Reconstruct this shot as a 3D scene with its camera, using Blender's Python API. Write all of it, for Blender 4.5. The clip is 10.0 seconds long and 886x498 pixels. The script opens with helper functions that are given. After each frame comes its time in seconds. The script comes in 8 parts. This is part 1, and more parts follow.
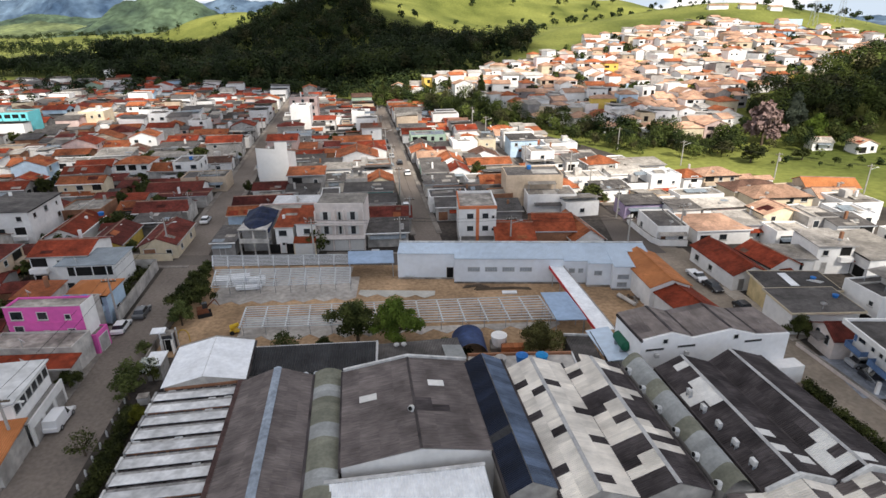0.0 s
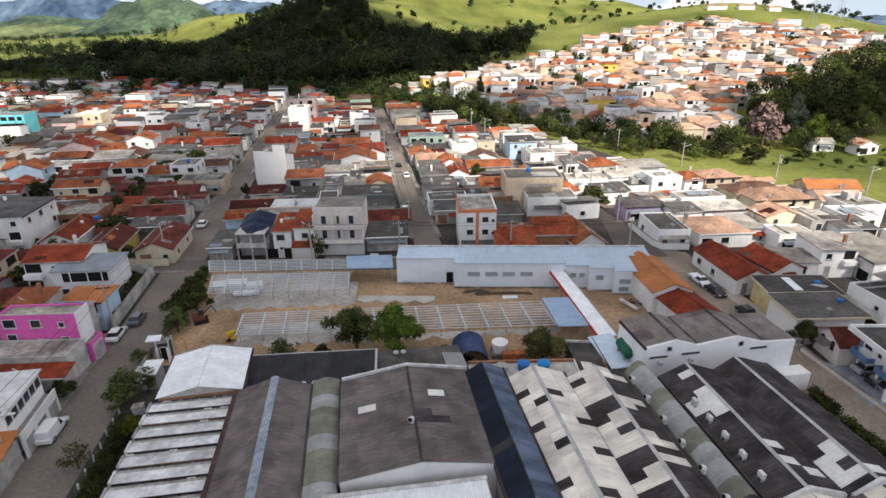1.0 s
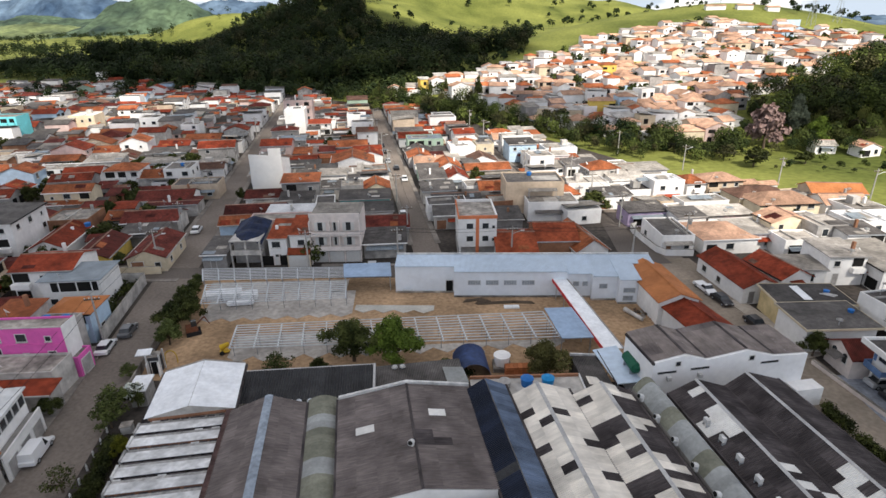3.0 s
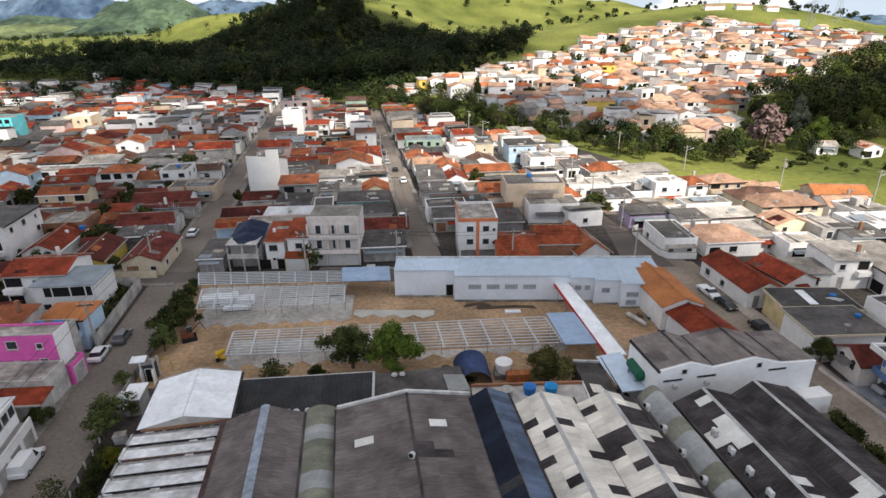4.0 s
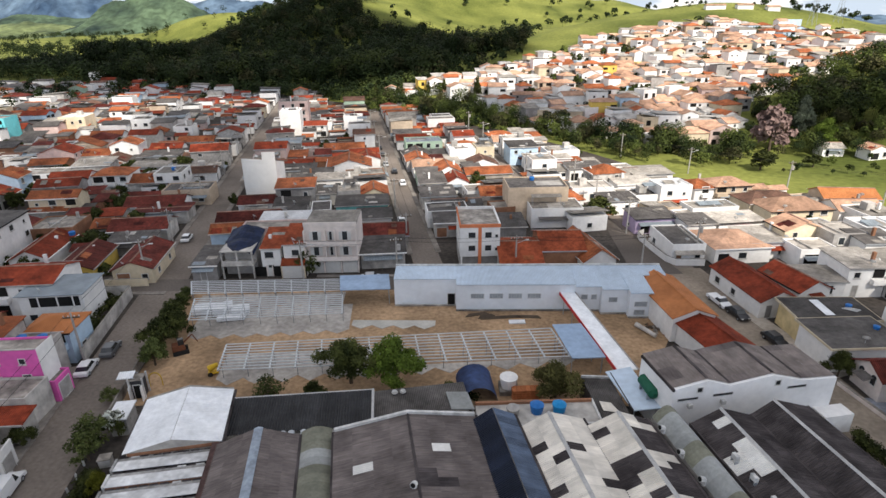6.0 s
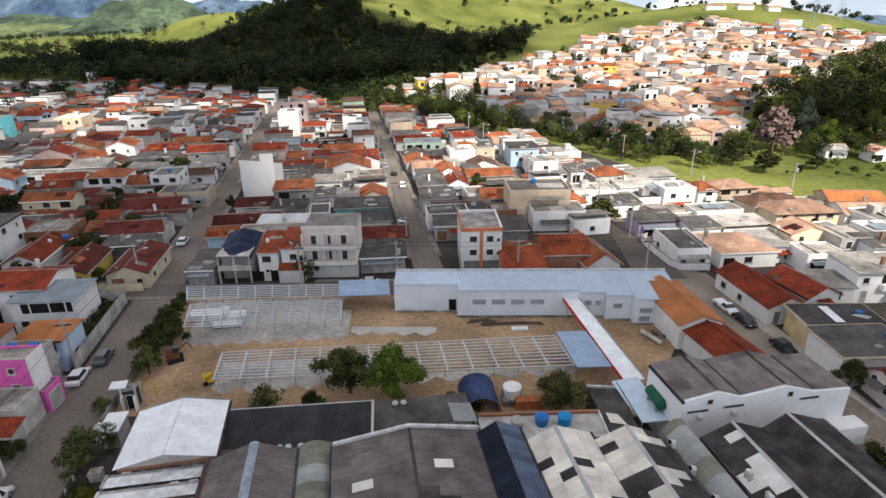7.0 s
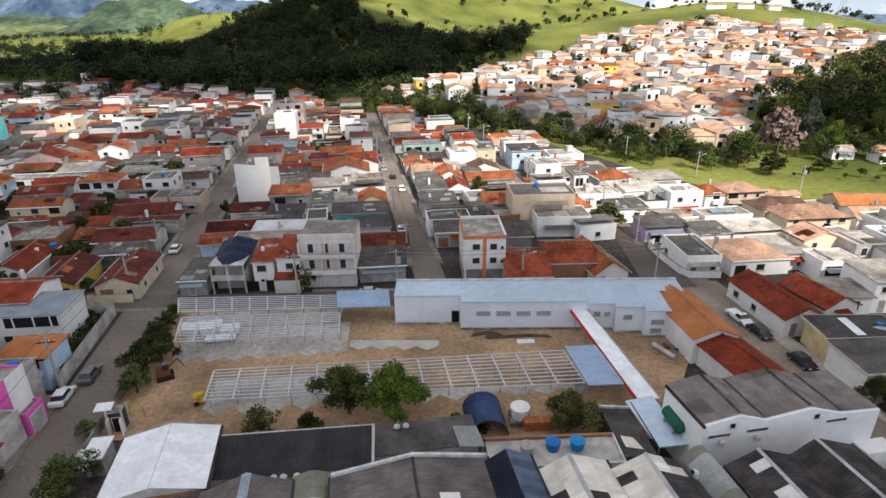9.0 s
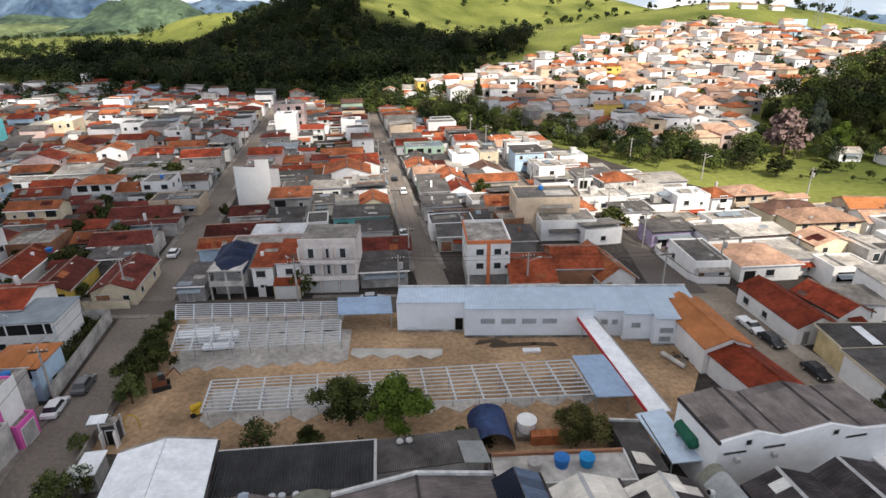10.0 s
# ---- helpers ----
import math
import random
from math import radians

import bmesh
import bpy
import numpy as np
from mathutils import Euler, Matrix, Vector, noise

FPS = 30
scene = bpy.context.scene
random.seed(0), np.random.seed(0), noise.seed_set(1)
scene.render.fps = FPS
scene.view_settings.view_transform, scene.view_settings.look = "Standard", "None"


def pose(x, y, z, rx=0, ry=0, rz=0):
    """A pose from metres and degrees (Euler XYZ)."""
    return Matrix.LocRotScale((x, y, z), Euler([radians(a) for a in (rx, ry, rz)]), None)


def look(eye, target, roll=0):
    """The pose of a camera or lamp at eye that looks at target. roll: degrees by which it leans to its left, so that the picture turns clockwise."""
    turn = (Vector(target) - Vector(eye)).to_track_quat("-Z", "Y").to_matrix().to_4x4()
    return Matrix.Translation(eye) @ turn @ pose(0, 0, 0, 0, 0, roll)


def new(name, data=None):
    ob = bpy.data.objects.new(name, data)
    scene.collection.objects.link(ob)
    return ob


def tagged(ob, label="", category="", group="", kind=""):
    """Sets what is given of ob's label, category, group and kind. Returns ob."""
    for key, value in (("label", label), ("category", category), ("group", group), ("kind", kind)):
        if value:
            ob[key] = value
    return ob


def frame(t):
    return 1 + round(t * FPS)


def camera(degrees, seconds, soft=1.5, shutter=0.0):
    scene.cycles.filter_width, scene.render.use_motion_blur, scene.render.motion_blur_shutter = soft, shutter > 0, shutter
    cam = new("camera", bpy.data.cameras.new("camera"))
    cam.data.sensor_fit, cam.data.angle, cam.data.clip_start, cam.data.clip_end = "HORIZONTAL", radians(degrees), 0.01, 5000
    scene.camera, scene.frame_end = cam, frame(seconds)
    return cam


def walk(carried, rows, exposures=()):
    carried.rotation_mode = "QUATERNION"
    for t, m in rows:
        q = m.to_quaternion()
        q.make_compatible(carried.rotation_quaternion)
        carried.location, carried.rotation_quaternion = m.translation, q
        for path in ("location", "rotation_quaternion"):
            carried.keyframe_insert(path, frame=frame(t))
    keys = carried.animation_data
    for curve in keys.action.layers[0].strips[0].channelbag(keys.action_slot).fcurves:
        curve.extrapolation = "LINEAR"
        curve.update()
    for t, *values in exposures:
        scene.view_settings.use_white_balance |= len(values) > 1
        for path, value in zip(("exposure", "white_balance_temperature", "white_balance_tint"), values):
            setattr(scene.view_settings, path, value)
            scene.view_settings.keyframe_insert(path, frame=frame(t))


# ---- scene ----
cam = camera(77.0, 10.0)
PATH = [
    (0, (1.285, 2.631, 44.826), (1.231, 4.48, 44.064), -0.5),
    (0.5, (1.188, 3.32, 44.843), (1.136, 5.169, 44.082), -0.6),
    (1, (1.115, 4.021, 45.052), (1.065, 5.87, 44.292), -0.6),
    (1.5, (1.018, 4.741, 45.334), (0.971, 6.59, 44.573), -0.6),
    (2, (0.922, 5.422, 45.427), (0.876, 7.271, 44.666), -0.6),
    (2.5, (0.819, 6.139, 45.43), (0.775, 7.988, 44.669), -0.6),
    (4, (0.411, 8.529, 45.456), (0.375, 10.378, 44.695), -0.6),
    (4.5, (0.258, 9.445, 45.444), (0.224, 11.294, 44.682), -0.6),
    (5, (0.107, 10.348, 45.528), (0.075, 12.196, 44.765), -0.6),
    (5.5, (0.002, 11.167, 45.508), (-0.03, 13.016, 44.745), -0.6),
    (7, (-0.512, 14.227, 45.485), (-0.539, 16.076, 44.722), -0.5),
    (7.5, (-0.71, 15.162, 45.5), (-0.735, 17.011, 44.737), -0.6),
    (8, (-0.834, 16.098, 45.484), (-0.858, 17.947, 44.721), -0.6),
    (8.5, (-1.08, 17.237, 45.602), (-1.101, 19.085, 44.836), -0.6),
    (9, (-1.235, 18.271, 45.517), (-1.255, 20.119, 44.753), -0.6),
    (9.5, (-1.48, 19.395, 45.522), (-1.497, 21.244, 44.759), -0.6),
    (10, (-1.652, 20.531, 45.521), (-1.675, 22.379, 44.758), -0.6),
]
walk(cam, [(t, look(eye, target, roll)) for t, eye, target, roll in PATH])

# ---- world, sun, exposure ----
SUN_DIR = Vector((0.32, -0.64, 0.70)).normalized()
scene.view_settings.exposure = 0.335
world = bpy.data.worlds.new("world")
scene.world = world
world.use_nodes = True
wn, wl = world.node_tree.nodes, world.node_tree.links
wn.clear()
w_out = wn.new("ShaderNodeOutputWorld")
w_bg = wn.new("ShaderNodeBackground")
w_sky = wn.new("ShaderNodeTexSky")
w_sky.sky_type = "NISHITA"
w_sky.sun_disc = False
w_sky.sun_elevation = math.asin(SUN_DIR.z)
w_sky.sun_rotation = math.atan2(SUN_DIR.x, SUN_DIR.y)
w_sky.dust_density = 0.0
w_sky.altitude = 1800
w_sky.ozone_density = 2.0
w_co = wn.new("ShaderNodeTexCoord")
w_map = wn.new("ShaderNodeMapping")
w_map.inputs["Scale"].default_value = (5.0, 5.0, 14.0)
w_noise = wn.new("ShaderNodeTexNoise")
w_noise.inputs["Scale"].default_value = 1.6
w_noise.inputs["Detail"].default_value = 8
w_ramp = wn.new("ShaderNodeValToRGB")
w_ramp.color_ramp.elements[0].position, w_ramp.color_ramp.elements[1].position = 0.47, 0.62
w_mix = wn.new("ShaderNodeMix")
w_mix.data_type = "RGBA"
w_mix.inputs[7].default_value = (8.4, 7.95, 7.4, 1)
w_ramp.color_ramp.elements[0].color = (0.22, 0.22, 0.22, 1)
wl.new(w_co.outputs["Generated"], w_map.inputs["Vector"])
wl.new(w_map.outputs[0], w_noise.inputs["Vector"])
wl.new(w_noise.outputs["Fac"], w_ramp.inputs[0])
wl.new(w_ramp.outputs[0], w_mix.inputs[0])
# pale blue haze low over the horizon
w_sep, w_low, w_haze = wn.new("ShaderNodeSeparateXYZ"), wn.new("ShaderNodeMapRange"), wn.new("ShaderNodeMix")
w_low.interpolation_type = "SMOOTHSTEP"
w_low.inputs[1].default_value, w_low.inputs[2].default_value = 0.02, 0.2
w_low.inputs[3].default_value, w_low.inputs[4].default_value = 1.0, 0.0
w_haze.data_type = "RGBA"
w_haze.inputs[7].default_value = (2.7, 3.6, 4.7, 1)
wl.new(w_co.outputs["Generated"], w_sep.inputs[0])
wl.new(w_sep.outputs[2], w_low.inputs[0])
wl.new(w_low.outputs[0], w_haze.inputs[0])
wl.new(w_sky.outputs[0], w_haze.inputs[6])
wl.new(w_haze.outputs[2], w_mix.inputs[6])
wl.new(w_mix.outputs[2], w_bg.inputs[0])
w_bg.inputs[1].default_value = 0.139
wl.new(w_bg.outputs[0], w_out.inputs[0])

sun = new("sun", bpy.data.lights.new("sun", "SUN"))
sun.data.energy, sun.data.angle, sun.data.color = 5.0, radians(0.6), (1.0, 0.93, 0.83)
sun.matrix_world = look(SUN_DIR * 300, (0, 0, 0))

# ---- materials ----
MATS, ASKED = {}, {}


def mat(name, col, rough=0.8, var=0.25, big=0.15, small=2.5, bump=0.15, metal=0.0, rand=0.0, tint=None, spec=0.14, island=False):
    """Procedural surface: fine grain, broad stains, bump, and a spread between objects."""
    if name in MATS:
        return MATS[name]
    ASKED[name] = (col, dict(rough=rough, var=var, big=big, small=small, bump=bump, metal=metal, rand=rand, tint=tint, spec=spec))
    m = bpy.data.materials.new(name)
    m.use_nodes = True
    n, l = m.node_tree.nodes, m.node_tree.links
    p = n["Principled BSDF"]
    p.inputs["Roughness"].default_value, p.inputs["Metallic"].default_value = rough, metal
    p.inputs["Specular IOR Level"].default_value = spec
    co = n.new("ShaderNodeTexCoord")
    fine, broad = n.new("ShaderNodeTexNoise"), n.new("ShaderNodeTexNoise")
    fine.inputs["Scale"].default_value, broad.inputs["Scale"].default_value = small, big
    fine.inputs["Detail"].default_value, broad.inputs["Detail"].default_value = 6, 5
    geo = n.new("ShaderNodeNewGeometry")
    l.new(geo.outputs["Position"], broad.inputs["Vector"])
    l.new(geo.outputs["Position"], fine.inputs["Vector"])
    dark = tuple(c * (1 - var) for c in col)
    lite = tint or tuple(min(1, c * (1 + var * 0.8)) for c in col)
    r1, r2 = n.new("ShaderNodeMix"), n.new("ShaderNodeMix")
    r1.data_type = r2.data_type = "RGBA"
    r1.inputs[6].default_value, r1.inputs[7].default_value = (*dark, 1), (*lite, 1)
    ramp = n.new("ShaderNodeMapRange")
    ramp.inputs[1].default_value, ramp.inputs[2].default_value = 0.3, 0.7
    l.new(broad.outputs["Fac"], ramp.inputs[0])
    l.new(ramp.outputs[0], r1.inputs[0])
    r2.blend_type = "MULTIPLY"
    r2.inputs[0].default_value = 1.0
    f2 = n.new("ShaderNodeMapRange")
    f2.inputs[1].default_value, f2.inputs[2].default_value = 0.3, 0.7
    f2.inputs[3].default_value, f2.inputs[4].default_value = 1 - var, 1.0
    l.new(fine.outputs["Fac"], f2.inputs[0])
    l.new(r1.outputs[2], r2.inputs[6])
    l.new(f2.outputs[0], r2.inputs[7])
    last = r2.outputs[2]
    if rand:
        info, hsv = n.new("ShaderNodeObjectInfo"), n.new("ShaderNodeHueSaturation")
        mr = n.new("ShaderNodeMapRange")
        mr.inputs[3].default_value, mr.inputs[4].default_value = 1 - rand, 1 + rand * 0.6
        l.new(geo.outputs["Random Per Island"] if island else info.outputs["Random"], mr.inputs[0])
        l.new(mr.outputs[0], hsv.inputs["Value"])
        l.new(last, hsv.inputs["Color"])
        last = hsv.outputs[0]
    l.new(last, p.inputs["Base Color"])
    if bump:
        b = n.new("ShaderNodeBump")
        b.inputs["Strength"].default_value, b.inputs["Distance"].default_value = bump, 0.05
        l.new(fine.outputs["Fac"], b.inputs["Height"])
        l.new(b.outputs[0], p.inputs["Normal"])
    MATS[name] = m
    return m


def ribbed(name, col, period=0.2, **kw):
    """As mat, with ribs running down the slope, by the object's own y, and groove shade in the colour."""
    if name in MATS:
        return MATS[name]
    m = mat(name, col, **kw)
    n, l = m.node_tree.nodes, m.node_tree.links
    co, wave = n.new("ShaderNodeTexCoord"), n.new("ShaderNodeTexWave")
    wave.wave_type, wave.bands_direction = "BANDS", "X"
    wave.inputs["Scale"].default_value = 0.314 / period
    wave.inputs["Distortion"].default_value = 0.15
    l.new(co.outputs["Object"], wave.inputs["Vector"])
    b = n.new("ShaderNodeBump")
    b.inputs["Strength"].default_value, b.inputs["Distance"].default_value = 0.7, 0.07
    # grooves multiplied darker in the base colour, painting the shade between ribs
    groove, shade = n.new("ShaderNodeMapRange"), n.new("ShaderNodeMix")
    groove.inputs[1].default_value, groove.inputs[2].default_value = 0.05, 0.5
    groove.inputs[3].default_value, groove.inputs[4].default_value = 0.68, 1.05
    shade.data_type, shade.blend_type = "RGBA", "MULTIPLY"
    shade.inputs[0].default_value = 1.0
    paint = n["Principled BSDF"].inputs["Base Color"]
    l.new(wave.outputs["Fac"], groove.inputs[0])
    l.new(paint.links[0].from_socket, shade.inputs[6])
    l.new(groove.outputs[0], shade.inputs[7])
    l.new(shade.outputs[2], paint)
    l.new(wave.outputs["Fac"], b.inputs["Height"])
    l.new(b.outputs[0], n["Principled BSDF"].inputs["Normal"])
    return m


def streaked(name, col, across=5.0, down=0.55, **kw):
    """As mat, with the fine grain drawn out down the slope of each sheet."""
    if name in MATS:
        return MATS[name]
    m = mat(name, col, **kw)
    n, l = m.node_tree.nodes, m.node_tree.links
    co, mp, info = n.new("ShaderNodeTexCoord"), n.new("ShaderNodeMapping"), n.new("ShaderNodeObjectInfo")
    mp.inputs["Scale"].default_value = (across, down, 1)
    spot = n.new("ShaderNodeVectorMath")
    spot.operation = "SCALE"
    spot.inputs[0].default_value = (61, 37, 0)
    l.new(info.outputs["Random"], spot.inputs["Scale"])
    l.new(co.outputs["Object"], mp.inputs["Vector"])
    l.new(spot.outputs[0], mp.inputs["Location"])
    fine = n["Noise Texture"]
    fine.inputs["Scale"].default_value = 1.0
    l.new(mp.outputs[0], fine.inputs["Vector"])
    return m


def joined(m):
    """The same surface for meshes that join many houses: it varies from island to island."""
    col, kw = ASKED[m.name]
    return mat(m.name + "_far", col, island=True, **{**kw, "bump": 0})


ASPHALT = mat("asphalt", (0.135, 0.115, 0.10), 0.9, 0.25, 0.08, 3)
COBBLE = mat("street_paving", (0.225, 0.19, 0.162), 0.9, 0.3, 0.06, 2)
CONCRETE = mat("concrete", (0.37, 0.335, 0.295), 0.9, 0.5, 0.35, 1.3, rand=0.35)
YARD = mat("shaded_gap_concrete", (0.082, 0.07, 0.06), 0.9, 0.5, 0.1, 1.2)
SAND = mat("sandy_earth", (0.46, 0.305, 0.18), 0.95, 0.42, 0.13, 1.5, bump=0.4)
GRAVEL = mat("grey_gravel", (0.50, 0.46, 0.415), 0.95, 0.35, 0.12, 1.2, bump=0.4)
GRASS = mat("grass", (0.13, 0.162, 0.037), 0.95, 0.35, 0.018, 0.5, bump=0.3, tint=(0.265, 0.28, 0.07), spec=0.08)
LEAF = mat("leaves", (0.038, 0.053, 0.016), 0.7, 0.5, 0.5, 1.6, bump=0, rand=0.35, tint=(0.11, 0.125, 0.035), spec=0.08)
LEAF_BRIGHT = mat("bright_leaves", (0.10, 0.16, 0.025), 0.7, 0.45, 0.5, 1.6, bump=0, rand=0.2, tint=(0.20, 0.28, 0.045), spec=0.08)
LEAF_MID = mat("mid_green_leaves", (0.07, 0.098, 0.03), 0.7, 0.45, 0.5, 1.6, bump=0, rand=0.3, tint=(0.15, 0.175, 0.055), spec=0.08)
LEAF_PINK = mat("pink_blossom", (0.29, 0.20, 0.18), 0.8, 0.4, 0.3, 1.2, bump=0, spec=0.08)
BARK = mat("bark", (0.12, 0.09, 0.065), 0.9, 0.3, 0.5, 6)
GLASS = mat("window_glass", (0.025, 0.03, 0.035), 0.12, 0.3, 0.3, 1, bump=0, spec=0.6)
FRAME = mat("window_frame_paint", (0.62, 0.61, 0.58), 0.5, 0.1)
STEEL = mat("galvanised_steel", (0.46, 0.48, 0.50), 0.45, 0.2, 0.4, 4, metal=0.6, bump=0.05)
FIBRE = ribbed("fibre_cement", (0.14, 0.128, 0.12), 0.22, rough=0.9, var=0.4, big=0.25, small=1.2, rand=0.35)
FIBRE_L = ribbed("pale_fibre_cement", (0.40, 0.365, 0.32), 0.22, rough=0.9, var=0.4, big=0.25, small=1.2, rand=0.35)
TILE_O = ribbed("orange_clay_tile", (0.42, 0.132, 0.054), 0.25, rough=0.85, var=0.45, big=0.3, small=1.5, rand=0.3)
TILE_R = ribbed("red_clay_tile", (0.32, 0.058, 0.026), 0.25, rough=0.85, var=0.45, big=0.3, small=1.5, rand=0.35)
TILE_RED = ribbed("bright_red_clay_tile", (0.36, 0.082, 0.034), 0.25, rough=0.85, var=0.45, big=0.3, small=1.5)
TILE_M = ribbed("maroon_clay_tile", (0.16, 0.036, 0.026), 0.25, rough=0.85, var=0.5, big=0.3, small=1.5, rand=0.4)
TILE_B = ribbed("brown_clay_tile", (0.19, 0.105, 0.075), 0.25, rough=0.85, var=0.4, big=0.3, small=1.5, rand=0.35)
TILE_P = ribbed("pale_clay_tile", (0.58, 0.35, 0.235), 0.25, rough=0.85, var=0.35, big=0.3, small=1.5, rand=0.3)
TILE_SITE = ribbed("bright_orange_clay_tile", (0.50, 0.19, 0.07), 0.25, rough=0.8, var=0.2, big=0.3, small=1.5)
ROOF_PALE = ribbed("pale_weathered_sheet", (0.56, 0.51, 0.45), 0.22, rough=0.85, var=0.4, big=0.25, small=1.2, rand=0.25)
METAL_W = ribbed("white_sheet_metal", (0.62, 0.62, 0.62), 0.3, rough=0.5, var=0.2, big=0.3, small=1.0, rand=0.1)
PANEL_C = mat("blue_canopy_panel", (0.30, 0.40, 0.54), 0.4, 0.15, 0.3, 1.2)
PANEL_B = mat("pale_blue_panel", (0.54, 0.64, 0.75), 0.4, 0.12, 0.3, 1.2)
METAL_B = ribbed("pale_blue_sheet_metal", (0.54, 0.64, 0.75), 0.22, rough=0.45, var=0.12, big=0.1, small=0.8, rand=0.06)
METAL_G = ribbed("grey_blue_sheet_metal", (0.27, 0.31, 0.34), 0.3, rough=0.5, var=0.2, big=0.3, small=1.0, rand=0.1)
WALLS = {
    "white": mat("white_paint", (0.83, 0.81, 0.78), 0.85, 0.11, 0.3, 1.4, rand=0.12),
    "cream": mat("cream_paint", (0.66, 0.56, 0.40), 0.85, 0.16, 0.3, 1.4, rand=0.15),
    "grey": mat("grey_render", (0.38, 0.36, 0.34), 0.9, 0.25, 0.3, 1.4, rand=0.25),
    "beige": mat("beige_paint", (0.58, 0.46, 0.34), 0.85, 0.18, 0.3, 1.4, rand=0.2),
    "pinkish": mat("pale_pink_paint", (0.62, 0.47, 0.43), 0.85, 0.18, 0.3, 1.4, rand=0.15),
    "pink": mat("bright_pink_paint", (0.72, 0.13, 0.42), 0.7, 0.12, 0.3, 1.4),
    "lilac": mat("lilac_paint", (0.50, 0.40, 0.56), 0.8, 0.2, 0.3, 1.4),
    "pale_yellow": mat("pale_yellow_paint", (0.66, 0.52, 0.28), 0.8, 0.2, 0.3, 1.4),
    "yellow": mat("yellow_paint", (0.70, 0.50, 0.12), 0.8, 0.15, 0.3, 1.4),
    "green": mat("pale_green_paint", (0.45, 0.58, 0.44), 0.8, 0.15, 0.3, 1.4, rand=0.15),
    "blue": mat("pale_blue_paint", (0.45, 0.58, 0.70), 0.8, 0.15, 0.3, 1.4, rand=0.15),
    "cyan": mat("turquoise_paint", (0.20, 0.66, 0.70), 0.8, 0.12, 0.3, 1.4),
    "brick": mat("bare_brick", (0.34, 0.17, 0.10), 0.9, 0.25, 0.4, 3, rand=0.2),
    "dirty": mat("weathered_white_paint", (0.52, 0.49, 0.45), 0.9, 0.35, 0.35, 1.0, rand=0.2),
}
WALLS["teal"] = mat("teal_paint", (0.16, 0.44, 0.42), 0.8, 0.15, 0.3, 1.4)
WALLS["cream_white"] = mat("cream_white_paint", (0.72, 0.64, 0.59), 0.85, 0.15, 0.3, 1.4)
CAP_ = WALLS["dirty"]
WHITE = WALLS["white"]
MORTAR = mat("mortared_ridge_tile", (0.33, 0.20, 0.15), 0.9, 0.4, 0.5, 3, rand=0.4)
BLUE_TANK = mat("blue_plastic", (0.03, 0.16, 0.45), 0.45, 0.15)
RED = mat("red_paint", (0.55, 0.05, 0.05), 0.6, 0.2)
# near-black for black paint, and painted in for the shade of openings
DARK = mat("black_paint_and_opening_shade", (0.017, 0.016, 0.015), 0.8, 0.3)
RUBBER = mat("tyre_rubber", (0.025, 0.025, 0.025), 0.8, 0.2)

# ---- building helpers ----
rng = random.Random(7)


class Geo:
    """Collects corners and faces of one mesh, with a material slot for each face."""

    def __init__(self):
        self.v, self.f, self.m = [], [], []

    def add(self, verts, faces, slot=0):
        k = len(self.v)
        self.v += [tuple(p) for p in verts]
        self.f += [tuple(k + i for i in f) for f in faces]
        self.m += [slot] * len(faces)
        return self

    def hexa(self, low, top, slot=0):
        """A solid between two polygons with the same number of corners, listed counter-clockwise from above."""
        n = len(low)
        sides = [(i, (i + 1) % n, n + (i + 1) % n, n + i) for i in range(n)]
        return self.add(list(low) + list(top), [tuple(range(n - 1, -1, -1)), tuple(range(n, 2 * n))] + sides, slot)

    def box(self, x0, y0, z0, x1, y1, z1, slot=0):
        q = [(x0, y0), (x1, y0), (x1, y1), (x0, y1)]
        return self.hexa([(*p, z0) for p in q], [(*p, z1) for p in q], slot)

    def slab(self, quad, t, slot=0):
        """A sheet of thickness t (straight down) under a polygon, listed counter-clockwise from above."""
        return self.hexa([(x, y, z - t) for x, y, z in quad], quad, slot)

    def tube(self, a, b, r0, r1=None, n=8, slot=0, caps=True):
        a, b = Vector(a), Vector(b)
        r1 = r0 if r1 is None else r1
        w = (b - a).normalized()
        s = w.orthogonal().normalized()
        t = w.cross(s)
        ring = [(math.cos(2 * math.pi * i / n), math.sin(2 * math.pi * i / n)) for i in range(n)]
        low = [a + (s * c + t * d) * r0 for c, d in ring]
        top = [b + (s * c + t * d) * r1 for c, d in ring]
        sides = [(i, (i + 1) % n, n + (i + 1) % n, n + i) for i in range(n)]
        return self.add(low + top, sides + ([tuple(range(n - 1, -1, -1)), tuple(range(n, 2 * n))] if caps else []), slot)

    def mesh(self, name, mats, smooth=False):
        me = bpy.data.meshes.new(name)
        me.from_pydata(self.v, [], self.f)
        for m in mats if isinstance(mats, (list, tuple)) else [mats]:
            me.materials.append(m)
        if any(self.m):
            me.polygons.foreach_set("material_index", self.m)
        if smooth:
            me.polygons.foreach_set("use_smooth", [True] * len(self.f))
        me.update()
        return me


def part(name, data, material=None, parent=None, label="", m=None, smooth=False):
    """Links a Geo (or a ready mesh) as one mesh object, under a thing or part if one is given."""
    if isinstance(data, Geo):
        data = data.mesh(name, material, smooth)
    ob = new(name, data)
    if parent:
        ob.parent = parent
    if m is not None:
        ob.matrix_basis = m
    if label:
        ob["label"] = label
    return ob


def thing(name, label, category, m, group="", kind=""):
    ob = new(name)
    ob.empty_display_size = 0.3
    ob.matrix_basis = m
    return tagged(ob, label, category, group, kind)


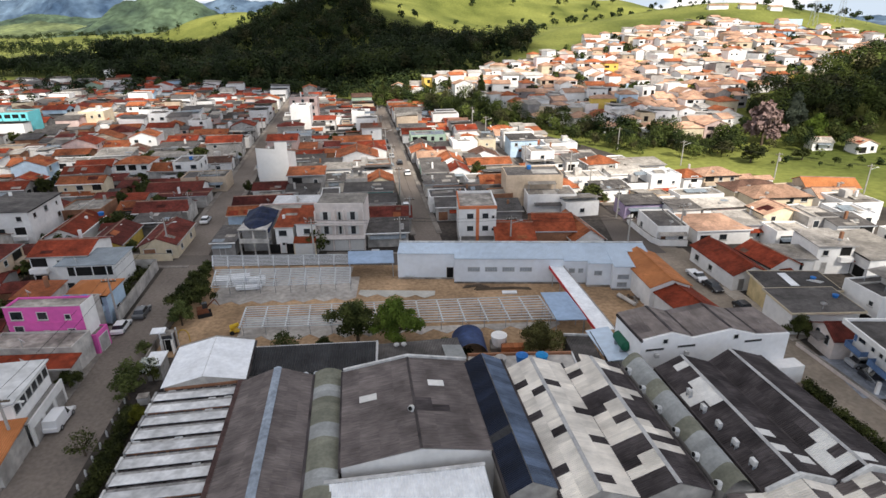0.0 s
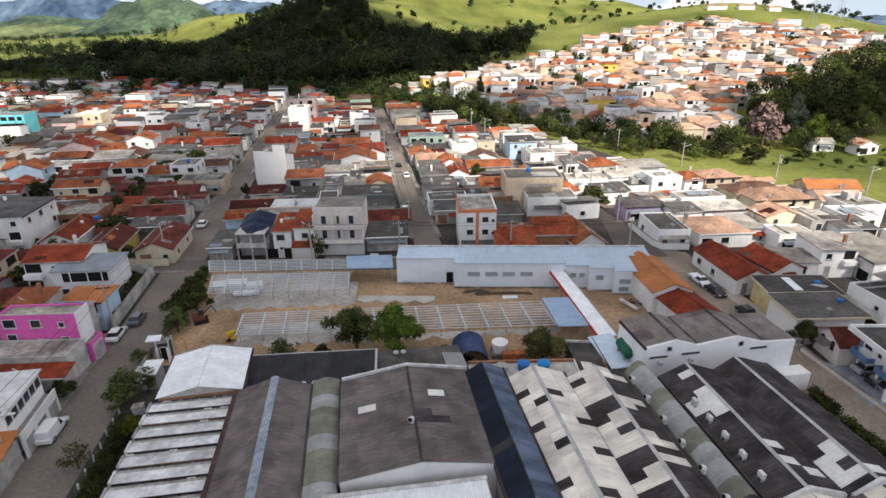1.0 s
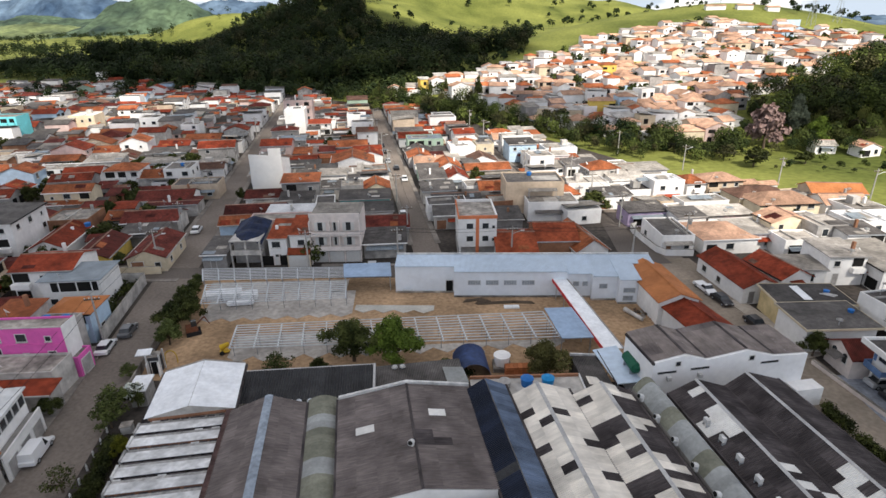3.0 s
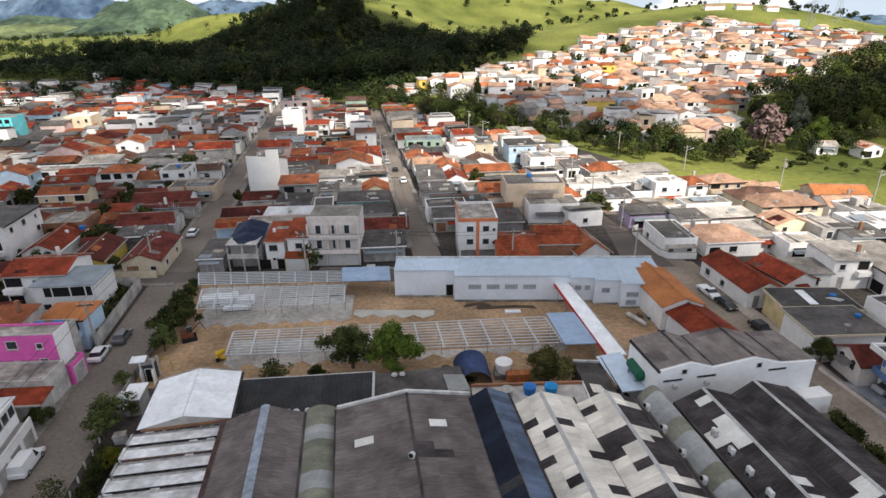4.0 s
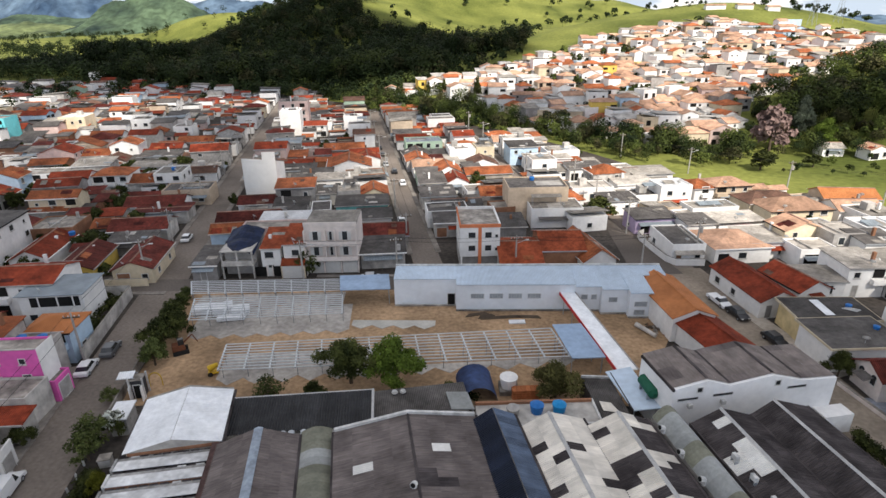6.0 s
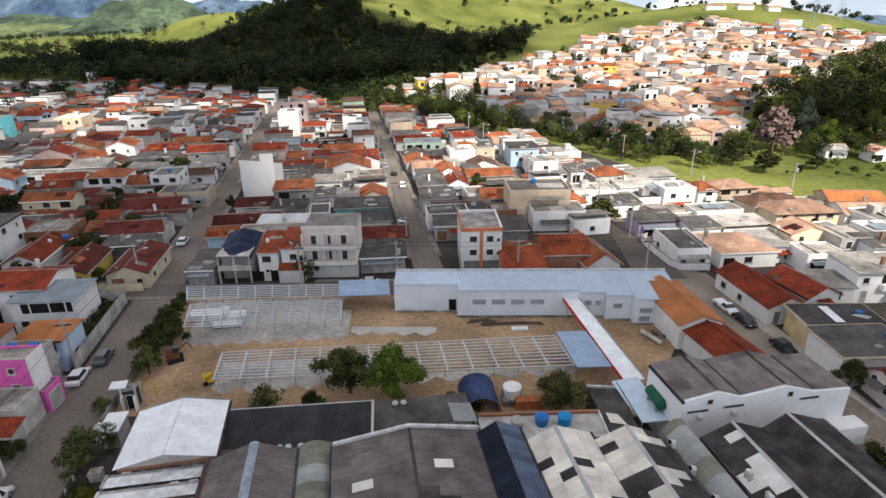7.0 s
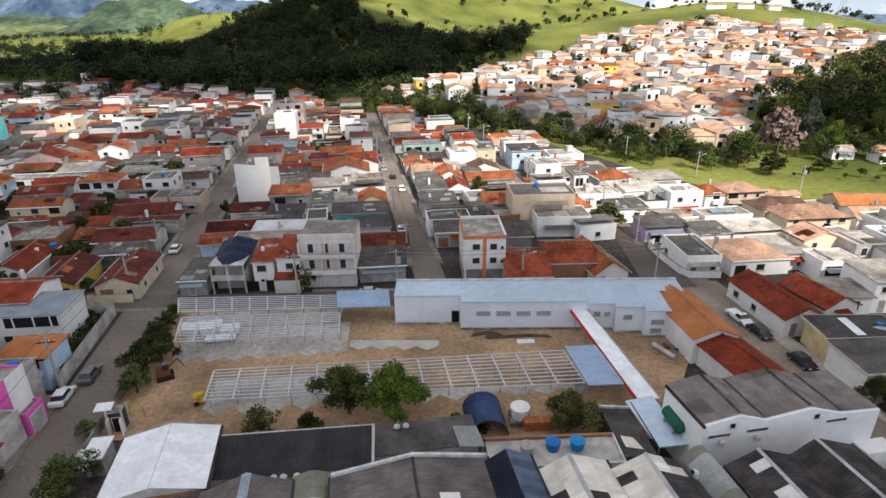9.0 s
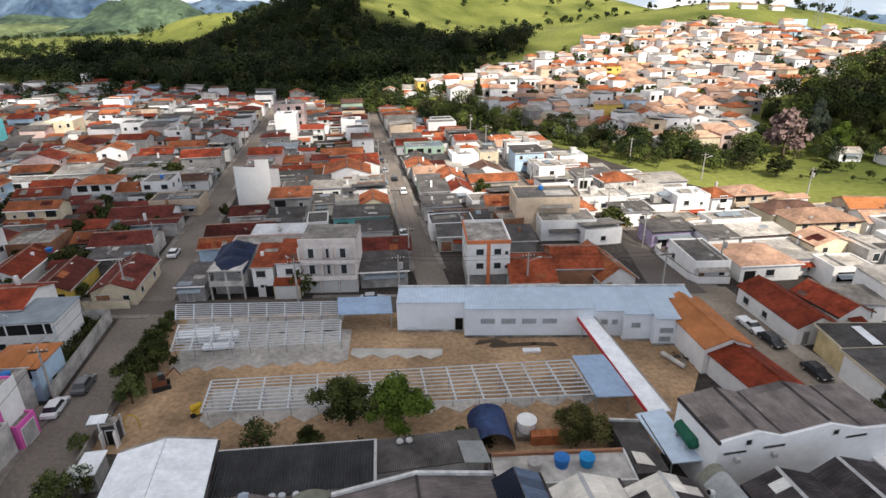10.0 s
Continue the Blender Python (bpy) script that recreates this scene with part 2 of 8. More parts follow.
# ---- lie of the land ----
BUMPS = [
    (215, 520, 150, 130, 42), (284, 290, 62, 76, 19), (60, 1000, 270, 170, 84), (-110, 1000, 120, 150, 45),
    (450, 930, 260, 190, 6), (-128, 690, 76, 84, 45), (-398, 960, 62, 70, 34), (-700, 1500, 300, 240, 16),
    (-300, 1800, 300, 260, 25), (800, 700, 250, 250, 12), (-230, 640, 90, 80, 10), (275, 590, 110, 80, 14),
]


EDGE_Y = [100, 125, 160, 182, 205, 230, 262, 310, 340, 400, 450, 500, 530]
EDGE_X = [230, 195, 150, 130, 112, 80, 42, -15, -48, -115, -260, -420, -3000]


def ground_z(x, y):
    """Level in the town, rising behind its far edge."""
    if y < 100:
        return 0.0
    fade = min(1.0, max(0.0, (x - float(np.interp(y, EDGE_Y, EDGE_X))) / 70))
    if fade == 0:
        return 0.0
    fade = fade * fade * (3 - 2 * fade)
    z = sum(h * math.exp(-0.5 * (((x - cx) / sx) ** 2 + ((y - cy) / sy) ** 2)) for cx, cy, sx, sy, h in BUMPS)
    roll = 2.5 * noise.noise((x / 90, y / 90, 0.3)) + 6 * noise.noise((x / 260, y / 260, 2.0)) * min(1, z / 20)
    far_ = min(1.0, max(0.0, (y - 560) / 200))
    roll += far_ * (9 * noise.noise((x / 120, y / 170, 5.0)) - 7 * abs(noise.noise((x / 75, y / 150, 8.0))))
    return (z + roll * min(1.0, z / 15)) * fade


def spread(lo, hi, mid0, mid1, fine, coarse):
    out, p = [], lo
    while p < hi:
        out.append(p)
        p += fine if mid0 <= p < mid1 else coarse
    return out + [hi]


gx, gy = spread(-3200, 3200, -620, 760, 14, 110), spread(-900, 3600, 120, 1300, 14, 100)
ground_geo = Geo()
ground_geo.v = [(x, y, ground_z(x, y) - 0.06) for y in gy for x in gx]
nx = len(gx)
ground_geo.f = [(j * nx + i, j * nx + i + 1, (j + 1) * nx + i + 1, (j + 1) * nx + i) for j in range(len(gy) - 1) for i in range(nx - 1)]
ground = part("ground", ground_geo, GRASS, smooth=True)
tagged(ground, "green pasture hills rolling away behind the town", "ground", kind="structure")

# streets run along V, ten and a half degrees off north; U is square to them
A = radians(10.5)
CA, SA = math.cos(A), math.sin(A)


def uv(u, v):
    return u * CA - v * SA, u * SA + v * CA


def strip(name, pts, z, mat_, label, category, t=0.2):
    g = Geo()
    q = [(x, y, z) for x, y in pts]
    g.slab(q, t)
    return tagged(part(name, g, mat_), label, category, kind="structure")


# ---- houses ----
WIN = {}


def inset_mesh(name, w, h, b, deep, rim, inner):
    """A frame round a sunk panel, in one piece, facing -y, standing on its lower edge."""
    key = (name, w, h, rim.name, inner.name)
    if key not in WIN:
        g = Geo()
        o = [(-w / 2 - b, -0.06, -b), (w / 2 + b, -0.06, -b), (w / 2 + b, -0.06, h + b), (-w / 2 - b, -0.06, h + b)]
        i = [(-w / 2, -0.06, 0), (w / 2, -0.06, 0), (w / 2, -0.06, h), (-w / 2, -0.06, h)]
        s = [(x, -0.06 + deep, z) for x, y, z in i]
        k = [(x, 0.05, z) for x, y, z in o]
        ring = [(j, (j + 1) % 4) for j in range(4)]
        g.add(o + i + s + k, [(p, q, 4 + q, 4 + p) for p, q in ring] + [(4 + p, 4 + q, 8 + q, 8 + p) for p, q in ring] + [(q, p, 12 + p, 12 + q) for p, q in ring], 0)
        g.f.append((8, 9, 10, 11))
        g.m.append(1)
        WIN[key] = g.mesh(name, [rim, inner])
    return WIN[key]


def window_mesh(w, h, rim=None):
    return inset_mesh("window", w, h, 0.09, 0.05, rim or FRAME, GLASS)


SILLS = {}


def glazed(size, ob, m):
    """A window with its sill, set into a wall."""
    w, h = size
    win = part("window", window_mesh(w, h), None, ob, m=m)
    if w not in SILLS:
        SILLS[w] = Geo().box(-w / 2 - 0.16, -0.2, -0.16, w / 2 + 0.16, -0.05, -0.09).mesh("sill", CAP_)
    part("sill", SILLS[w], None, win)
    return win


def door_mesh(w, h, m):
    return inset_mesh("door", w, h, 0.1, 0.04, FRAME, m)


def gable_roof(w, d, h, rise, over, t=0.14):
    """Two slopes in one bent sheet, ridge along x."""
    a, b = w / 2 + over, d / 2 + over
    e, r = h - rise * over / (d / 2), h + rise
    prof = [(-b, e), (0, r), (b, e), (b, e - t), (0, r - t), (-b, e - t)]
    g = Geo()
    v = [(-a, y, z) for y, z in prof] + [(a, y, z) for y, z in prof]
    g.add(v, [(i, 6 + i, 6 + (i + 1) % 6, (i + 1) % 6) for i in range(6)] + [(0, 1, 4, 5), (1, 2, 3, 4), (11, 10, 7, 6), (10, 9, 8, 7)])
    return g


def hip_roof(w, d, h, rise, over, t=0.14):
    a, b = w / 2 + over, d / 2 + over
    k = max(0.3, a - b)
    e = h - 0.1
    top = [(-a, -b, e), (a, -b, e), (a, b, e), (-a, b, e), (-k, 0, h + rise), (k, 0, h + rise)]
    g = Geo()
    g.add(top + [(x, y, z - t) for x, y, z in top], [(0, 1, 5, 4), (2, 3, 4, 5), (1, 2, 5), (3, 0, 4), (6, 10, 11, 7), (8, 11, 10, 9), (7, 11, 8), (9, 10, 6), (0, 6, 7, 1), (1, 7, 8, 2), (2, 8, 9, 3), (3, 9, 6, 0)])
    return g


def wall_solid(w, d, h, roof, ridge, rise):
    """The walls in one piece, up into the gables or the parapet."""
    g, x, y = Geo(), w / 2, d / 2
    if roof == "gable":
        k = rise - 0.16
        if ridge == "x":
            prof = [(-y, -1.5), (y, -1.5), (y, h), (0, h + k), (-y, h)]
            low, top = [(-x, p, q) for p, q in prof], [(x, p, q) for p, q in prof]
        else:
            prof = [(x, -1.5), (-x, -1.5), (-x, h), (0, h + k), (x, h)]
            low, top = [(p, -y, q) for p, q in prof], [(p, y, q) for p, q in prof]
        return g.hexa(low, top)
    if roof == "flat":
        o = [(-x, -y), (x, -y), (x, y), (-x, y)]
        i = [(p * (1 - 0.2 / x), q * (1 - 0.2 / y)) for p, q in o]
        v = [(*p, -1.5) for p in o] + [(*p, h + 0.36) for p in o] + [(*p, h + 0.36) for p in i] + [(*p, h) for p in i]
        ring = [(j, (j + 1) % 4) for j in range(4)]
        return g.add(v, [(3, 2, 1, 0)] + [(p + k, q + k, q + k + 4, p + k + 4) for k in (0, 4, 8) for p, q in ring] + [(12, 13, 14, 15)])
    return g.box(-x, -y, -1.5, x, y, h)


def roof_solid(w, d, h, roof, rise, over):
    if roof == "gable":
        return gable_roof(w, d, h + 0.02, rise, over)
    if roof == "hip":
        return hip_roof(w, d, h + 0.02, rise, over)
    if roof == "flat":
        return Geo().box(-w / 2 + 0.21, -d / 2 + 0.21, h - 0.02, w / 2 - 0.21, d / 2 - 0.21, h + 0.1)
    a, b, up = w / 2 + over, d / 2 + over, rise if rise < 1.5 else 0.8
    return Geo().slab([(-a, -b, h + 0.12), (a, -b, h + 0.12), (a, b, h + up + 0.1), (-a, b, h + up + 0.1)], 0.1)


PLACED, MIDDLE = [], []
FAR, FAR_MATS = Geo(), []


def far_add(geo, m, material):
    material = joined(material)
    if material not in FAR_MATS:
        FAR_MATS.append(material)
    FAR.add([m @ Vector(p) for p in geo.v], geo.f, FAR_MATS.index(material))


def free(x, y, r):
    return all((x - a) ** 2 + (y - b) ** 2 > ((r + c) * 0.82) ** 2 for a, b, c in PLACED)


SIZE_WORD = {1: "low", 2: "two-storey", 3: "three-storey", 4: "tall"}
ROOF_WORD = {"gable": "gabled roof", "hip": "hipped roof", "flat": "flat roof", "lean": "sloping roof"}


def house(x, y, w, d, h, rot=10.5, roof="gable", rm=None, wall="white", ridge="x", rise=None, over=0.35, wins="fs", label="", storeys=None, door=True, z=None, far=False):
    """A house at its base centre: width along its local x, front towards its local -y."""
    zb = ground_z(x, y) if z is None else z
    PLACED.append((x, y, (w + d) / 4))
    wm, rm = WALLS[wall], rm or TILE_O
    storeys = storeys or max(1, round(h / 3.0))
    place = pose(x, y, zb, 0, 0, rot)
    L, W = (w, d) if ridge == "x" or roof == "flat" else (d, w)
    turn = pose(0, 0, 0) if L == w and W == d else pose(0, 0, 0, 0, 0, 90)
    rise = rise if rise is not None else W * 0.19
    body, cover = wall_solid(w, d, h, roof, ridge, rise), roof_solid(L, W, h, roof, rise, over)
    hs = h / storeys
    if far and y < 330 and -260 < x < 190 and len(MIDDLE) < 85 and label != "joined":
        # farther houses: walls, roof and the windows of the front
        ob = thing("house", f"{SIZE_WORD[min(4, storeys)]} {wm.name.replace('_', ' ')} house with {rm.name.replace('_', ' ')} {ROOF_WORD[roof]}", "house", place)
        MIDDLE.append(ob)
        part("wall", body, wm, ob)
        part("roof", cover, rm, ob, m=turn)
        n = max(1, int(w / 3.5))
        for k in range(storeys):
            for i in range(n):
                if rng.random() < 0.7:
                    px = (i + rng.uniform(0.35, 0.65)) * w / n - w / 2
                    part("window", window_mesh(*rng.choice([(1.3, 1.1), (1.0, 1.0), (0.7, 0.7)])), None, ob, m=pose(px, -d / 2, k * hs + 1.0))
        return ob
    if far:
        far_add(body, place, wm)
        far_add(cover, place @ turn, rm)
        n = max(1, int(w / 3.5))
        for k in range(storeys):
            for i in range(n):
                px = (i + rng.uniform(0.35, 0.65)) * w / n - w / 2
                kind = rng.random()
                if kind < 0.4:
                    continue
                # the DARK boxes paint the shade of open porches on the wall
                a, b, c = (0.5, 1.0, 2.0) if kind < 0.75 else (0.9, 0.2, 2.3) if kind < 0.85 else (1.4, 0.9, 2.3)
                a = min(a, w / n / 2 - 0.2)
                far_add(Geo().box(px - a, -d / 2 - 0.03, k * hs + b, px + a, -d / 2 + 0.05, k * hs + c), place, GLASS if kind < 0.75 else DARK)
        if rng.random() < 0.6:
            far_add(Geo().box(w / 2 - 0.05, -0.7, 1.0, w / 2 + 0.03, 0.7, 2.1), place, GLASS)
            # near-black box painted in as a shaded side opening
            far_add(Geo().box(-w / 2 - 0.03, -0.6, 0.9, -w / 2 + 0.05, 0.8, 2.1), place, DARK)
        return None
    ob = thing("house", label or f"{SIZE_WORD[min(4, storeys)]} {wm.name.replace('_', ' ')} house with {rm.name.replace('_', ' ')} {ROOF_WORD[roof]}", "house", place)
    part("wall", body, wm, ob)
    part("roof", cover, rm, ob, m=turn)
    if roof == "gable":
        a, zt = L / 2 + over, h + rise
        part("ridge_tile", Geo().hexa([(-a, -0.2, zt), (a, -0.2, zt), (a, 0.2, zt), (-a, 0.2, zt)], [(-a, -0.06, zt + 0.13), (a, -0.06, zt + 0.13), (a, 0.06, zt + 0.13), (-a, 0.06, zt + 0.13)]), rm if label else MORTAR, ob, m=turn)
    if not label:
        roof_trim(ob, turn, L, W, h, roof, rise, over, rm)
    for k in range(storeys):
        zc = k * hs + 1.0
        if "f" in wins:
            n = max(1, int(w / 3.2))
            for i in range(n):
                px = (i + rng.uniform(0.4, 0.6)) * w / n - w / 2
                kind = rng.random()
                if kind < 0.12:
                    continue
                if kind < 0.4 and w > 4.5 and not label:
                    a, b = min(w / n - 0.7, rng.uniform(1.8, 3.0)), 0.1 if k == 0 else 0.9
                    # the shaded recess is a shallow panel coloured near-black
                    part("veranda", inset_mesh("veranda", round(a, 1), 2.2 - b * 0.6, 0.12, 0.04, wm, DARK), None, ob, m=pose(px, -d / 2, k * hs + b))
                    if k > 0:
                        part("balcony", Geo().box(px - a / 2 - 0.2, -d / 2 - 1.0, k * hs - 0.1, px + a / 2 + 0.2, -d / 2 - 0.02, k * hs + 0.8), wm, ob)
                    continue
                if k == 0 and i == 0 and door:
                    part("door", door_mesh(2.2 if w > 7 else 1.0, 2.2, rng.choice([DARK, FRAME, WALLS["grey"], WALLS["brick"]])), None, ob, m=pose(px, -d / 2, 0.12))
                else:
                    glazed(rng.choice([(1.3, 1.1), (1.0, 1.0), (1.6, 1.2), (0.7, 0.7), (1.2, 1.5)]), ob, pose(px, -d / 2, zc + rng.uniform(-0.15, 0.15)))
        for tag, sx, ang in (("s", -1, -90), ("r", 1, 90)):
            if tag in wins:
                n = max(1, int(d / 4.5))
                for i in range(n):
                    if rng.random() < 0.35:
                        continue
                    glazed(rng.choice([(1.1, 1.0), (0.7, 0.7), (1.3, 1.1)]), ob, pose(sx * w / 2, (i + 0.5) * d / n - d / 2, zc, 0, 0, ang))
    clutter(ob, w, d, h, roof, rng, not label)
    return ob


trim_rng = random.Random(303)


def roof_trim(ob, turn, L, W, h, roof, rise, over, rm):
    """Eaves gutters, and sheets of another colour where a roof was mended."""
    r = trim_rng
    a, b = L / 2 + over, W / 2 + over
    if roof == "flat":
        for _ in range(r.randint(0, 2)):
            px, py = r.uniform(-L / 4, L / 4), r.uniform(-W / 4, W / 4)
            e, f = r.uniform(0.6, L / 5 + 0.6), r.uniform(0.5, W / 5 + 0.5)
            part("roof_patch", Geo().slab([(px - e, py - f, h + 0.15), (px + e, py - f, h + 0.15), (px + e, py + f, h + 0.2), (px - e, py + f, h + 0.2)], 0.05), r.choice([FIBRE_L, FIBRE, WALLS["dirty"], METAL_G]), ob, m=turn)
        return
    eave = h + 0.02 - rise * over / (W / 2) if roof == "gable" else h - 0.08 if roof == "hip" else h + 0.12
    gm = r.choice([WALLS["dirty"], WALLS["white"], STEEL, WALLS["grey"], DARK])
    sides = (-1, 1) if roof == "gable" else (-1,)
    for s in sides:
        y0, y1 = sorted((s * b, s * (b + 0.16)))
        part("gutter", Geo().box(-a, y0, eave - 0.17, a, y1, eave + 0.03), gm, ob, m=turn)
    if roof == "hip":
        return
    up = rise if roof == "gable" or rise < 1.5 else 0.8

    def top(y):
        return h + 0.06 + rise * (1 - abs(y) / (W / 2)) if roof == "gable" else h + 0.15 + (up - 0.02) * (y + b) / (2 * b)

    for _ in range(r.randint(0, 3)):
        e, f = r.uniform(0.4, 1.3), r.uniform(0.4, 0.9)
        if b < 2 * f + 0.6 or a < e + 0.4:
            continue
        px = r.uniform(-a + e + 0.2, a - e - 0.2)
        py = r.uniform(-b + f + 0.2, -f - 0.2) if r.random() < 0.7 else r.uniform(f + 0.2, b - f - 0.2)
        part("roof_patch", Geo().slab([(px - e, py - f, top(py - f)), (px + e, py - f, top(py - f)), (px + e, py + f, top(py + f)), (px - e, py + f, top(py + f))], 0.04), r.choice([FIBRE_L, WALLS["dirty"], METAL_G, FIBRE_L] if "tile" not in rm.name else [TILE_B, TILE_O, TILE_M, TILE_R, FIBRE_L]), ob, m=turn)


def clutter(ob, w, d, h, roof, r, chimney):
    """Awnings, chimneys, dishes and roof sheds that break up a house."""
    if r.random() < 0.4 and w > 4:
        q = r.uniform(0.4, 0.9) * w / 2
        part("awning", Geo().slab([(-q, -d / 2 - 1.3, 2.35), (q, -d / 2 - 1.3, 2.35), (q, -d / 2, 2.75), (-q, -d / 2, 2.75)], 0.08), r.choice([FIBRE_L, TILE_R, METAL_G, FIBRE]), ob)
    if r.random() < 0.4:
        px, py = r.uniform(-w / 3, w / 3), r.uniform(-d / 3, d / 3)
        flue = Geo().box(px, py, h - 0.2, px + 0.5, py + 0.5, h + r.uniform(1.3, 2.2)), r.choice([WALLS["dirty"], WALLS["brick"], WALLS["white"]])
        if chimney:
            part("chimney", *flue, ob)
    if r.random() < 0.4:
        px, py, zz = r.uniform(-w / 3, w / 3), -d / 2 + 0.6, h + (0.6 if roof == "flat" else 0.35)
        dish = part("dish", Geo().tube((px, py, zz + 0.5), (px + 0.1, py + 0.12, zz + 0.62), 0.12, 0.5, n=10), FRAME, ob)
        part("mast", Geo().tube((px, py, h - 0.2), (px, py, zz + 0.5), 0.04, n=5), STEEL, dish)
    if roof == "flat" and d > 5 and w > 5:
        if r.random() < 0.45:
            px, py = r.uniform(-w / 4, w / 4), r.uniform(0, d / 4)
            part("stair_head", Geo().box(px - 1, py - 1, h, px + 1, py + 1, h + 1.9), WALLS["dirty"], ob)
        if r.random() < 0.5:
            px, a, b = r.uniform(-w / 5, w / 5), r.uniform(1.0, w / 3.2), r.uniform(0.8, d / 3.2)
            zz = h + r.uniform(0.25, 0.5) if r.random() < 0.5 else h + 2.1
            part("roof_cover", Geo().slab([(px - a, -b, zz), (px + a, -b, zz), (px + a, b, zz + 0.35), (px - a, b, zz + 0.35)], 0.07), r.choice([FIBRE, FIBRE_L, METAL_G, FIBRE_L]), ob)
            for sx, sy in ((-1, -1), (1, -1), (1, 1), (-1, 1)):
                part("cover_post", Geo().tube((px + sx * a * 0.92, sy * b * 0.92, h), (px + sx * a * 0.92, sy * b * 0.92, zz + 0.02), 0.05, n=5), STEEL, ob)
        if r.random() < 0.6:
            px = r.uniform(-w / 3, w / 3)
            part("roof_seam", Geo().box(px, -d / 2 + 0.25, h + 0.08, px + 0.18, d / 2 - 0.25, h + r.uniform(0.3, 0.5)), WALLS["dirty"], ob)


# ---- trees ----
def leaf_cloud(blobs, n, size, seed, flat=0.8):
    """Many small leaf clumps spread over the skins of several blobs."""
    r = random.Random(seed)
    g = Geo()
    area = sum(b[3] ** 2 for b in blobs)
    for bx, by, bz, br in blobs:
        for _ in range(int(n * br * br / area)):
            z = r.uniform(-0.75, 1)
            a = r.uniform(0, 2 * math.pi)
            q = math.sqrt(1 - z * z)
            k = br * r.uniform(0.35, 1.15)
            c = Vector((bx + q * math.cos(a) * k, by + q * math.sin(a) * k, bz + z * k * flat))
            nrm = Vector((q * math.cos(a) + r.uniform(-1.2, 1.2), q * math.sin(a) + r.uniform(-1.2, 1.2), z + r.uniform(-0.5, 1.2))).normalized()
            s = nrm.orthogonal().normalized()
            s = Matrix.Rotation(r.uniform(0, 6.28), 3, nrm) @ s
            t = nrm.cross(s)
            e = size * r.uniform(0.6, 1.3)
            pts = [c - s * e * 0.5, c - t * e * 0.35 + nrm * e * 0.1, c + s * e * 0.5, c + t * e * 0.35 + nrm * e * 0.1]
            g.add(pts, [(0, 1, 2), (0, 2, 3)])
    return g


def tree_form(seed, n=900, size=0.12):
    """A unit tree, one high: trunk with limbs, and a crown of clumps."""
    r = random.Random(seed)
    trunk = Geo()
    trunk.tube((0, 0, -0.05), (0.01, 0.01, 0.3), 0.035, 0.024, 7)
    blobs = []
    for i in range(19):
        a = i * 2.4 + r.uniform(-0.5, 0.5)
        rad = r.uniform(0.12, 0.45)
        z = r.uniform(0.28, 0.9 - rad * 0.7)
        end = (rad * math.cos(a), rad * math.sin(a), z)
        trunk.tube((0.01, 0.01, r.uniform(0.24, 0.34)), end, 0.016, 0.005, 5)
        blobs.append((*end, r.uniform(0.08, 0.17)))
    blobs.append((0.03, 0, 0.8, 0.17))
    blobs.append((0, 0.02, 0.55, 0.24))
    return trunk.mesh("trunk", BARK), leaf_cloud(blobs, n, size, seed)


FORMS = {}


def tree(x, y, h, spread_=1.0, leaf=None, seed=1, label="leafy green tree with a rounded crown", z=None, n=900, size=0.12):
    key = (seed, n, (leaf or LEAF).name)
    if key not in FORMS:
        tr, cr = tree_form(seed, n, size)
        FORMS[key] = (tr, cr.mesh("crown", leaf or LEAF))
    tr, cr = FORMS[key]
    zb = ground_z(x, y) if z is None else z
    ob = thing("tree", label, "tree", pose(x, y, zb, 0, 0, (x * 37 + y * 11) % 360) @ Matrix.Diagonal((h * spread_, h * spread_, h, 1)))
    part("trunk", tr, None, ob)
    part("crown", cr, None, ob)
    return ob

# ---- streets and blocks ----
def uvq(u0, v0, u1, v1):
    return [uv(u0, v0), uv(u1, v0), uv(u1, v1), uv(u0, v1)]


# yards of the town: one paved sheet under all blocks, coloured dark for the shaded gaps
strip("pavement", [(-420, -60), (100, -60), (130, 60), (130, 125), (95, 150), (66, 183), (48, 218), (24, 258), (-22, 305), (-50, 338), (-118, 400), (-300, 470), (-420, 470)], 0.0, YARD, "worn paving between the houses, coloured dark for shaded gaps", "pavement", 0.5)
strip("road", uvq(-37.2, 20, -30.0, 400), 0.03, COBBLE, "straight worn paved street between rows of houses", "road", 0.1)
strip("road", uvq(49.5, 160, 54.5, 275), 0.03, COBBLE, "pale sunlit lane between the houses", "road", 0.1)
strip("road", uvq(60.5, 98, 67, 190), 0.03, COBBLE, "street climbing between white houses", "road", 0.1)
strip("road", uvq(13.2, 112, 19.0, 320), 0.034, COBBLE, "narrow straight paved street with parked cars", "road", 0.1)
strip("road", [(-130, 100), (-58, 102.5), (47, 103.5), (47, 109), (-58, 107.5), (-130, 107)], 0.038, ASPHALT, "cross street beside the building site", "road", 0.1)
strip("road", [(48.5, 20), (57, 20), (51.5, 88), (48.5, 112), (40.5, 112), (42.6, 88)], 0.042, mat("sandy_lane", (0.29, 0.24, 0.188), 0.95, 0.3, 0.12, 1.5), "side street along the houses and the factory", "road", 0.1)
strip("road", [(34.6, 109.0), (44.2, 109.4), (41.2, 128.9), (36.0, 134.0)], 0.046, ASPHALT, "grey street turning off between white walls", "road", 0.1)
strip("road", [(36.0, 134.0), (39.8, 131.5), (37.6, 152.0), (34.4, 152.0)], 0.046, ASPHALT, "narrow lane climbing past a dark tree", "road", 0.1)
strip("ground_site", [(-43, 70), (24, 70), (33, 86), (32, 104), (-47.5, 102)], 0.05, SAND, "sandy earth of a building site", "ground", 0.1)

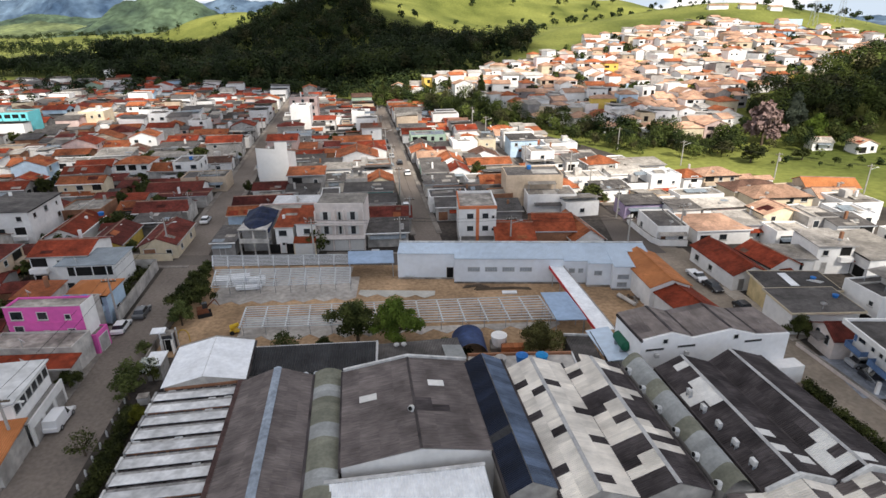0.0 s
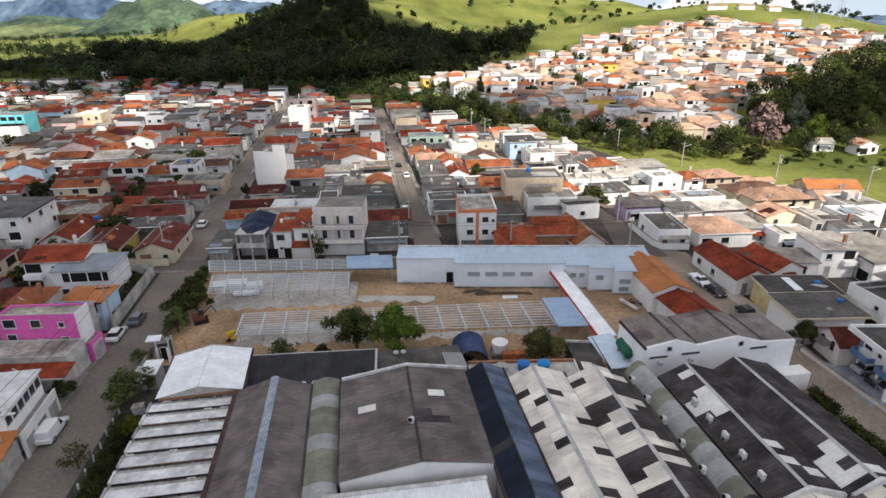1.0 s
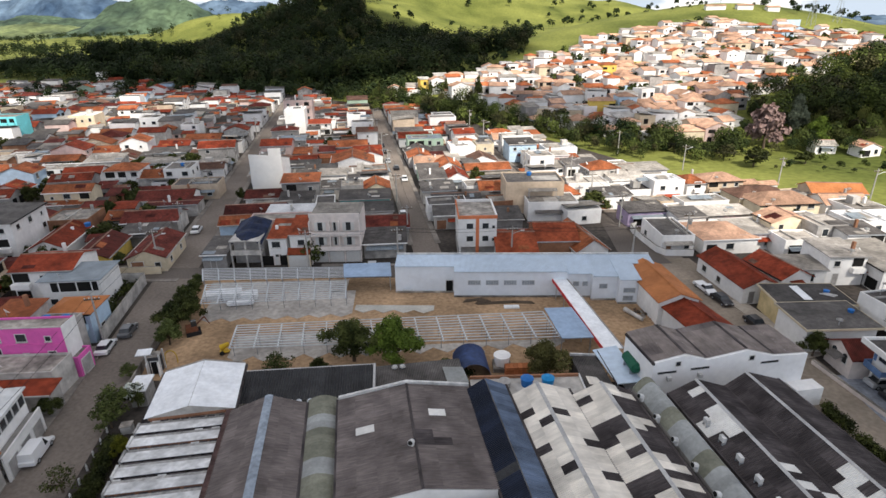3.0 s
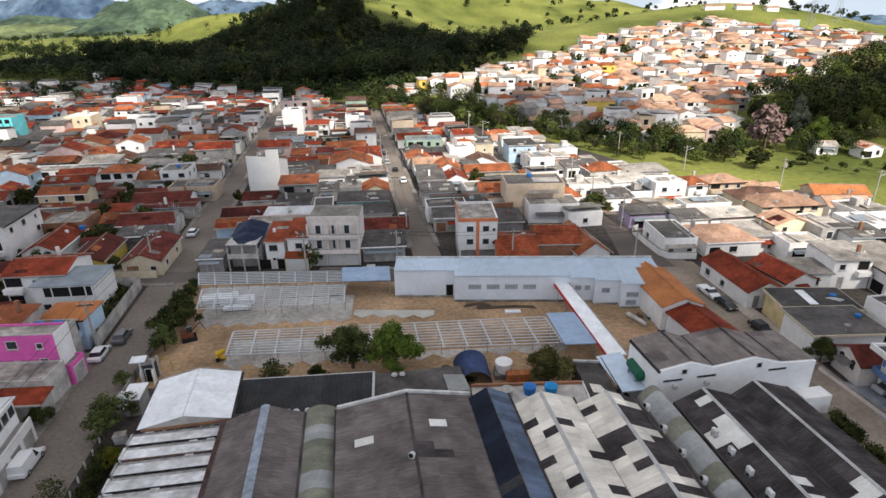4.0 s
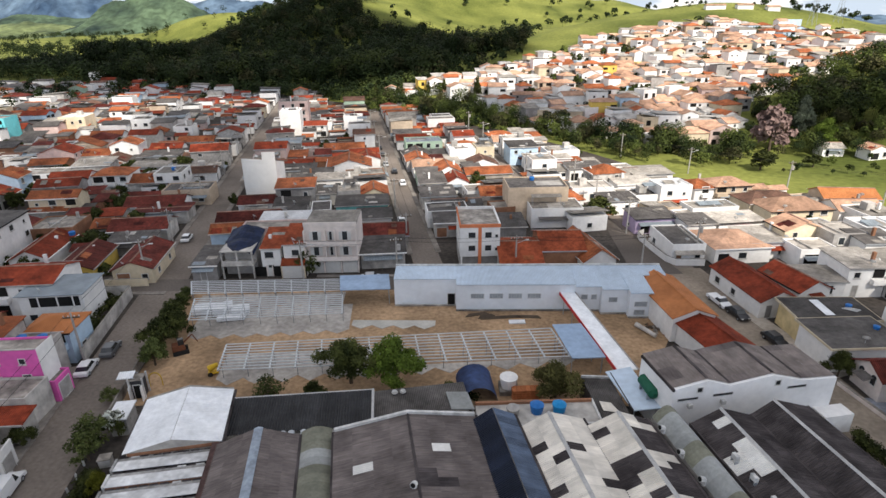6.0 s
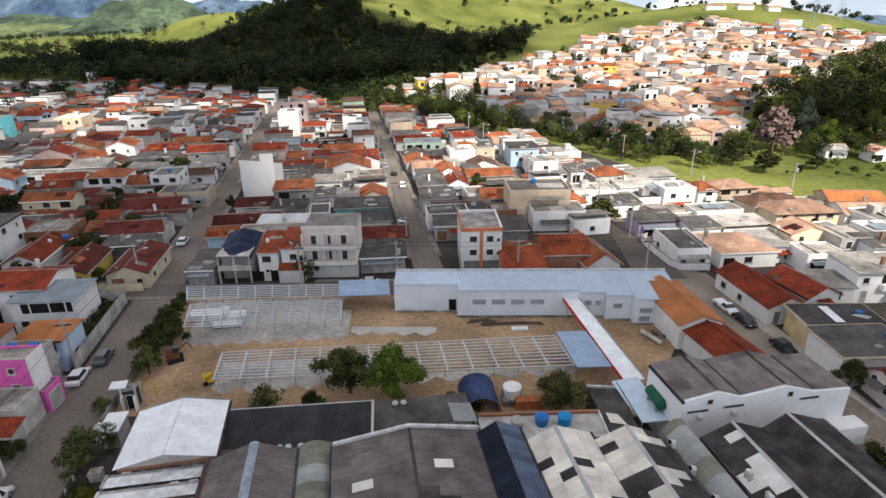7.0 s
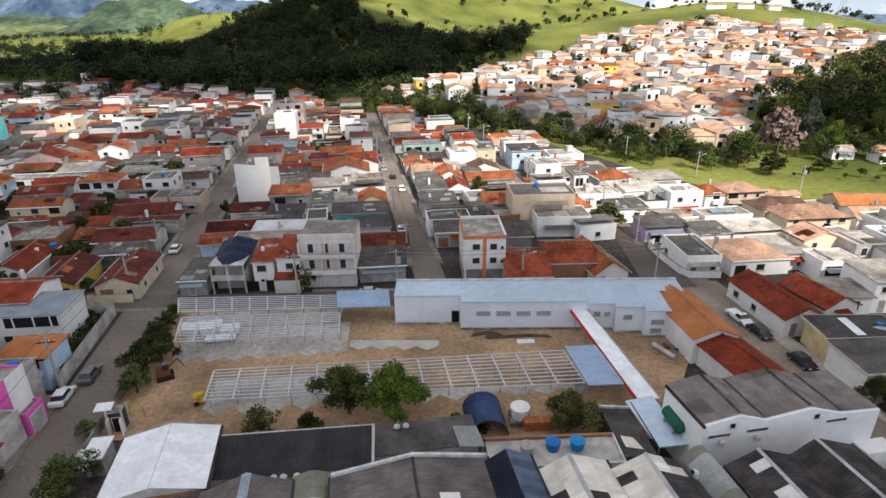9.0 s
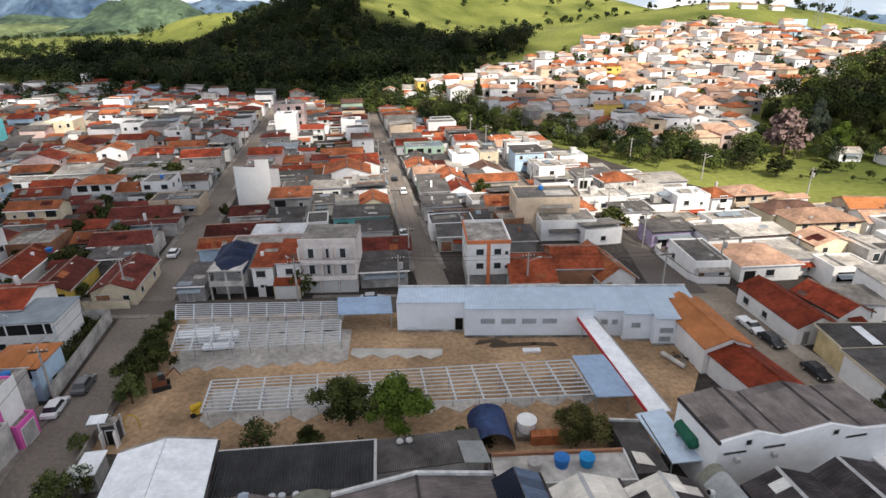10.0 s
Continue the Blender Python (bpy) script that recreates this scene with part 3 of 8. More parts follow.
# raised pavements with kerbs along the streets
KERB = mat("pavement_concrete", (0.27, 0.24, 0.21), 0.9, 0.35, 0.25, 1.6)
for u0, u1, v0, v1 in ((-39.4, -36.9, 20, 87), (-38.0, -36.7, 119, 400), (-30.5, -29.3, 119, 400), (12.5, 13.7, 119, 320), (18.5, 19.7, 119, 320), (48.7, 49.6, 165, 270), (54.4, 55.3, 168, 270)):
    strip("kerb", uvq(u0, v0, u1, v1), 0.16, KERB, "pale worn pavement with a kerb beside the street", "pavement", 0.2)
for p in ([(-130, 107), (-58, 107.6), (-58, 108.8), (-130, 108.2)], [(-26, 108.2), (9, 108.6), (9, 109.6), (-26, 109.2)], [(-130, 98.8), (-52, 101.2), (-52, 102.4), (-130, 100)]):
    strip("kerb", p, 0.15, KERB, "pale worn pavement along the cross street", "pavement", 0.2)

# ---- buildings along the cross street ----
ORANGE = mat("orange_paint", (0.62, 0.20, 0.09), 0.8, 0.15)
apt = thing("apartment_block", "white three-storey apartment block with an orange stripe and band", "apartment building", pose(5.35, 112, 0, 0, 0, 3))
PLACED.append((5, 117.5, 5))
part("wall", Geo().box(-3.85, 0.0, 2.7, 3.85, 11, 8.7), WALLS["white"], apt)
part("parapet", Geo().box(-3.95, -0.12, 8.7, 3.95, 0.15, 9.35), ORANGE, apt)
part("parapet", Geo().box(-3.95, 0.15, 8.7, -3.7, 11.1, 9.35), ORANGE, apt)
part("parapet", Geo().box(3.7, 0.15, 8.7, 3.95, 11.1, 9.35), WALLS["white"], apt)
part("parapet", Geo().box(-3.7, 10.85, 8.7, 3.7, 11.1, 9.35), WALLS["white"], apt)
part("roof", Geo().box(-3.7, 0.15, 8.7, 3.7, 10.85, 8.8), CONCRETE, apt)
part("stripe", Geo().box(-0.35, -0.1, 0, 0.3, 0.0, 8.7), ORANGE, apt)
part("ground_floor", Geo().box(-3.85, 1.2, -0.3, 3.85, 11, 2.7), WALLS["grey"], apt)
for px in (-3.7, 3.5):
    part("column", Geo().box(px, 0.05, -0.3, px + 0.3, 0.35, 2.7), WALLS["white"], apt)
for pz in (3.9, 6.6):
    for px, w in ((-1.55, 1.3), (1.6, 1.2), (3.2, 0.5)):
        part("window", window_mesh(w, 1.1 if w > 1 else 0.6), None, apt, m=pose(px, 0, pz))
    for py in (2.0, 5.0, 8.5):
        part("window", window_mesh(1.2, 1.1), None, apt, m=pose(-3.85, py, pz, 0, 0, -90))

flats = thing("balcony_building", "cream three-storey building with balconies on its front", "apartment building", pose(-23.1, 110.5, 0, 0, 0, 2))
PLACED.append((-23, 115, 5.5))
part("wall", Geo().box(-4.95, 0, -0.3, 4.95, 9, 9.6), WALLS["cream_white"], flats)
part("parapet", Geo().box(-5.0, -0.15, 9.6, 5.0, 0.1, 10.4), WALLS["cream_white"], flats)
part("roof", Geo().slab([(-4.9, 0.1, 9.75), (4.9, 0.1, 9.75), (4.9, 9, 9.9), (-4.9, 9, 9.9)], 0.12), FIBRE_L, flats)
for pz in (3.0, 6.1):
    part("balcony_slab", Geo().box(-5.0, -1.0, pz - 0.15, 5.0, 0, pz), WALLS["cream_white"], flats)
    part("balcony_wall", Geo().box(-5.0, -1.0, pz, 5.0, -0.88, pz + 0.75), WALLS["cream_white"], flats)
    for px, w in ((-2.9, 2.0), (0.0, 1.0), (2.7, 2.0)):
        part("window", window_mesh(w * 0.55, 1.7), None, flats, m=pose(px, 0, pz + 0.75))
        for s in (-1, 1):
            part("shutter", Geo().box(px + s * w * 0.4 - w * 0.16, -0.1, pz + 0.7, px + s * w * 0.4 + w * 0.16, -0.02, pz + 2.4), FRAME, flats)
    for px in (-5.0, -1.0, 0.8, 4.8):
        part("pier", Geo().box(px, -0.98, pz, px + 0.2, -0.02, pz + 2.9), WALLS["cream_white"], flats)
for k in range(3):
    part("garage_door", inset_mesh("garage_door", 2.8, 2.3, 0.1, 0.05, CAP_, FRAME), None, flats, m=pose(-3.3 + 3.3 * k, 0, 0.05))
part("lintel", Geo().box(-5.0, -0.08, 2.42, 5.0, -0.02, 2.8), DARK, flats)
for px in (-5.0, -1.75, 1.55, 4.8):
    part("garage_pier", Geo().box(px, -0.2, -0.3, px + 0.2, -0.02, 2.4), WALLS["cream_white"], flats)
fence_ob = thing("front_fence", "black steel gates and white panels between front yards", "fence", pose(-38.0, 108.9, 0, 0, 0, 1.5))
for k, (x0, x1, m, z1) in enumerate(((0.0, 2.4, DARK, 2.0), (2.6, 3.5, FRAME, 1.8), (3.7, 6.0, DARK, 2.1), (6.2, 8.4, FRAME, 1.7), (8.6, 10.0, DARK, 2.0))):
    part("gate_panel", Geo().box(x0, -0.05, 0, x1, 0.05, z1), m, fence_ob)
    part("fence_pier", Geo().box(x1 + 0.01, -0.12, 0, x1 + 0.19, 0.12, 2.3), WALLS["cream_white"], fence_ob)

shell = thing("unfinished_house", "pale two-storey house shell with open bays and blue tarpaulin roof", "house", pose(-40.6, 108, 0, 0, 0, 3))
PLACED.append((-41, 112.5, 4.5))
TARP = mat("dark_blue_tarpaulin", (0.014, 0.024, 0.062), 0.6, 0.5, 0.5, 1.5, bump=0.5)
for pz in (2.7, 5.5):
    part("floor_slab", Geo().box(-3.0, -0.4, pz, 3.0, 9, pz + 0.25), WALLS["dirty"], shell)
for px in (-3.0, -0.15, 2.7):
    part("column", Geo().box(px, -0.2, -0.3, px + 0.3, 0.1, 5.5), WALLS["dirty"], shell)
part("back_wall", Geo().box(-3.0, 2.2, -0.3, 3.0, 9, 5.5), WALLS["grey"], shell)
part("balcony_wall", Geo().box(-2.7, -0.35, 2.95, 2.7, -0.2, 3.7), WALLS["dirty"], shell)
g = Geo()
n = 12
for j in range(n + 1):
    for i in range(n + 1):
        s, t = i / n, j / n
        g.v.append((-3.3 + 6.6 * s, -0.2 + 9.6 * t, 5.85 + 1.7 * t - 1.0 * abs(2 * s - 1) ** 1.5 + 0.25 * noise.noise((s * 4, t * 5, 1))))
g.f = [(j * (n + 1) + i, j * (n + 1) + i + 1, (j + 1) * (n + 1) + i + 1, (j + 1) * (n + 1) + i) for j in range(n) for i in range(n)]
g.m = [0] * len(g.f)
part("tarpaulin", g, TARP, shell)

house(-34.7, 113, 3.6, 8, 5.6, 3, "lean", TILE_RED, "white", "x", 1.45, wins="f", over=0.2)
house(-30.2, 113.5, 4.2, 8, 6.2, 3, "lean", TILE_RED, "white", "x", 1.45, wins="f", over=0.2)
porch = thing("porch", "low red tiled porch roof over a street gate", "porch", pose(-30.2, 108.6, 0, 0, 0, 3))
part("roof", Geo().slab([(-2.3, -0.8, 2.8), (2.2, -0.8, 2.8), (2.2, 1.0, 3.6), (-2.3, 1.0, 3.6)], 0.12), TILE_RED, porch)
part("gate", Geo().box(-2.1, -0.6, 0, 2.0, -0.5, 2.5), FRAME, porch)
part("post", Geo().box(2.0, -0.7, 0, 2.25, -0.4, 2.8), WALLS["cream"], porch)
part("post", Geo().box(-2.3, -0.7, 0, -2.1, -0.4, 2.8), WALLS["cream"], porch)

# ---- houses that stand out ----
SHEET_ROOF = mat("pale_roof_membrane", (0.62, 0.62, 0.61), 0.7, 0.2, 0.3, 1.2)
rosy = house(-57.3, 71.9, 10.6, 3.4, 7.6, 4, "flat", CONCRETE, "pink", "x", 0, wins="f", label="bright pink two-storey house with a white side wall")
part("side_wall", Geo().box(5.3, -1.6, 0, 5.36, 1.7, 8.12), WALLS["white"], rosy)
part("cornice", Geo().box(-5.3, -1.82, 5.4, 5.3, -1.7, 5.6), WALLS["pink"], rosy)
part("cornice", Geo().box(-5.34, -1.8, 8.08, 5.34, -1.6, 8.2), WALLS["dirty"], rosy)
gate_block = house(-51.7, 72.2, 1.6, 3.2, 2.9, 4, "flat", CONCRETE, "pink", "x", 0, wins="", label="low pink gatehouse with a grey roller door")
part("door", door_mesh(2.2, 2.4, WALLS["grey"]), None, gate_block, m=pose(0.8, 0, 0.1, 0, 0, 90))
house(-59.0, 76.2, 9.0, 4.6, 5.4, 4, "flat", CONCRETE, "dirty", "x", 0, wins="", label="weathered terrace house with tanks on its flat roof")
house(-62.8, 77.4, 5.0, 5.0, 6.8, 4, "lean", TILE_O, "dirty", "x", 0.5, wins="")
house(-57.0, 67.6, 12.0, 4.6, 4.0, 4, "flat", CONCRETE, "dirty", "x", 0, wins="f", label="grey stained flat-roofed house in front of a pink one")
house(-55.2, 63.6, 11.0, 2.4, 3.0, 5, "lean", TILE_R, "dirty", "x", 0.5, wins="")
villa = thing("street_house", "white two-storey house with a pale flat roof and garage wall", "house", pose(-51.3, 55.2, 0, 0, 0, 13))
PLACED.append((-52, 55.5, 4))
part("wall", Geo().box(-5.5, -4.2, -0.3, 2.4, 4.2, 6.0), WALLS["white"], villa)
part("roof", Geo().slab([(-5.8, -4.5, 6.35), (2.75, -4.5, 6.2), (2.75, 4.5, 6.2), (-5.8, 4.5, 6.35)], 0.18), SHEET_ROOF, villa)
for k in range(6):
    part("window", inset_mesh("window", 1.1, 1.2, 0.06, 0.05, FRAME, GLASS), None, villa, m=pose(2.4, -3.4 + k * 1.36, 4.3, 0, 0, 90))
part("balcony_floor", Geo().box(2.42, -4.0, 2.7, 3.4, 4.0, 2.85), WALLS["grey"], villa)
part("garage_wall", Geo().box(3.4, -4.4, -0.2, 3.6, 4.3, 3.3), WALLS["white"], villa)
for k in range(3):
    part("garage_door", inset_mesh("garage_door", 2.0, 2.2, 0.08, 0.05, FRAME, WALLS["grey"]), None, villa, m=pose(3.6, -2.9 + k * 2.8, 0.0, 0, 0, 90))
house(-49.6, 47.8, 6.4, 6.0, 3.0, 13, "lean", TILE_SITE, "dirty", "x", 0.9, over=0.4, wins="fr", label="weathered workshop under a bright orange tiled roof")
house(-57.8, 82.2, 6.4, 5.8, 5.2, 6, "hip", TILE_SITE, "blue", "x", 1.2, wins="fr")
house(-71.5, 97.8, 10.1, 9, 6, 6, "gable", TILE_R, "white", "x", 1.4, wins="f")
terrace_house = house(-64.6, 93.9, 9.8, 7, 5.4, 6, "lean", METAL_G, "white", "x", 0.3, wins="", label="white house with an open shaded terrace under a grey metal roof")
# terrace shade is a near-black panel on the wall
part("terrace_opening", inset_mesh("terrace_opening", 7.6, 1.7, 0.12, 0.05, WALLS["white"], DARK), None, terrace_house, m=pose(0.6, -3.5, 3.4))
for px in (-1.9, 1.0, 3.4):
    part("terrace_post", Geo().box(px - 0.09, -3.62, 3.4, px + 0.09, -3.5, 5.1), WALLS["white"], terrace_house)
for px in (-3.2, 0.4, 3.0):
    part("window", window_mesh(1.2, 1.0), None, terrace_house, m=pose(px, -3.5, 1.1))
house(-95.5, 115.7, 12.7, 14, 8.6, 10, "lean", FIBRE, "white", "y", 0.6, wins="fr")
house(-83.6, 116.7, 6.8, 13, 3.2, 10, "gable", TILE_R, "white", "y", 1.7, wins="f")
house(-71.8, 111.5, 6.8, 12, 3, 10, "gable", TILE_M, "yellow", "y", 1.5, wins="f")
house(-60.5, 111.9, 7.1, 13, 3.2, 9, "gable", TILE_M, "cream", "y", 1.5, wins="fr")
house(-69.8, 129.8, 12.1, 8, 3.4, 9, "gable", TILE_M, "dirty", "x", 1.5, wins="")
house(-78.9, 130.8, 3.6, 7, 3.3, 9, "gable", TILE_O, "dirty", "x", 1.2, wins="")
house(-98.6, 144.9, 11.3, 6, 5.8, 8, "gable", TILE_O, "cream", "x", 1.3, wins="f")
house(-99.1, 141.4, 9.2, 4, 3, 8, "lean", TILE_O, "dirty", "x", 0.9, wins="")
house(-87.2, 127.6, 9.4, 9, 4.4, 9, "flat", CONCRETE, "brick", "x", 0, wins="")
house(-71.0, 142.0, 12.6, 7, 3.2, 9, "gable", TILE_M, "dirty", "x", 0, wins="")
house(-81.2, 169.4, 7.6, 9, 5.6, 8, "flat", CONCRETE, "white", "x", 0, wins="fr")
house(-71.1, 157.3, 12.2, 8, 4, 8, "flat", FIBRE, "beige", "x", 0, wins="fr")
house(-69.7, 159.6, 5.8, 5, 3.2, 8, "lean", WALLS["yellow"], "yellow", "x", 0.5, wins="")
house(-47.4, 135.2, 13.7, 7, 3.2, 9, "gable", TILE_M, "dirty", "x", 1.4, wins="fr")
house(-37.1, 129.6, 10.3, 5, 5, 4, "lean", METAL_W, "pinkish", "x", 0.4, wins="f")
house(-22.5, 145.8, 12.7, 7, 3.4, 7, "lean", FIBRE, "teal", "x", 0.6, wins="f")
house(-18.2, 135.6, 7.8, 6, 3.4, 7, "lean", FIBRE, "white", "x", 0.6, wins="f")
house(-49.4, 148.2, 9.0, 7, 3.2, 8, "gable", TILE_M, "white", "x", 1.3, wins="fr")
house(-39.8, 144.3, 8.2, 6, 3.6, 8, "lean", FIBRE, "white", "x", 0.5, wins="fr")
house(-40.6, 152.3, 9.6, 7, 6, 8, "lean", TILE_O, "grey", "x", 1.6, wins="fr")
house(-20.9, 155.6, 7.3, 8, 3.4, 9, "gable", TILE_O, "cream", "y", 1.7, wins="f")
house(-34.0, 156.0, 6.3, 6, 3.2, 9, "lean", FIBRE, "dirty", "x", 0.6, wins="f")
house(-27.2, 154.1, 5.9, 6, 4.2, 9, "flat", CONCRETE, "grey", "x", 0, wins="f")
house(-33.5, 169.6, 11.9, 6, 3.3, 9, "lean", FIBRE_L, "white", "x", 0.6, wins="f")
house(-49.7, 186.3, 10.6, 8, 3.4, 9, "gable", TILE_R, "white", "x", 1.5, wins="fr")
house(-40.3, 174.8, 9.3, 6, 3.4, 9, "lean", FIBRE, "dirty", "x", 0.6, wins="fr")
house(-59.1, 212.9, 8.9, 7, 5, 9, "lean", METAL_G, "grey", "x", 0.6, wins="fr")
house(-38.4, 210.5, 13.9, 8, 3.4, 9, "gable", TILE_O, "white", "x", 1.6, wins="fr")
house(-3.9, 153.2, 8.8, 8, 3.4, 9, "lean", FIBRE, "dirty", "x", 0.7, wins="f")
house(-5.7, 165.5, 7.4, 7, 3.4, 9, "lean", FIBRE, "white", "x", 0.7, wins="f")
house(1.0, 167.1, 6.2, 8, 3.4, 9, "gable", TILE_R, "white", "y", 1.6, wins="f")
house(1.1, 144.1, 12.0, 6, 3.4, 6, "gable", FIBRE, "white", "x", 1.1, wins="f")
house(1.0, 132.5, 10.3, 6, 3.4, 5, "lean", FIBRE, "dirty", "x", 0.6, wins="f")
house(10.4, 154.1, 6.5, 8, 3.4, 6, "gable", TILE_O, "dirty", "x", 1.6, wins="f")
house(-7.6, 184.8, 9.6, 8, 3.4, 9, "gable", TILE_P, "white", "x", 1.5, wins="f")
house(-97.0, 167.8, 9.8, 9, 5.8, 8, "hip", TILE_O, "white", "x", 1.5, wins="fr")
house(-88.3, 168.5, 8.5, 8, 3.4, 8, "gable", TILE_O, "dirty", "x", 1.6, wins="fr")
house(-75.0, 147.4, 13.8, 8, 3.2, 9, "gable", TILE_M, "white", "x", 1.5, wins="fr")
house(-120.0, 170.8, 11.2, 8, 5, 8, "flat", FIBRE_L, "white", "x", 0, wins="fr")
house(-135.9, 176.0, 11.2, 8, 3.4, 8, "gable", TILE_O, "cream", "x", 1.6, wins="fr")
house(-134.4, 204.9, 10.7, 7, 5, 8, "flat", CONCRETE, "beige", "x", 0, wins="fr")
house(-123.8, 203.1, 10.7, 8, 3.4, 8, "gable", TILE_O, "dirty", "x", 1.6, wins="fr")
house(-99.9, 200.7, 13.0, 8, 3.4, 8, "lean", FIBRE, "dirty", "x", 0.6, wins="fr")
house(-103.6, 213.7, 10.8, 7, 3.4, 8, "gable", TILE_R, "white", "x", 1.4, wins="fr")
house(-97.8, 225.8, 12.9, 8, 3.4, 8, "gable", TILE_O, "white", "x", 1.5, wins="fr")
house(-84.2, 207.6, 9.4, 7, 3.4, 8, "gable", TILE_B, "beige", "x", 1.4, wins="fr")
house(-95.9, 185.5, 10.7, 7, 3.3, 8, "lean", FIBRE_L, "white", "x", 0.6, wins="fr")
house(-47.2, 111.6, 4.6, 9, 3.0, 5, "lean", FIBRE, "grey", "x", 0.5, wins="f")
house(-67.8, 121.8, 9.0, 5, 3.0, 9, "lean", FIBRE, "dirty", "x", 0.6, wins="")
PLACED += [(-54, 154, 5), (-50, 155, 4), (-46.5, 121, 5)]
tall = thing("tall_white_building", "tall plain white building with a blank stepped wall", "building", pose(-52.6, 160.6, 0, 0, 0, 5))
PLACED.append((-53, 166, 6))
part("front_wall", Geo().hexa([(4.5, 0, -0.5), (-4.5, 0, -0.5), (-4.5, 0, 11.0), (1.0, 0, 10.6), (1.0, 0, 12.6), (4.5, 0, 12.6)][::-1], [(4.5, 0.3, -0.5), (-4.5, 0.3, -0.5), (-4.5, 0.3, 11.0), (1.0, 0.3, 10.6), (1.0, 0.3, 12.6), (4.5, 0.3, 12.6)][::-1]), mat("clean_white_paint", (0.80, 0.78, 0.74), 0.85, 0.06, 0.2, 1), tall)
part("body", Geo().hexa([(-4.5, 0.3, -0.5), (4.5, 0.3, -0.5), (4.5, 11, -0.5), (-4.5, 11, -0.5)], [(-4.5, 0.3, 10.2), (4.5, 0.3, 10.2), (4.5, 11, 7.5), (-4.5, 11, 7.5)]), WALLS["white"], tall)
part("roof", Geo().slab([(-4.6, 0.3, 10.4), (4.6, 0.3, 10.4), (4.6, 11.2, 7.7), (-4.6, 11.2, 7.7)], 0.12), FIBRE_L, tall)
house(-195.2, 245.8, 19.9, 10, 9, 8, "flat", CONCRETE, "cyan", "x", 0, wins="f")
house(-167.4, 262.4, 11.0, 10, 7, 8, "flat", WHITE, "cream", "x", 0, wins="f")
house(-162.0, 289.5, 8.6, 9, 6, 8, "gable", TILE_O, "white", "x", 1.4, wins="f")
house(-132.0, 252.9, 7.9, 9, 7.4, 8, "flat", CONCRETE, "white", "x", 0, wins="fr")
house(-112.5, 248.1, 7.5, 8, 5, 8, "flat", CONCRETE, "white", "x", 0, wins="f")
house(-95.2, 249.5, 8.7, 8, 4, 8, "flat", METAL_W, "white", "x", 0, wins="f")
house(-276.3, 462.6, 9.0, 8, 9, 8, "flat", CONCRETE, "white", "x", 0, wins="f")
house(-65.7, 243.6, 8.1, 10, 11.6, 8, "flat", WHITE, "white", "x", 0, wins="")
house(-69.9, 265.1, 12.4, 9, 12.6, 8, "flat", CONCRETE, "pinkish", "x", 0, wins="f")
house(-42.3, 255.1, 8.1, 7, 7.5, 8, "flat", WHITE, "white", "x", 0, wins="")
house(-37.7, 241.7, 8.9, 7, 6.5, 8, "flat", CONCRETE, "white", "x", 0, wins="f")
house(-58.4, 251.1, 10.4, 8, 4.6, 8, "lean", TILE_R, "white", "x", 0.8, wins="f")
house(-32.6, 186.7, 13.5, 12, 3.6, 9, "gable", TILE_O, "white", "y", 2.2, wins="f")
house(-42.5, 160.0, 9.7, 8, 4.4, 8, "gable", TILE_O, "beige", "x", 1.2, wins="")
house(-14.7, 125.1, 9.9, 8, 3.6, 6, "gable", TILE_M, "dirty", "x", 1.5, wins="")
house(-14.0, 116.5, 8.6, 8, 3.2, 6, "lean", FIBRE, "dirty", "x", 0.6, wins="")
house(-37.9, 123.8, 13.5, 5, 5, 4, "flat", CONCRETE, "pinkish", "x", 0, wins="")
house(-44.3, 202.6, 5.1, 8, 3.4, 9, "gable", TILE_M, "dirty", "x", 1.2, wins="")
house(-46.7, 179.6, 9.7, 7, 3.5, 9, "lean", FIBRE, "dirty", "x", 0.6, wins="")
house(-1.3, 139.3, 9.8, 7, 3.8, 8, "flat", FIBRE, "white", "x", 0, wins="f")
house(-6.7, 173.3, 7.4, 9, 3.4, 9, "lean", FIBRE, "green", "x", 0.7, wins="")
house(-1.6, 178.6, 8.2, 9, 3.4, 9, "gable", TILE_O, "white", "y", 2, wins="f")
house(3.0, 200.4, 8.7, 9, 5.2, 9, "flat", WHITE, "white", "x", 0, wins="")
house(10.8, 203.2, 6.2, 8, 5.2, 9, "flat", CONCRETE, "cream", "x", 0, wins="f")
house(-10.3, 211.1, 12.9, 9, 5.6, 9, "flat", METAL_G, "green", "x", 0, wins="f")
house(10.5, 175.9, 13.5, 8, 3.4, 9, "gable", TILE_O, "cream", "x", 1.3, wins="")
house(20.5, 146.0, 14.5, 10, 7.8, 3, "flat", FIBRE, "beige", "x", 0, wins="")
house(24.3, 139.3, 12.1, 8, 4.4, 3, "flat", CONCRETE, "white", "x", 0, wins="")
house(12.8, 113.8, 7.8, 13, 3.4, 2, "gable", TILE_RED, "dirty", "x", 1.8, wins="")
house(21.3, 117.0, 8.2, 11, 4.2, 2, "gable", TILE_RED, "brick", "x", 2, wins="")
house(26.8, 115.9, 6.6, 13, 3, 12, "gable", TILE_O, "white", "y", 2.2, wins="f")
house(11.4, 130.9, 9.3, 8, 3.2, 4, "lean", FIBRE, "grey", "x", 0.6, wins="")
house(23.5, 200.6, 9.5, 9, 6, 8, "lean", FIBRE, "blue", "x", 0.5, wins="f")
house(36.5, 199.2, 11.1, 8, 4.6, 8, "flat", METAL_W, "white", "x", 0, wins="")
house(58.0, 174.4, 11.9, 8, 3.4, 8, "lean", FIBRE_L, "white", "x", 0.5, wins="f")
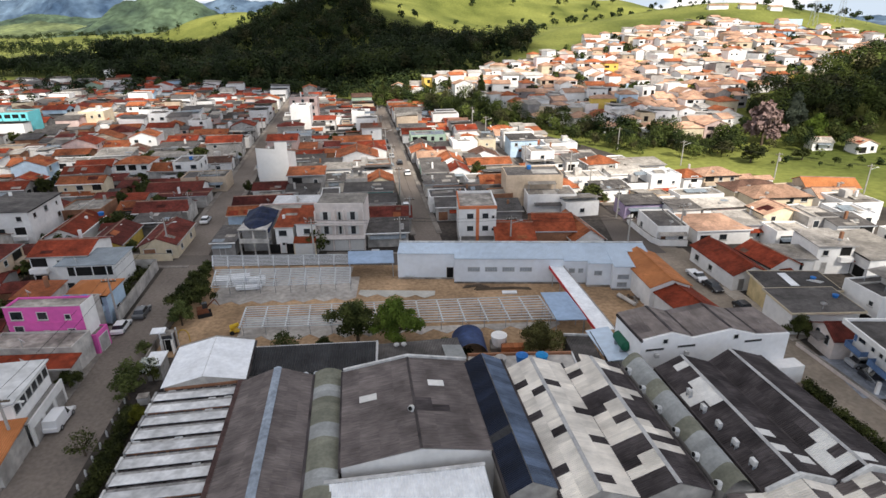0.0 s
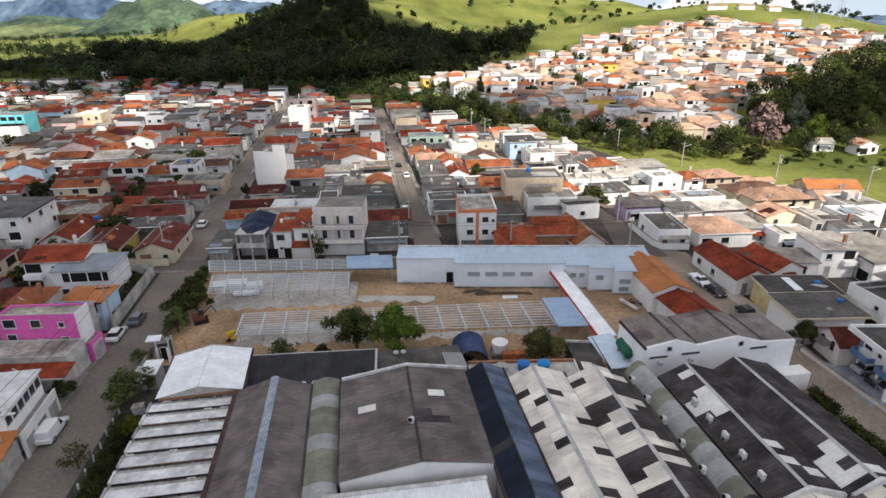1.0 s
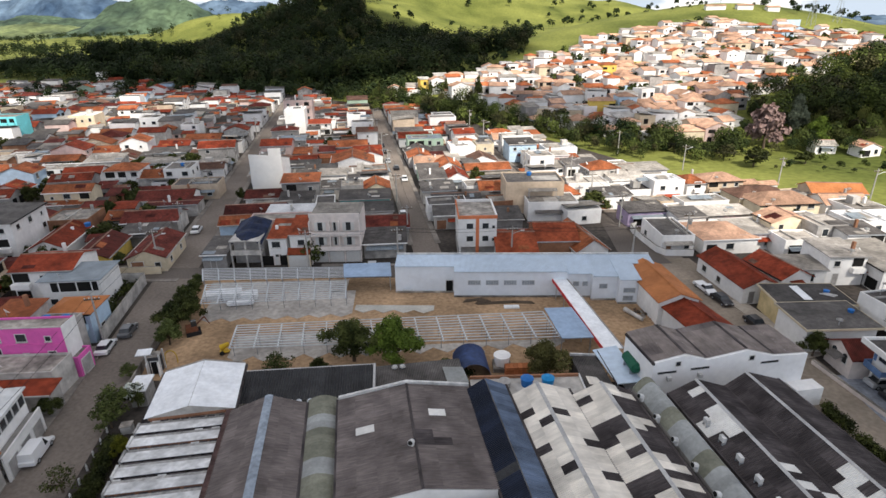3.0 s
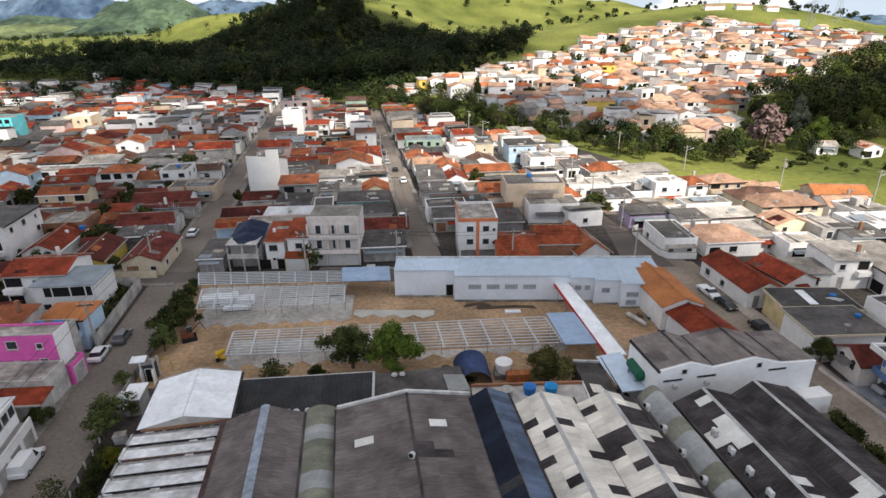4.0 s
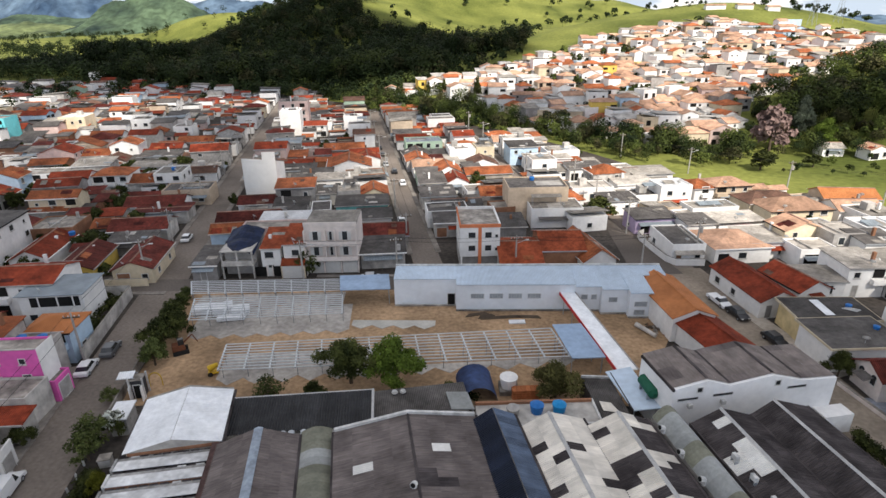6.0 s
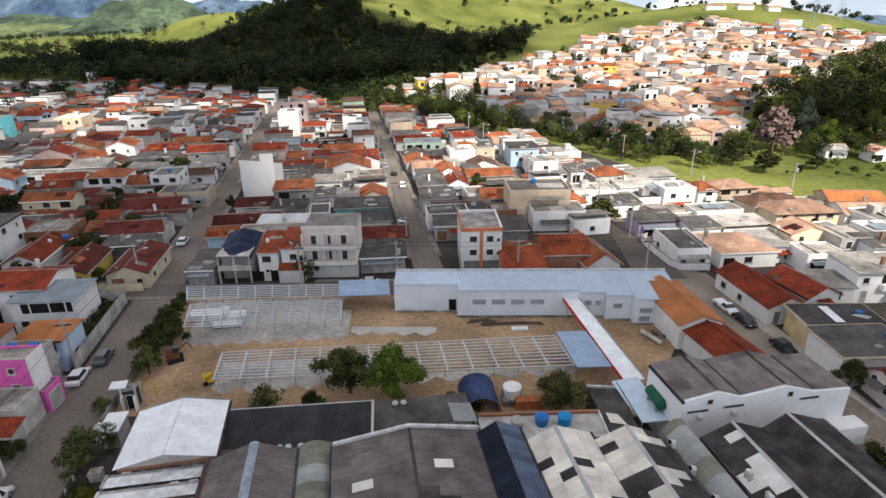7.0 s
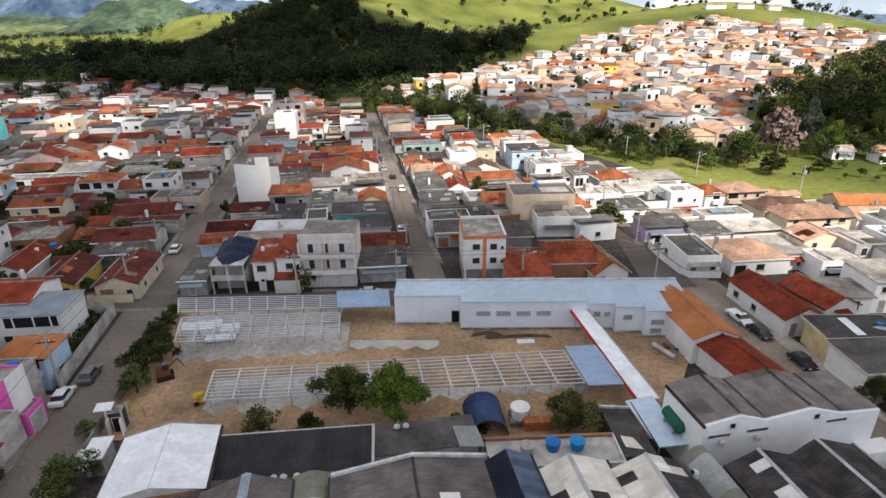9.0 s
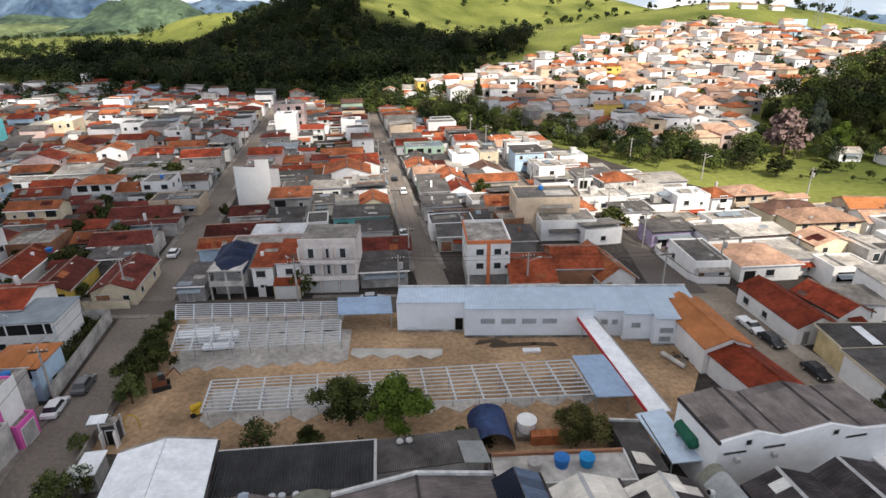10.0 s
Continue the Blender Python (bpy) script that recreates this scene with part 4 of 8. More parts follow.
house(30.9, 192.2, 14.5, 7, 3.7, 8, "lean", ROOF_PALE, "white", "x", 0.5, wins="f")
house(40.1, 179.9, 10.4, 7, 3.7, 8, "lean", FIBRE, "white", "x", 0.5, wins="f")
house(49.5, 174.1, 11.1, 7, 3.3, 8, "gable", FIBRE_L, "white", "x", 1.0, wins="f")
house(36.9, 158.3, 11.4, 7, 3.7, 8, "flat", ROOF_PALE, "white", "x", 0, wins="f")
house(49.6, 162.2, 10.7, 7, 3.7, 8, "lean", ROOF_PALE, "white", "x", 0.5, wins="f")
house(41.2, 146.9, 8.9, 6, 3.7, 8, "lean", FIBRE, "white", "x", 0.5, wins="f")
house(49.4, 150.9, 7.2, 6, 3.7, 8, "flat", FIBRE, "white", "x", 0, wins="f")
house(56.1, 151.5, 8.3, 7, 6, 8, "flat", METAL_W, "white", "x", 0, wins="f")
house(64.8, 155.8, 5.4, 8, 4.6, 8, "hip", TILE_O, "white", "x", 1.5, wins="f")
house(72.6, 156.4, 10.0, 8, 5, 8, "hip", TILE_P, "beige", "x", 1.5, wins="f")
house(74.2, 143.9, 8.0, 8, 4.4, 8, "hip", TILE_B, "cream", "x", 1.6, wins="f")
house(79.4, 138.1, 15.0, 9, 4.6, 6, "hip", TILE_P, "cream", "x", 1.9, wins="f")
house(71.4, 122.2, 8.8, 6, 5.4, 8, "gable", TILE_P, "cream", "y", 1.5, wins="f")
pool_house = house(70.3, 114.5, 7.6, 6, 3.8, 4, "flat", ROOF_PALE, "white", "x", 0, wins="", label="low white house with a wide dark grille opening")
# near-black panel painted in for the dark of the opening
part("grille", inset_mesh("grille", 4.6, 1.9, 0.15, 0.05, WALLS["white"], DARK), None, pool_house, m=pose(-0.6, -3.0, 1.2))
house(77.9, 118.6, 7.1, 7, 5.6, 6, "flat", ROOF_PALE, "grey", "x", 0, wins="f")
house(88.2, 122.8, 7.4, 8, 5, 4, "flat", METAL_W, "white", "x", 0, wins="f")
house(46.5, 120.2, 6.8, 11.4, 3.7, 3, "flat", FIBRE, "white", "x", 0, wins="fs", label="white corner house with a worn grey flat roof")
PLACED += [(38, 114, 4), (38, 120, 4), (38.5, 128, 4), (37.2, 135, 3.5), (33.5, 124, 3.5), (36, 145, 3), (32.5, 128.5, 4)]
house(57.0, 119.6, 11.6, 10.5, 3.4, 6, "hip", TILE_P, "white", "x", 1.7, wins="f")
house(63.9, 120.5, 8.9, 8, 3.6, 6, "lean", ROOF_PALE, "white", "x", 0.5, wins="f")
house(63.3, 131.1, 10.8, 6, 3.7, 8, "lean", ROOF_PALE, "white", "x", 0.5, wins="f")
house(61.7, 140.6, 11.6, 6, 3.7, 8, "flat", FIBRE_L, "white", "x", 0, wins="f")
house(45.6, 134.6, 9.6, 6.5, 3.5, 8, "lean", FIBRE, "lilac", "x", 0.5, wins="fs")
house(54.1, 129.9, 6.6, 6, 3.7, 8, "lean", FIBRE, "white", "x", 0.5, wins="f")
house(71.1, 103.6, 6.8, 8, 5.6, 2, "lean", ROOF_PALE, "white", "x", 0.4, wins="f")
house(82.0, 114.6, 7.4, 7, 5.4, 2, "lean", FIBRE, "white", "x", 0.4, wins="f")
house(97.6, 146.8, 12.7, 8, 4.4, -6, "gable", TILE_SITE, "beige", "x", 1.6, wins="")
house(95.2, 140.1, 10.3, 8, 3.6, 0, "gable", TILE_P, "white", "x", 1.6, wins="f")
house(95.9, 133.8, 8.8, 9, 4.2, 8, "flat", CONCRETE, "white", "x", 0, wins="f")
house(62.6, 102.0, 9.6, 6, 3.4, -3, "lean", FIBRE_L, "white", "x", 0.3, wins="f")
house(35.3, 92.3, 6.6, 13.5, 4.3, 7, "gable", TILE_SITE, "white", "y", 1.2, wins="", label="white school wing under a bright orange tiled roof")
house(37.8, 81.6, 6.4, 9, 3.4, 14, "gable", TILE_R, "white", "y", 1.2, wins="", label="low white annexe under a deep red tiled roof")
house(51.8, 99.5, 6.6, 14, 3.3, 8, "gable", TILE_R, "white", "y", 1.5, wins="fs", label="long white street house with a deep red tiled roof")
house(59.3, 100.3, 6.2, 9, 3.4, 14, "gable", TILE_R, "white", "y", 1.6, wins="f")

def fascia(ob, w, d, z0, z1, over=0.5):
    """A pale edge band round a thin flat roof."""
    a, b = w / 2 + over, d / 2 + over
    part("fascia", Geo().box(-a - 0.08, -b - 0.08, z0 - 0.3, a + 0.08, -b, z0 + 0.04), WALLS["cream"], ob)
    part("fascia", Geo().box(-a - 0.08, b, z1 - 0.3, a + 0.08, b + 0.08, z1 + 0.04), WALLS["cream"], ob)
    for s in (-1, 1):
        x0, x1 = (-a - 0.08, -a) if s < 0 else (a, a + 0.08)
        part("fascia", Geo().hexa([(x0, -b, z0 - 0.3), (x1, -b, z0 - 0.3), (x1, b, z1 - 0.3), (x0, b, z1 - 0.3)], [(x0, -b, z0 + 0.04), (x1, -b, z0 + 0.04), (x1, b, z1 + 0.04), (x0, b, z1 + 0.04)]), WALLS["cream"], ob)


flat_a = house(57.2, 88, 11, 6, 3.9, 0, "lean", FIBRE, "pale_yellow", "x", 0.25, over=0.5, wins="sf", label="cream house under a thin dark flat roof")
fascia(flat_a, 11, 6, 4.02, 4.27)

flat_b = house(56.3, 81, 10.3, 7, 4.0, 3, "lean", FIBRE, "white", "x", 0.2, over=0.5, wins="sf", label="white house under a thin dark flat roof with tanks")
fascia(flat_b, 10.3, 7, 4.12, 4.3)
arched = house(56.6, 73.3, 5, 6, 3.3, -88, "gable", TILE_M, "cream_white", "y", 1.4, wins="", label="cream house with arched windows and a red tiled roof")
for px in (-1.05, 1.05):
    part("window", window_mesh(0.8, 1.0), None, arched, m=pose(px, -3, 1.7))
    part("arch", Geo().tube((px, -3.08, 2.7), (px, -2.98, 2.7), 0.42, n=14), GLASS, arched)
raised = thing("house", "white house with blue tiled balconies raised over a carport", "house", pose(54.8, 66.0, 0, 0, 0, -90))
PLACED.append((59, 66, 5))
BLUE_TILE = mat("blue_tile", (0.12, 0.2, 0.36), 0.4, 0.3, 0.6, 5)
part("upper_wall", Geo().box(-4.2, 0.9, 2.9, 4.0, 9, 6.1), WALLS["white"], raised)
part("roof_slab", Geo().box(-4.5, -1.1, 6.1, 4.2, 9.1, 6.45), WALLS["white"], raised)
part("roof", Geo().box(-4.2, -0.8, 6.45, 3.9, 8.8, 6.5), FIBRE, raised)
for box in ((-4.5, -1.1, 4.2, -0.85), (-4.5, 8.85, 4.2, 9.1), (-4.5, -0.85, -4.25, 8.85), (3.95, -0.85, 4.2, 8.85)):
    part("parapet", Geo().box(box[0], box[1], 6.45, box[2], box[3], 6.85), WALLS["white"], raised)
part("ground_wall", Geo().box(-4.2, 4.5, -0.3, 4.0, 9, 2.9), WALLS["grey"], raised)
for px in (-4.0, -0.3, 3.5):
    part("post", Geo().box(px, 0.95, -0.3, px + 0.3, 1.25, 2.9), WALLS["white"], raised)
for x0, x1 in ((-4.2, -1.0), (0.4, 3.9)):
    balcony = part("balcony", Geo().box(x0, -0.1, 2.7, x1, 0.89, 2.9), WALLS["white"], raised)
    part("tile_band", Geo().box(x0, -0.16, 2.75, x1, -0.1, 3.65), BLUE_TILE, balcony)
    part("tile_band", Geo().box(x0, -0.1, 2.91, x0 + 0.07, 0.88, 3.65), BLUE_TILE, balcony)
    part("tile_band", Geo().box(x1 - 0.07, -0.1, 2.91, x1, 0.88, 3.65), BLUE_TILE, balcony)
for px in (-4.1, 3.4):
    part("tile_panel", Geo().box(px, 0.84, 3.7, px + 0.5, 0.9, 6.0), BLUE_TILE, raised)
for px, w in ((-2.6, 1.3), (-0.5, 0.6), (1.0, 0.6), (2.4, 1.2)):
    part("window", window_mesh(w, 1.2), None, raised, m=pose(px, 0.9, 4.1))
part("forecourt", Geo().box(-5.6, -2.2, -0.1, 4.0, 4.5, 0.07), mat("blue_grey_paving", (0.27, 0.29, 0.33), 0.8, 0.3, 0.5, 2), raised)
rail = thing("railing", "white steel railing round a paved forecourt", "railing", pose(54.9, 63.2, 0.07, 0, 0, 82))
for k in range(15):
    part("bar", Geo().tube((k * 0.25, 0, 0), (k * 0.25, 0, 1.1), 0.02, n=5), STEEL, rail)
part("top_rail", Geo().box(-0.05, -0.04, 1.1, 3.6, 0.04, 1.16), STEEL, rail)
part("pillar", Geo().box(-0.45, -0.2, -0.1, -0.05, 0.2, 1.7), WALLS["white"], rail)
house(68, 82.5, 7, 8, 5.6, -80, "flat", FIBRE, "white", "x", wins="f")
house(79, 103, 14, 8, 4.4, -89, "lean", FIBRE_L, "white", "x", 0.6, wins="f")

house(80.5, 147.5, 8.5, 8, 3.8, -12, "hip", TILE_B, "white", "x", 1.5, wins="f")
PLACED += [(52, 111.5, 5), (56, 111, 5)]

# ---- town filling ----
def pick(r, u, v):
    bright = u > 46
    k = r.random()
    if bright:
        roof, rm = ("flat", CONCRETE) if k < 0.3 else ("lean", FIBRE_L) if k < 0.6 else ("gable", TILE_P) if k < 0.8 else ("hip", TILE_O) if k < 0.92 else ("gable", FIBRE)
        wall = r.choice(["white", "white", "white", "cream", "beige", "white", "dirty"])
    elif u < -30 and v < 170:
        roof, rm = ("gable", TILE_M) if k < 0.26 else ("gable", TILE_R) if k < 0.4 else ("hip", TILE_M) if k < 0.52 else ("lean", FIBRE) if k < 0.76 else ("gable", TILE_B) if k < 0.9 else ("flat", FIBRE)
        wall = r.choice(["dirty", "dirty", "grey", "cream", "dirty", "white", "beige", "brick", "grey"])
    else:
        roof, rm = ("gable", TILE_R) if k < 0.17 else ("gable", TILE_O) if k < 0.3 else ("hip", TILE_O) if k < 0.36 else ("hip", TILE_M) if k < 0.41 else ("gable", TILE_B) if k < 0.48 else ("lean", FIBRE) if k < 0.66 else ("lean", FIBRE_L) if k < 0.77 else ("flat", CONCRETE) if k < 0.87 else ("flat", FIBRE) if k < 0.92 else ("lean", METAL_G) if k < 0.95 else ("gable", FIBRE)
        wall = "white" if v > 165 and r.random() < 0.28 else r.choice(["white", "white", "white", "dirty", "cream", "grey", "beige", "pinkish", "white", "white", "dirty", "brick", "dirty", "green" if r.random() < 0.4 else "blue"])
    return roof, rm, wall


def row(u0, du, v0, v1, face, seed, depth=(7.5, 12), back=True, far=False, near_v=235, deep=20.5):
    """Houses side by side along a street: u0 is the street side, du the way into the block; sheds and annexes behind."""
    r = random.Random(seed)
    v = v0
    while v < v1:
        w = r.uniform(5.2, 9.0)
        d = r.uniform(*depth)
        hh = r.choice([3.0, 3.2, 3.4, 3.3, 3.6, 6.0, 3.1, 5.6] if v < 165 else [3.0, 3.3, 3.6, 6.0, 5.6, 6.2, 3.2])
        x, y = uv(u0 + du * (d / 2 + 0.4), v + w / 2)
        if free(x, y, (w + d) / 4):
            roof, rm, wall = pick(r, u0 + du * 5, v)
            near = not (far or v > near_v)
            ob = house(x, y, w - 0.2, d, hh, 10.5 + face + r.uniform(-2.5, 2.5), roof, rm, wall, r.choice("xyy"), wins=("fs" if face > 0 else "fr") if u0 > -90 else "f", far=not near)
        p = d + 0.8
        while back and p < deep - 3:
            dd = r.uniform(3, 6.5)
            ww = r.uniform(0.45, 0.95) * w
            if r.random() < 0.8:
                x, y = uv(u0 + du * (p + dd / 2), v + ww / 2 + r.uniform(0, w - ww))
                if free(x, y, (ww + dd) / 4):
                    roof, rm, wall = pick(r, u0 + du * 5, v)
                    annexe(x, y, ww, dd, r.uniform(2.4, 3.3), 10.5 + face, roof if roof != "hip" else "lean", rm, wall, r, far or v > 150)
            p += dd + r.uniform(0.1, 1.2)
        v += w


def annexe(x, y, w, d, h, rot, roof, rm, wall, r, far):
    """A shed or back building in a yard."""
    if far:
        house(x, y, w, d, h, rot, roof, rm, wall, "y", 0.7, far=True, label="joined")
        return
    PLACED.append((x, y, (w + d) / 4))
    ob = thing("yard_shed", f"small {WALLS[wall].name.replace('_', ' ')} back building with {rm.name.replace('_', ' ')} roof", "shed", pose(x, y, 0, 0, 0, rot))
    L, W, turn = (d, w, pose(0, 0, 0, 0, 0, 90)) if roof != "flat" else (w, d, pose(0, 0, 0))
    part("wall", wall_solid(w, d, h, roof, "y", 0.7), WALLS[wall], ob)
    part("roof", roof_solid(L, W, h, roof, 0.7, 0.25), rm, ob, m=turn)
    glazed((0.9, 0.8), ob, pose(0, -d / 2, 1.1))


# both sides of the streets, then the blocks to either side
row(-29.2, 1, 118, 392, -90, 1)
row(12.4, -1, 118, 330, 90, 2)
row(19.8, 1, 122, 318, -90, 3)
row(48.6, -1, 128, 275, 90, 4)
row(-38, -1, 112, 395, 90, 5)
row(-80, 1, 112, 410, -90, 6)
row(-88, -1, 110, 430, 90, 7, near_v=200)
row(-128, 1, 120, 450, -90, 8, near_v=200)
row(-136, -1, 130, 470, 90, 9, far=True)
row(-176, 1, 150, 480, -90, 10, far=True)
row(-184, -1, 160, 480, 90, 11, far=True)
row(-226, 1, 180, 490, -90, 12, far=True)
row(-234, -1, 240, 490, 90, 13, far=True)
row(-275, 1, 260, 490, -90, 14, far=True)
row(55.4, 1, 168, 235, -90, 15)
row(59.8, -1, 112, 165, 90, 16, back=False)
row(67.8, 1, 96, 178, -90, 18)
row(92, -1, 95, 150, 90, 19)
row(95, 1, 90, 150, -90, 20)
row(-38, -1, 62, 98, 90, 17)
row(-62, -1, 62, 104, 90, 21)
row(-80, 1, 62, 104, -90, 22)


# trees in the yards
yr = random.Random(77)
planted = 0
while planted < 190:
    u, v = yr.uniform(-290, 46) if planted % 2 else yr.uniform(-130, -38), yr.uniform(112, 400) if planted % 2 else yr.uniform(62, 210)
    x, y = uv(u, v)
    h = yr.uniform(2.6, 5.6)
    if -39.5 < u < -28 or 11 < u < 21 or ground_z(x, y) > 0.5 or not free(x, y, 1.3):
        continue
    PLACED.append((x, y, 1.6))
    tree(x, y, h, yr.uniform(0.8, 1.4), LEAF, 3 + planted % 4, "dark leafy tree in a back yard between houses")
    planted += 1

# ---- factory: long roofs side by side, laid with separate corrugated sheets ----
SHEET_DARK = streaked("dark_fibre_sheet", (0.082, 0.070, 0.070), rough=0.9, var=0.48, big=0.4, rand=0.25)
SHEET_GREY = streaked("grey_fibre_sheet", (0.195, 0.165, 0.155), rough=0.9, var=0.38, big=0.35, rand=0.12)
SHEET_TAUPE = streaked("taupe_fibre_sheet", (0.262, 0.222, 0.202), rough=0.9, var=0.3, big=0.5, rand=0.1)
SHEET_PALE = streaked("pale_fibre_sheet", (0.80, 0.74, 0.65), across=2.0, down=0.6, rough=0.85, var=0.2, big=0.4, rand=0.16)
SHEET_WHITE = mat("new_white_sheet", (0.72, 0.70, 0.66), 0.7, 0.12, 0.5, 3, rand=0.06)
SHEET_OLIVE = mat("mossy_translucent_sheet", (0.22, 0.22, 0.17), 0.7, 0.25, 0.5, 3, rand=0.15)
SHEET_CLEAR = mat("cloudy_translucent_sheet", (0.33, 0.34, 0.33), 0.6, 0.2, 0.5, 3, rand=0.15)
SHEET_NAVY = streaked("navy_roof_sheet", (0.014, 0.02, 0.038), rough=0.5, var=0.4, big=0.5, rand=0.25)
SHEET_BLUE = streaked("paler_blue_roof_sheet", (0.11, 0.145, 0.21), rough=0.45, var=0.35, big=0.5, rand=0.4)
SHEET_SNOW = mat("white_metal_sheet", (0.82, 0.83, 0.84), 0.5, 0.12, 0.5, 2, rand=0.05)
SHEET_INK = mat("charcoal_tile_sheet", (0.05, 0.05, 0.052), 0.7, 0.3, 0.5, 3, rand=0.15)
SHEET_WORN = mat("weathered_white_sheet", (0.68, 0.68, 0.675), 0.6, 0.32, 0.45, 1.6, rand=0.15)
RIDGE = mat("pale_ridge_cap", (0.46, 0.45, 0.44), 0.7, 0.2, 0.5, 3)
CAP = mat("whitewashed_parapet", (0.62, 0.61, 0.59), 0.85, 0.3, 0.6, 2)
SHEETS = {}


def sheet_mesh(w, l, mat_, waves=5, amp=0.065):
    """A corrugated sheet: w along the ridge (x), l down the slope (-y), in one piece."""
    key = (round(w, 2), round(l, 2), mat_.name, waves)
    if key not in SHEETS:
        g, n = Geo(), waves * 2
        for j in (0, -l):
            g.v += [(w * i / n, j, amp * (i % 2)) for i in range(n + 1)]
        g.f = [(i + n + 1, i + n + 2, i + 1, i) for i in range(n)]
        g.m = [0] * n
        SHEETS[key] = g.mesh("roof_sheet", mat_)
    return SHEETS[key]


def slope_sheets(ob, ridge0, eave0, along, length, rows, choose, step=1.1, name="roof_sheet", waves=5, amp=0.065):
    """Sheets over one slope: ridge0 and eave0 are its points at the start, along the way of the ridge."""
    r0, e0, a = Vector(ridge0), Vector(eave0), Vector(along).normalized()
    down = (e0 - r0).normalized()
    span = (e0 - r0).length
    up = a.cross(-down) if a.cross(-down).z > 0 else -a.cross(-down)
    flip = a.cross(-down).z < 0
    n = max(1, round(length / step))
    w, l = length / n, span / rows
    for i in range(n):
        for j in range(rows):
            m = choose(i / n, j, i)
            if m is None:
                continue
            o = r0 + a * (w * (i + 1) if flip else w * i) + down * (l * j) + up * (0.05 + 0.012 * (rows - j))
            ax = -a if flip else a
            rot = Matrix((ax, -down, up)).transposed().to_4x4()
            part(name, sheet_mesh(w + 0.03, l + 0.06, m, waves, amp), None, ob, m=Matrix.Translation(o) @ rot)


def factory_bay(x, y, rot, L, xl, xm, xr, ze, zr, label, left, right, rows=2, cap=True, ends=None, wall="dirty", cap_mat=None, cap_half=0.22):
    """A gabled bay: far end at (x, y); local x across, the bay runs along -y for L metres."""
    ob = thing("factory_bay", label, "factory roof", pose(x, y, 0, 0, 0, rot), group="factory bays")
    prof = [(xl, 0), (xr, 0), (xr, ze), (xm, zr), (xl, ze)]
    body = Geo().hexa([(p, -L, q) for p, q in prof][::-1], [(p, 0, q) for p, q in prof][::-1])
    part("wall", body, WALLS[wall], ob)
    slope_sheets(ob, (xm, -L, zr), (xl, -L, ze), (0, 1, 0), L, rows, left)
    slope_sheets(ob, (xm, -L, zr), (xr, -L, ze), (0, 1, 0), L, rows, right)
    if cap:
        g = Geo()
        s = cap_half
        q = [(xm - s, zr + 0.06), (xm, zr + 0.22), (xm + s, zr + 0.06), (xm, zr + 0.1)]
        g.hexa([(a, -L, b) for a, b in q], [(a, 0, b) for a, b in q])
        part("ridge_cap", g, cap_mat or RIDGE, ob)
    for yy in ends or ():
        g = Geo()
        h = 0.42
        prof = [(xl, ze - 0.3), (xm, zr - 0.3), (xr, ze - 0.3), (xr, ze + h), (xm, zr + h), (xl, ze + h)]
        v = [(p, yy - 0.16, q) for p, q in prof] + [(p, yy + 0.16, q) for p, q in prof]
        g.add(v, [(0, 1, 4, 5), (1, 2, 3, 4), (11, 10, 7, 6), (10, 9, 8, 7)] + [(i, 6 + i, 6 + (i + 1) % 6, (i + 1) % 6) for i in range(6)])
        part("parapet", g, CAP, ob)
    # gutters in the dark sheet colour, deepened for the shade between bays
    for s, xe in ((-1, xl), (1, xr)):
        part("valley_gutter", Geo().box(min(xe, xe + s * 0.28), -L, ze - 0.5, max(xe, xe + s * 0.28), 0, ze + (0.12 if s > 0 else 0.04)), SHEET_DARK, ob)
    return ob


fr = random.Random(11)


def mostly(main, other, p, seed):
    r = random.Random(seed)
    return lambda s, j, i: other if r.random() < p else main


def patches(main, other, spots, dark_spots=()):
    """Sheets of another colour at chosen columns and rows."""
    return lambda s, j, i: other if (i, j) in spots else SHEET_DARK if (i, j) in dark_spots else main


factory_bay(-20.1, 57.5, 10, 23, -4.1, 0.2, 4.1, 5.5, 7.0, "long grey fibre-cement factory roof with a pale blue ridge strip", mostly(SHEET_GREY, SHEET_DARK, 0.0, 1), mostly(SHEET_GREY, SHEET_DARK, 0.0, 2), rows=3, cap_mat=mat("pale_blue_ridge_cap", (0.30, 0.345, 0.40), 0.7, 0.3, 0.5, 2), cap_half=0.45)
factory_bay(-5.0, 59.2, 10, 15.6, -7.4, 0.2, 7.4, 6.2, 7.45, "broad grey gabled factory roof between whitewashed parapets", patches(SHEET_GREY, SHEET_WHITE, {(8, 2)}), patches(SHEET_GREY, SHEET_WHITE, {(9, 1)}, {(5, 0), (5, 1), (6, 0)}), rows=4, ends=(0.0,), wall="white", cap_mat=SHEET_DARK)
# left slope near-black navy, right slope a paler blue
factory_bay(4.3, 60.2, 10.5, 20.6, -2.2, -0.2, 2.2, 6.3, 7.5, "steep navy sheet-metal roof with a paler blue side", mostly(SHEET_NAVY, SHEET_INK, 0.04, 3), mostly(SHEET_BLUE, SHEET_NAVY, 0.05, 4), rows=1, cap=False)
factory_bay(10.4, 59.4, 10, 20.7, -3.3, -0.5, 3.3, 6.2, 7.6, "pale patched factory roof with a few dark sheets", patches(SHEET_PALE, SHEET_DARK, {(13, 0), (10, 1), (7, 0), (15, 1), (3, 1)}), patches(SHEET_PALE, SHEET_DARK, {(14, 0), (10, 1), (6, 1), (1, 0)}))
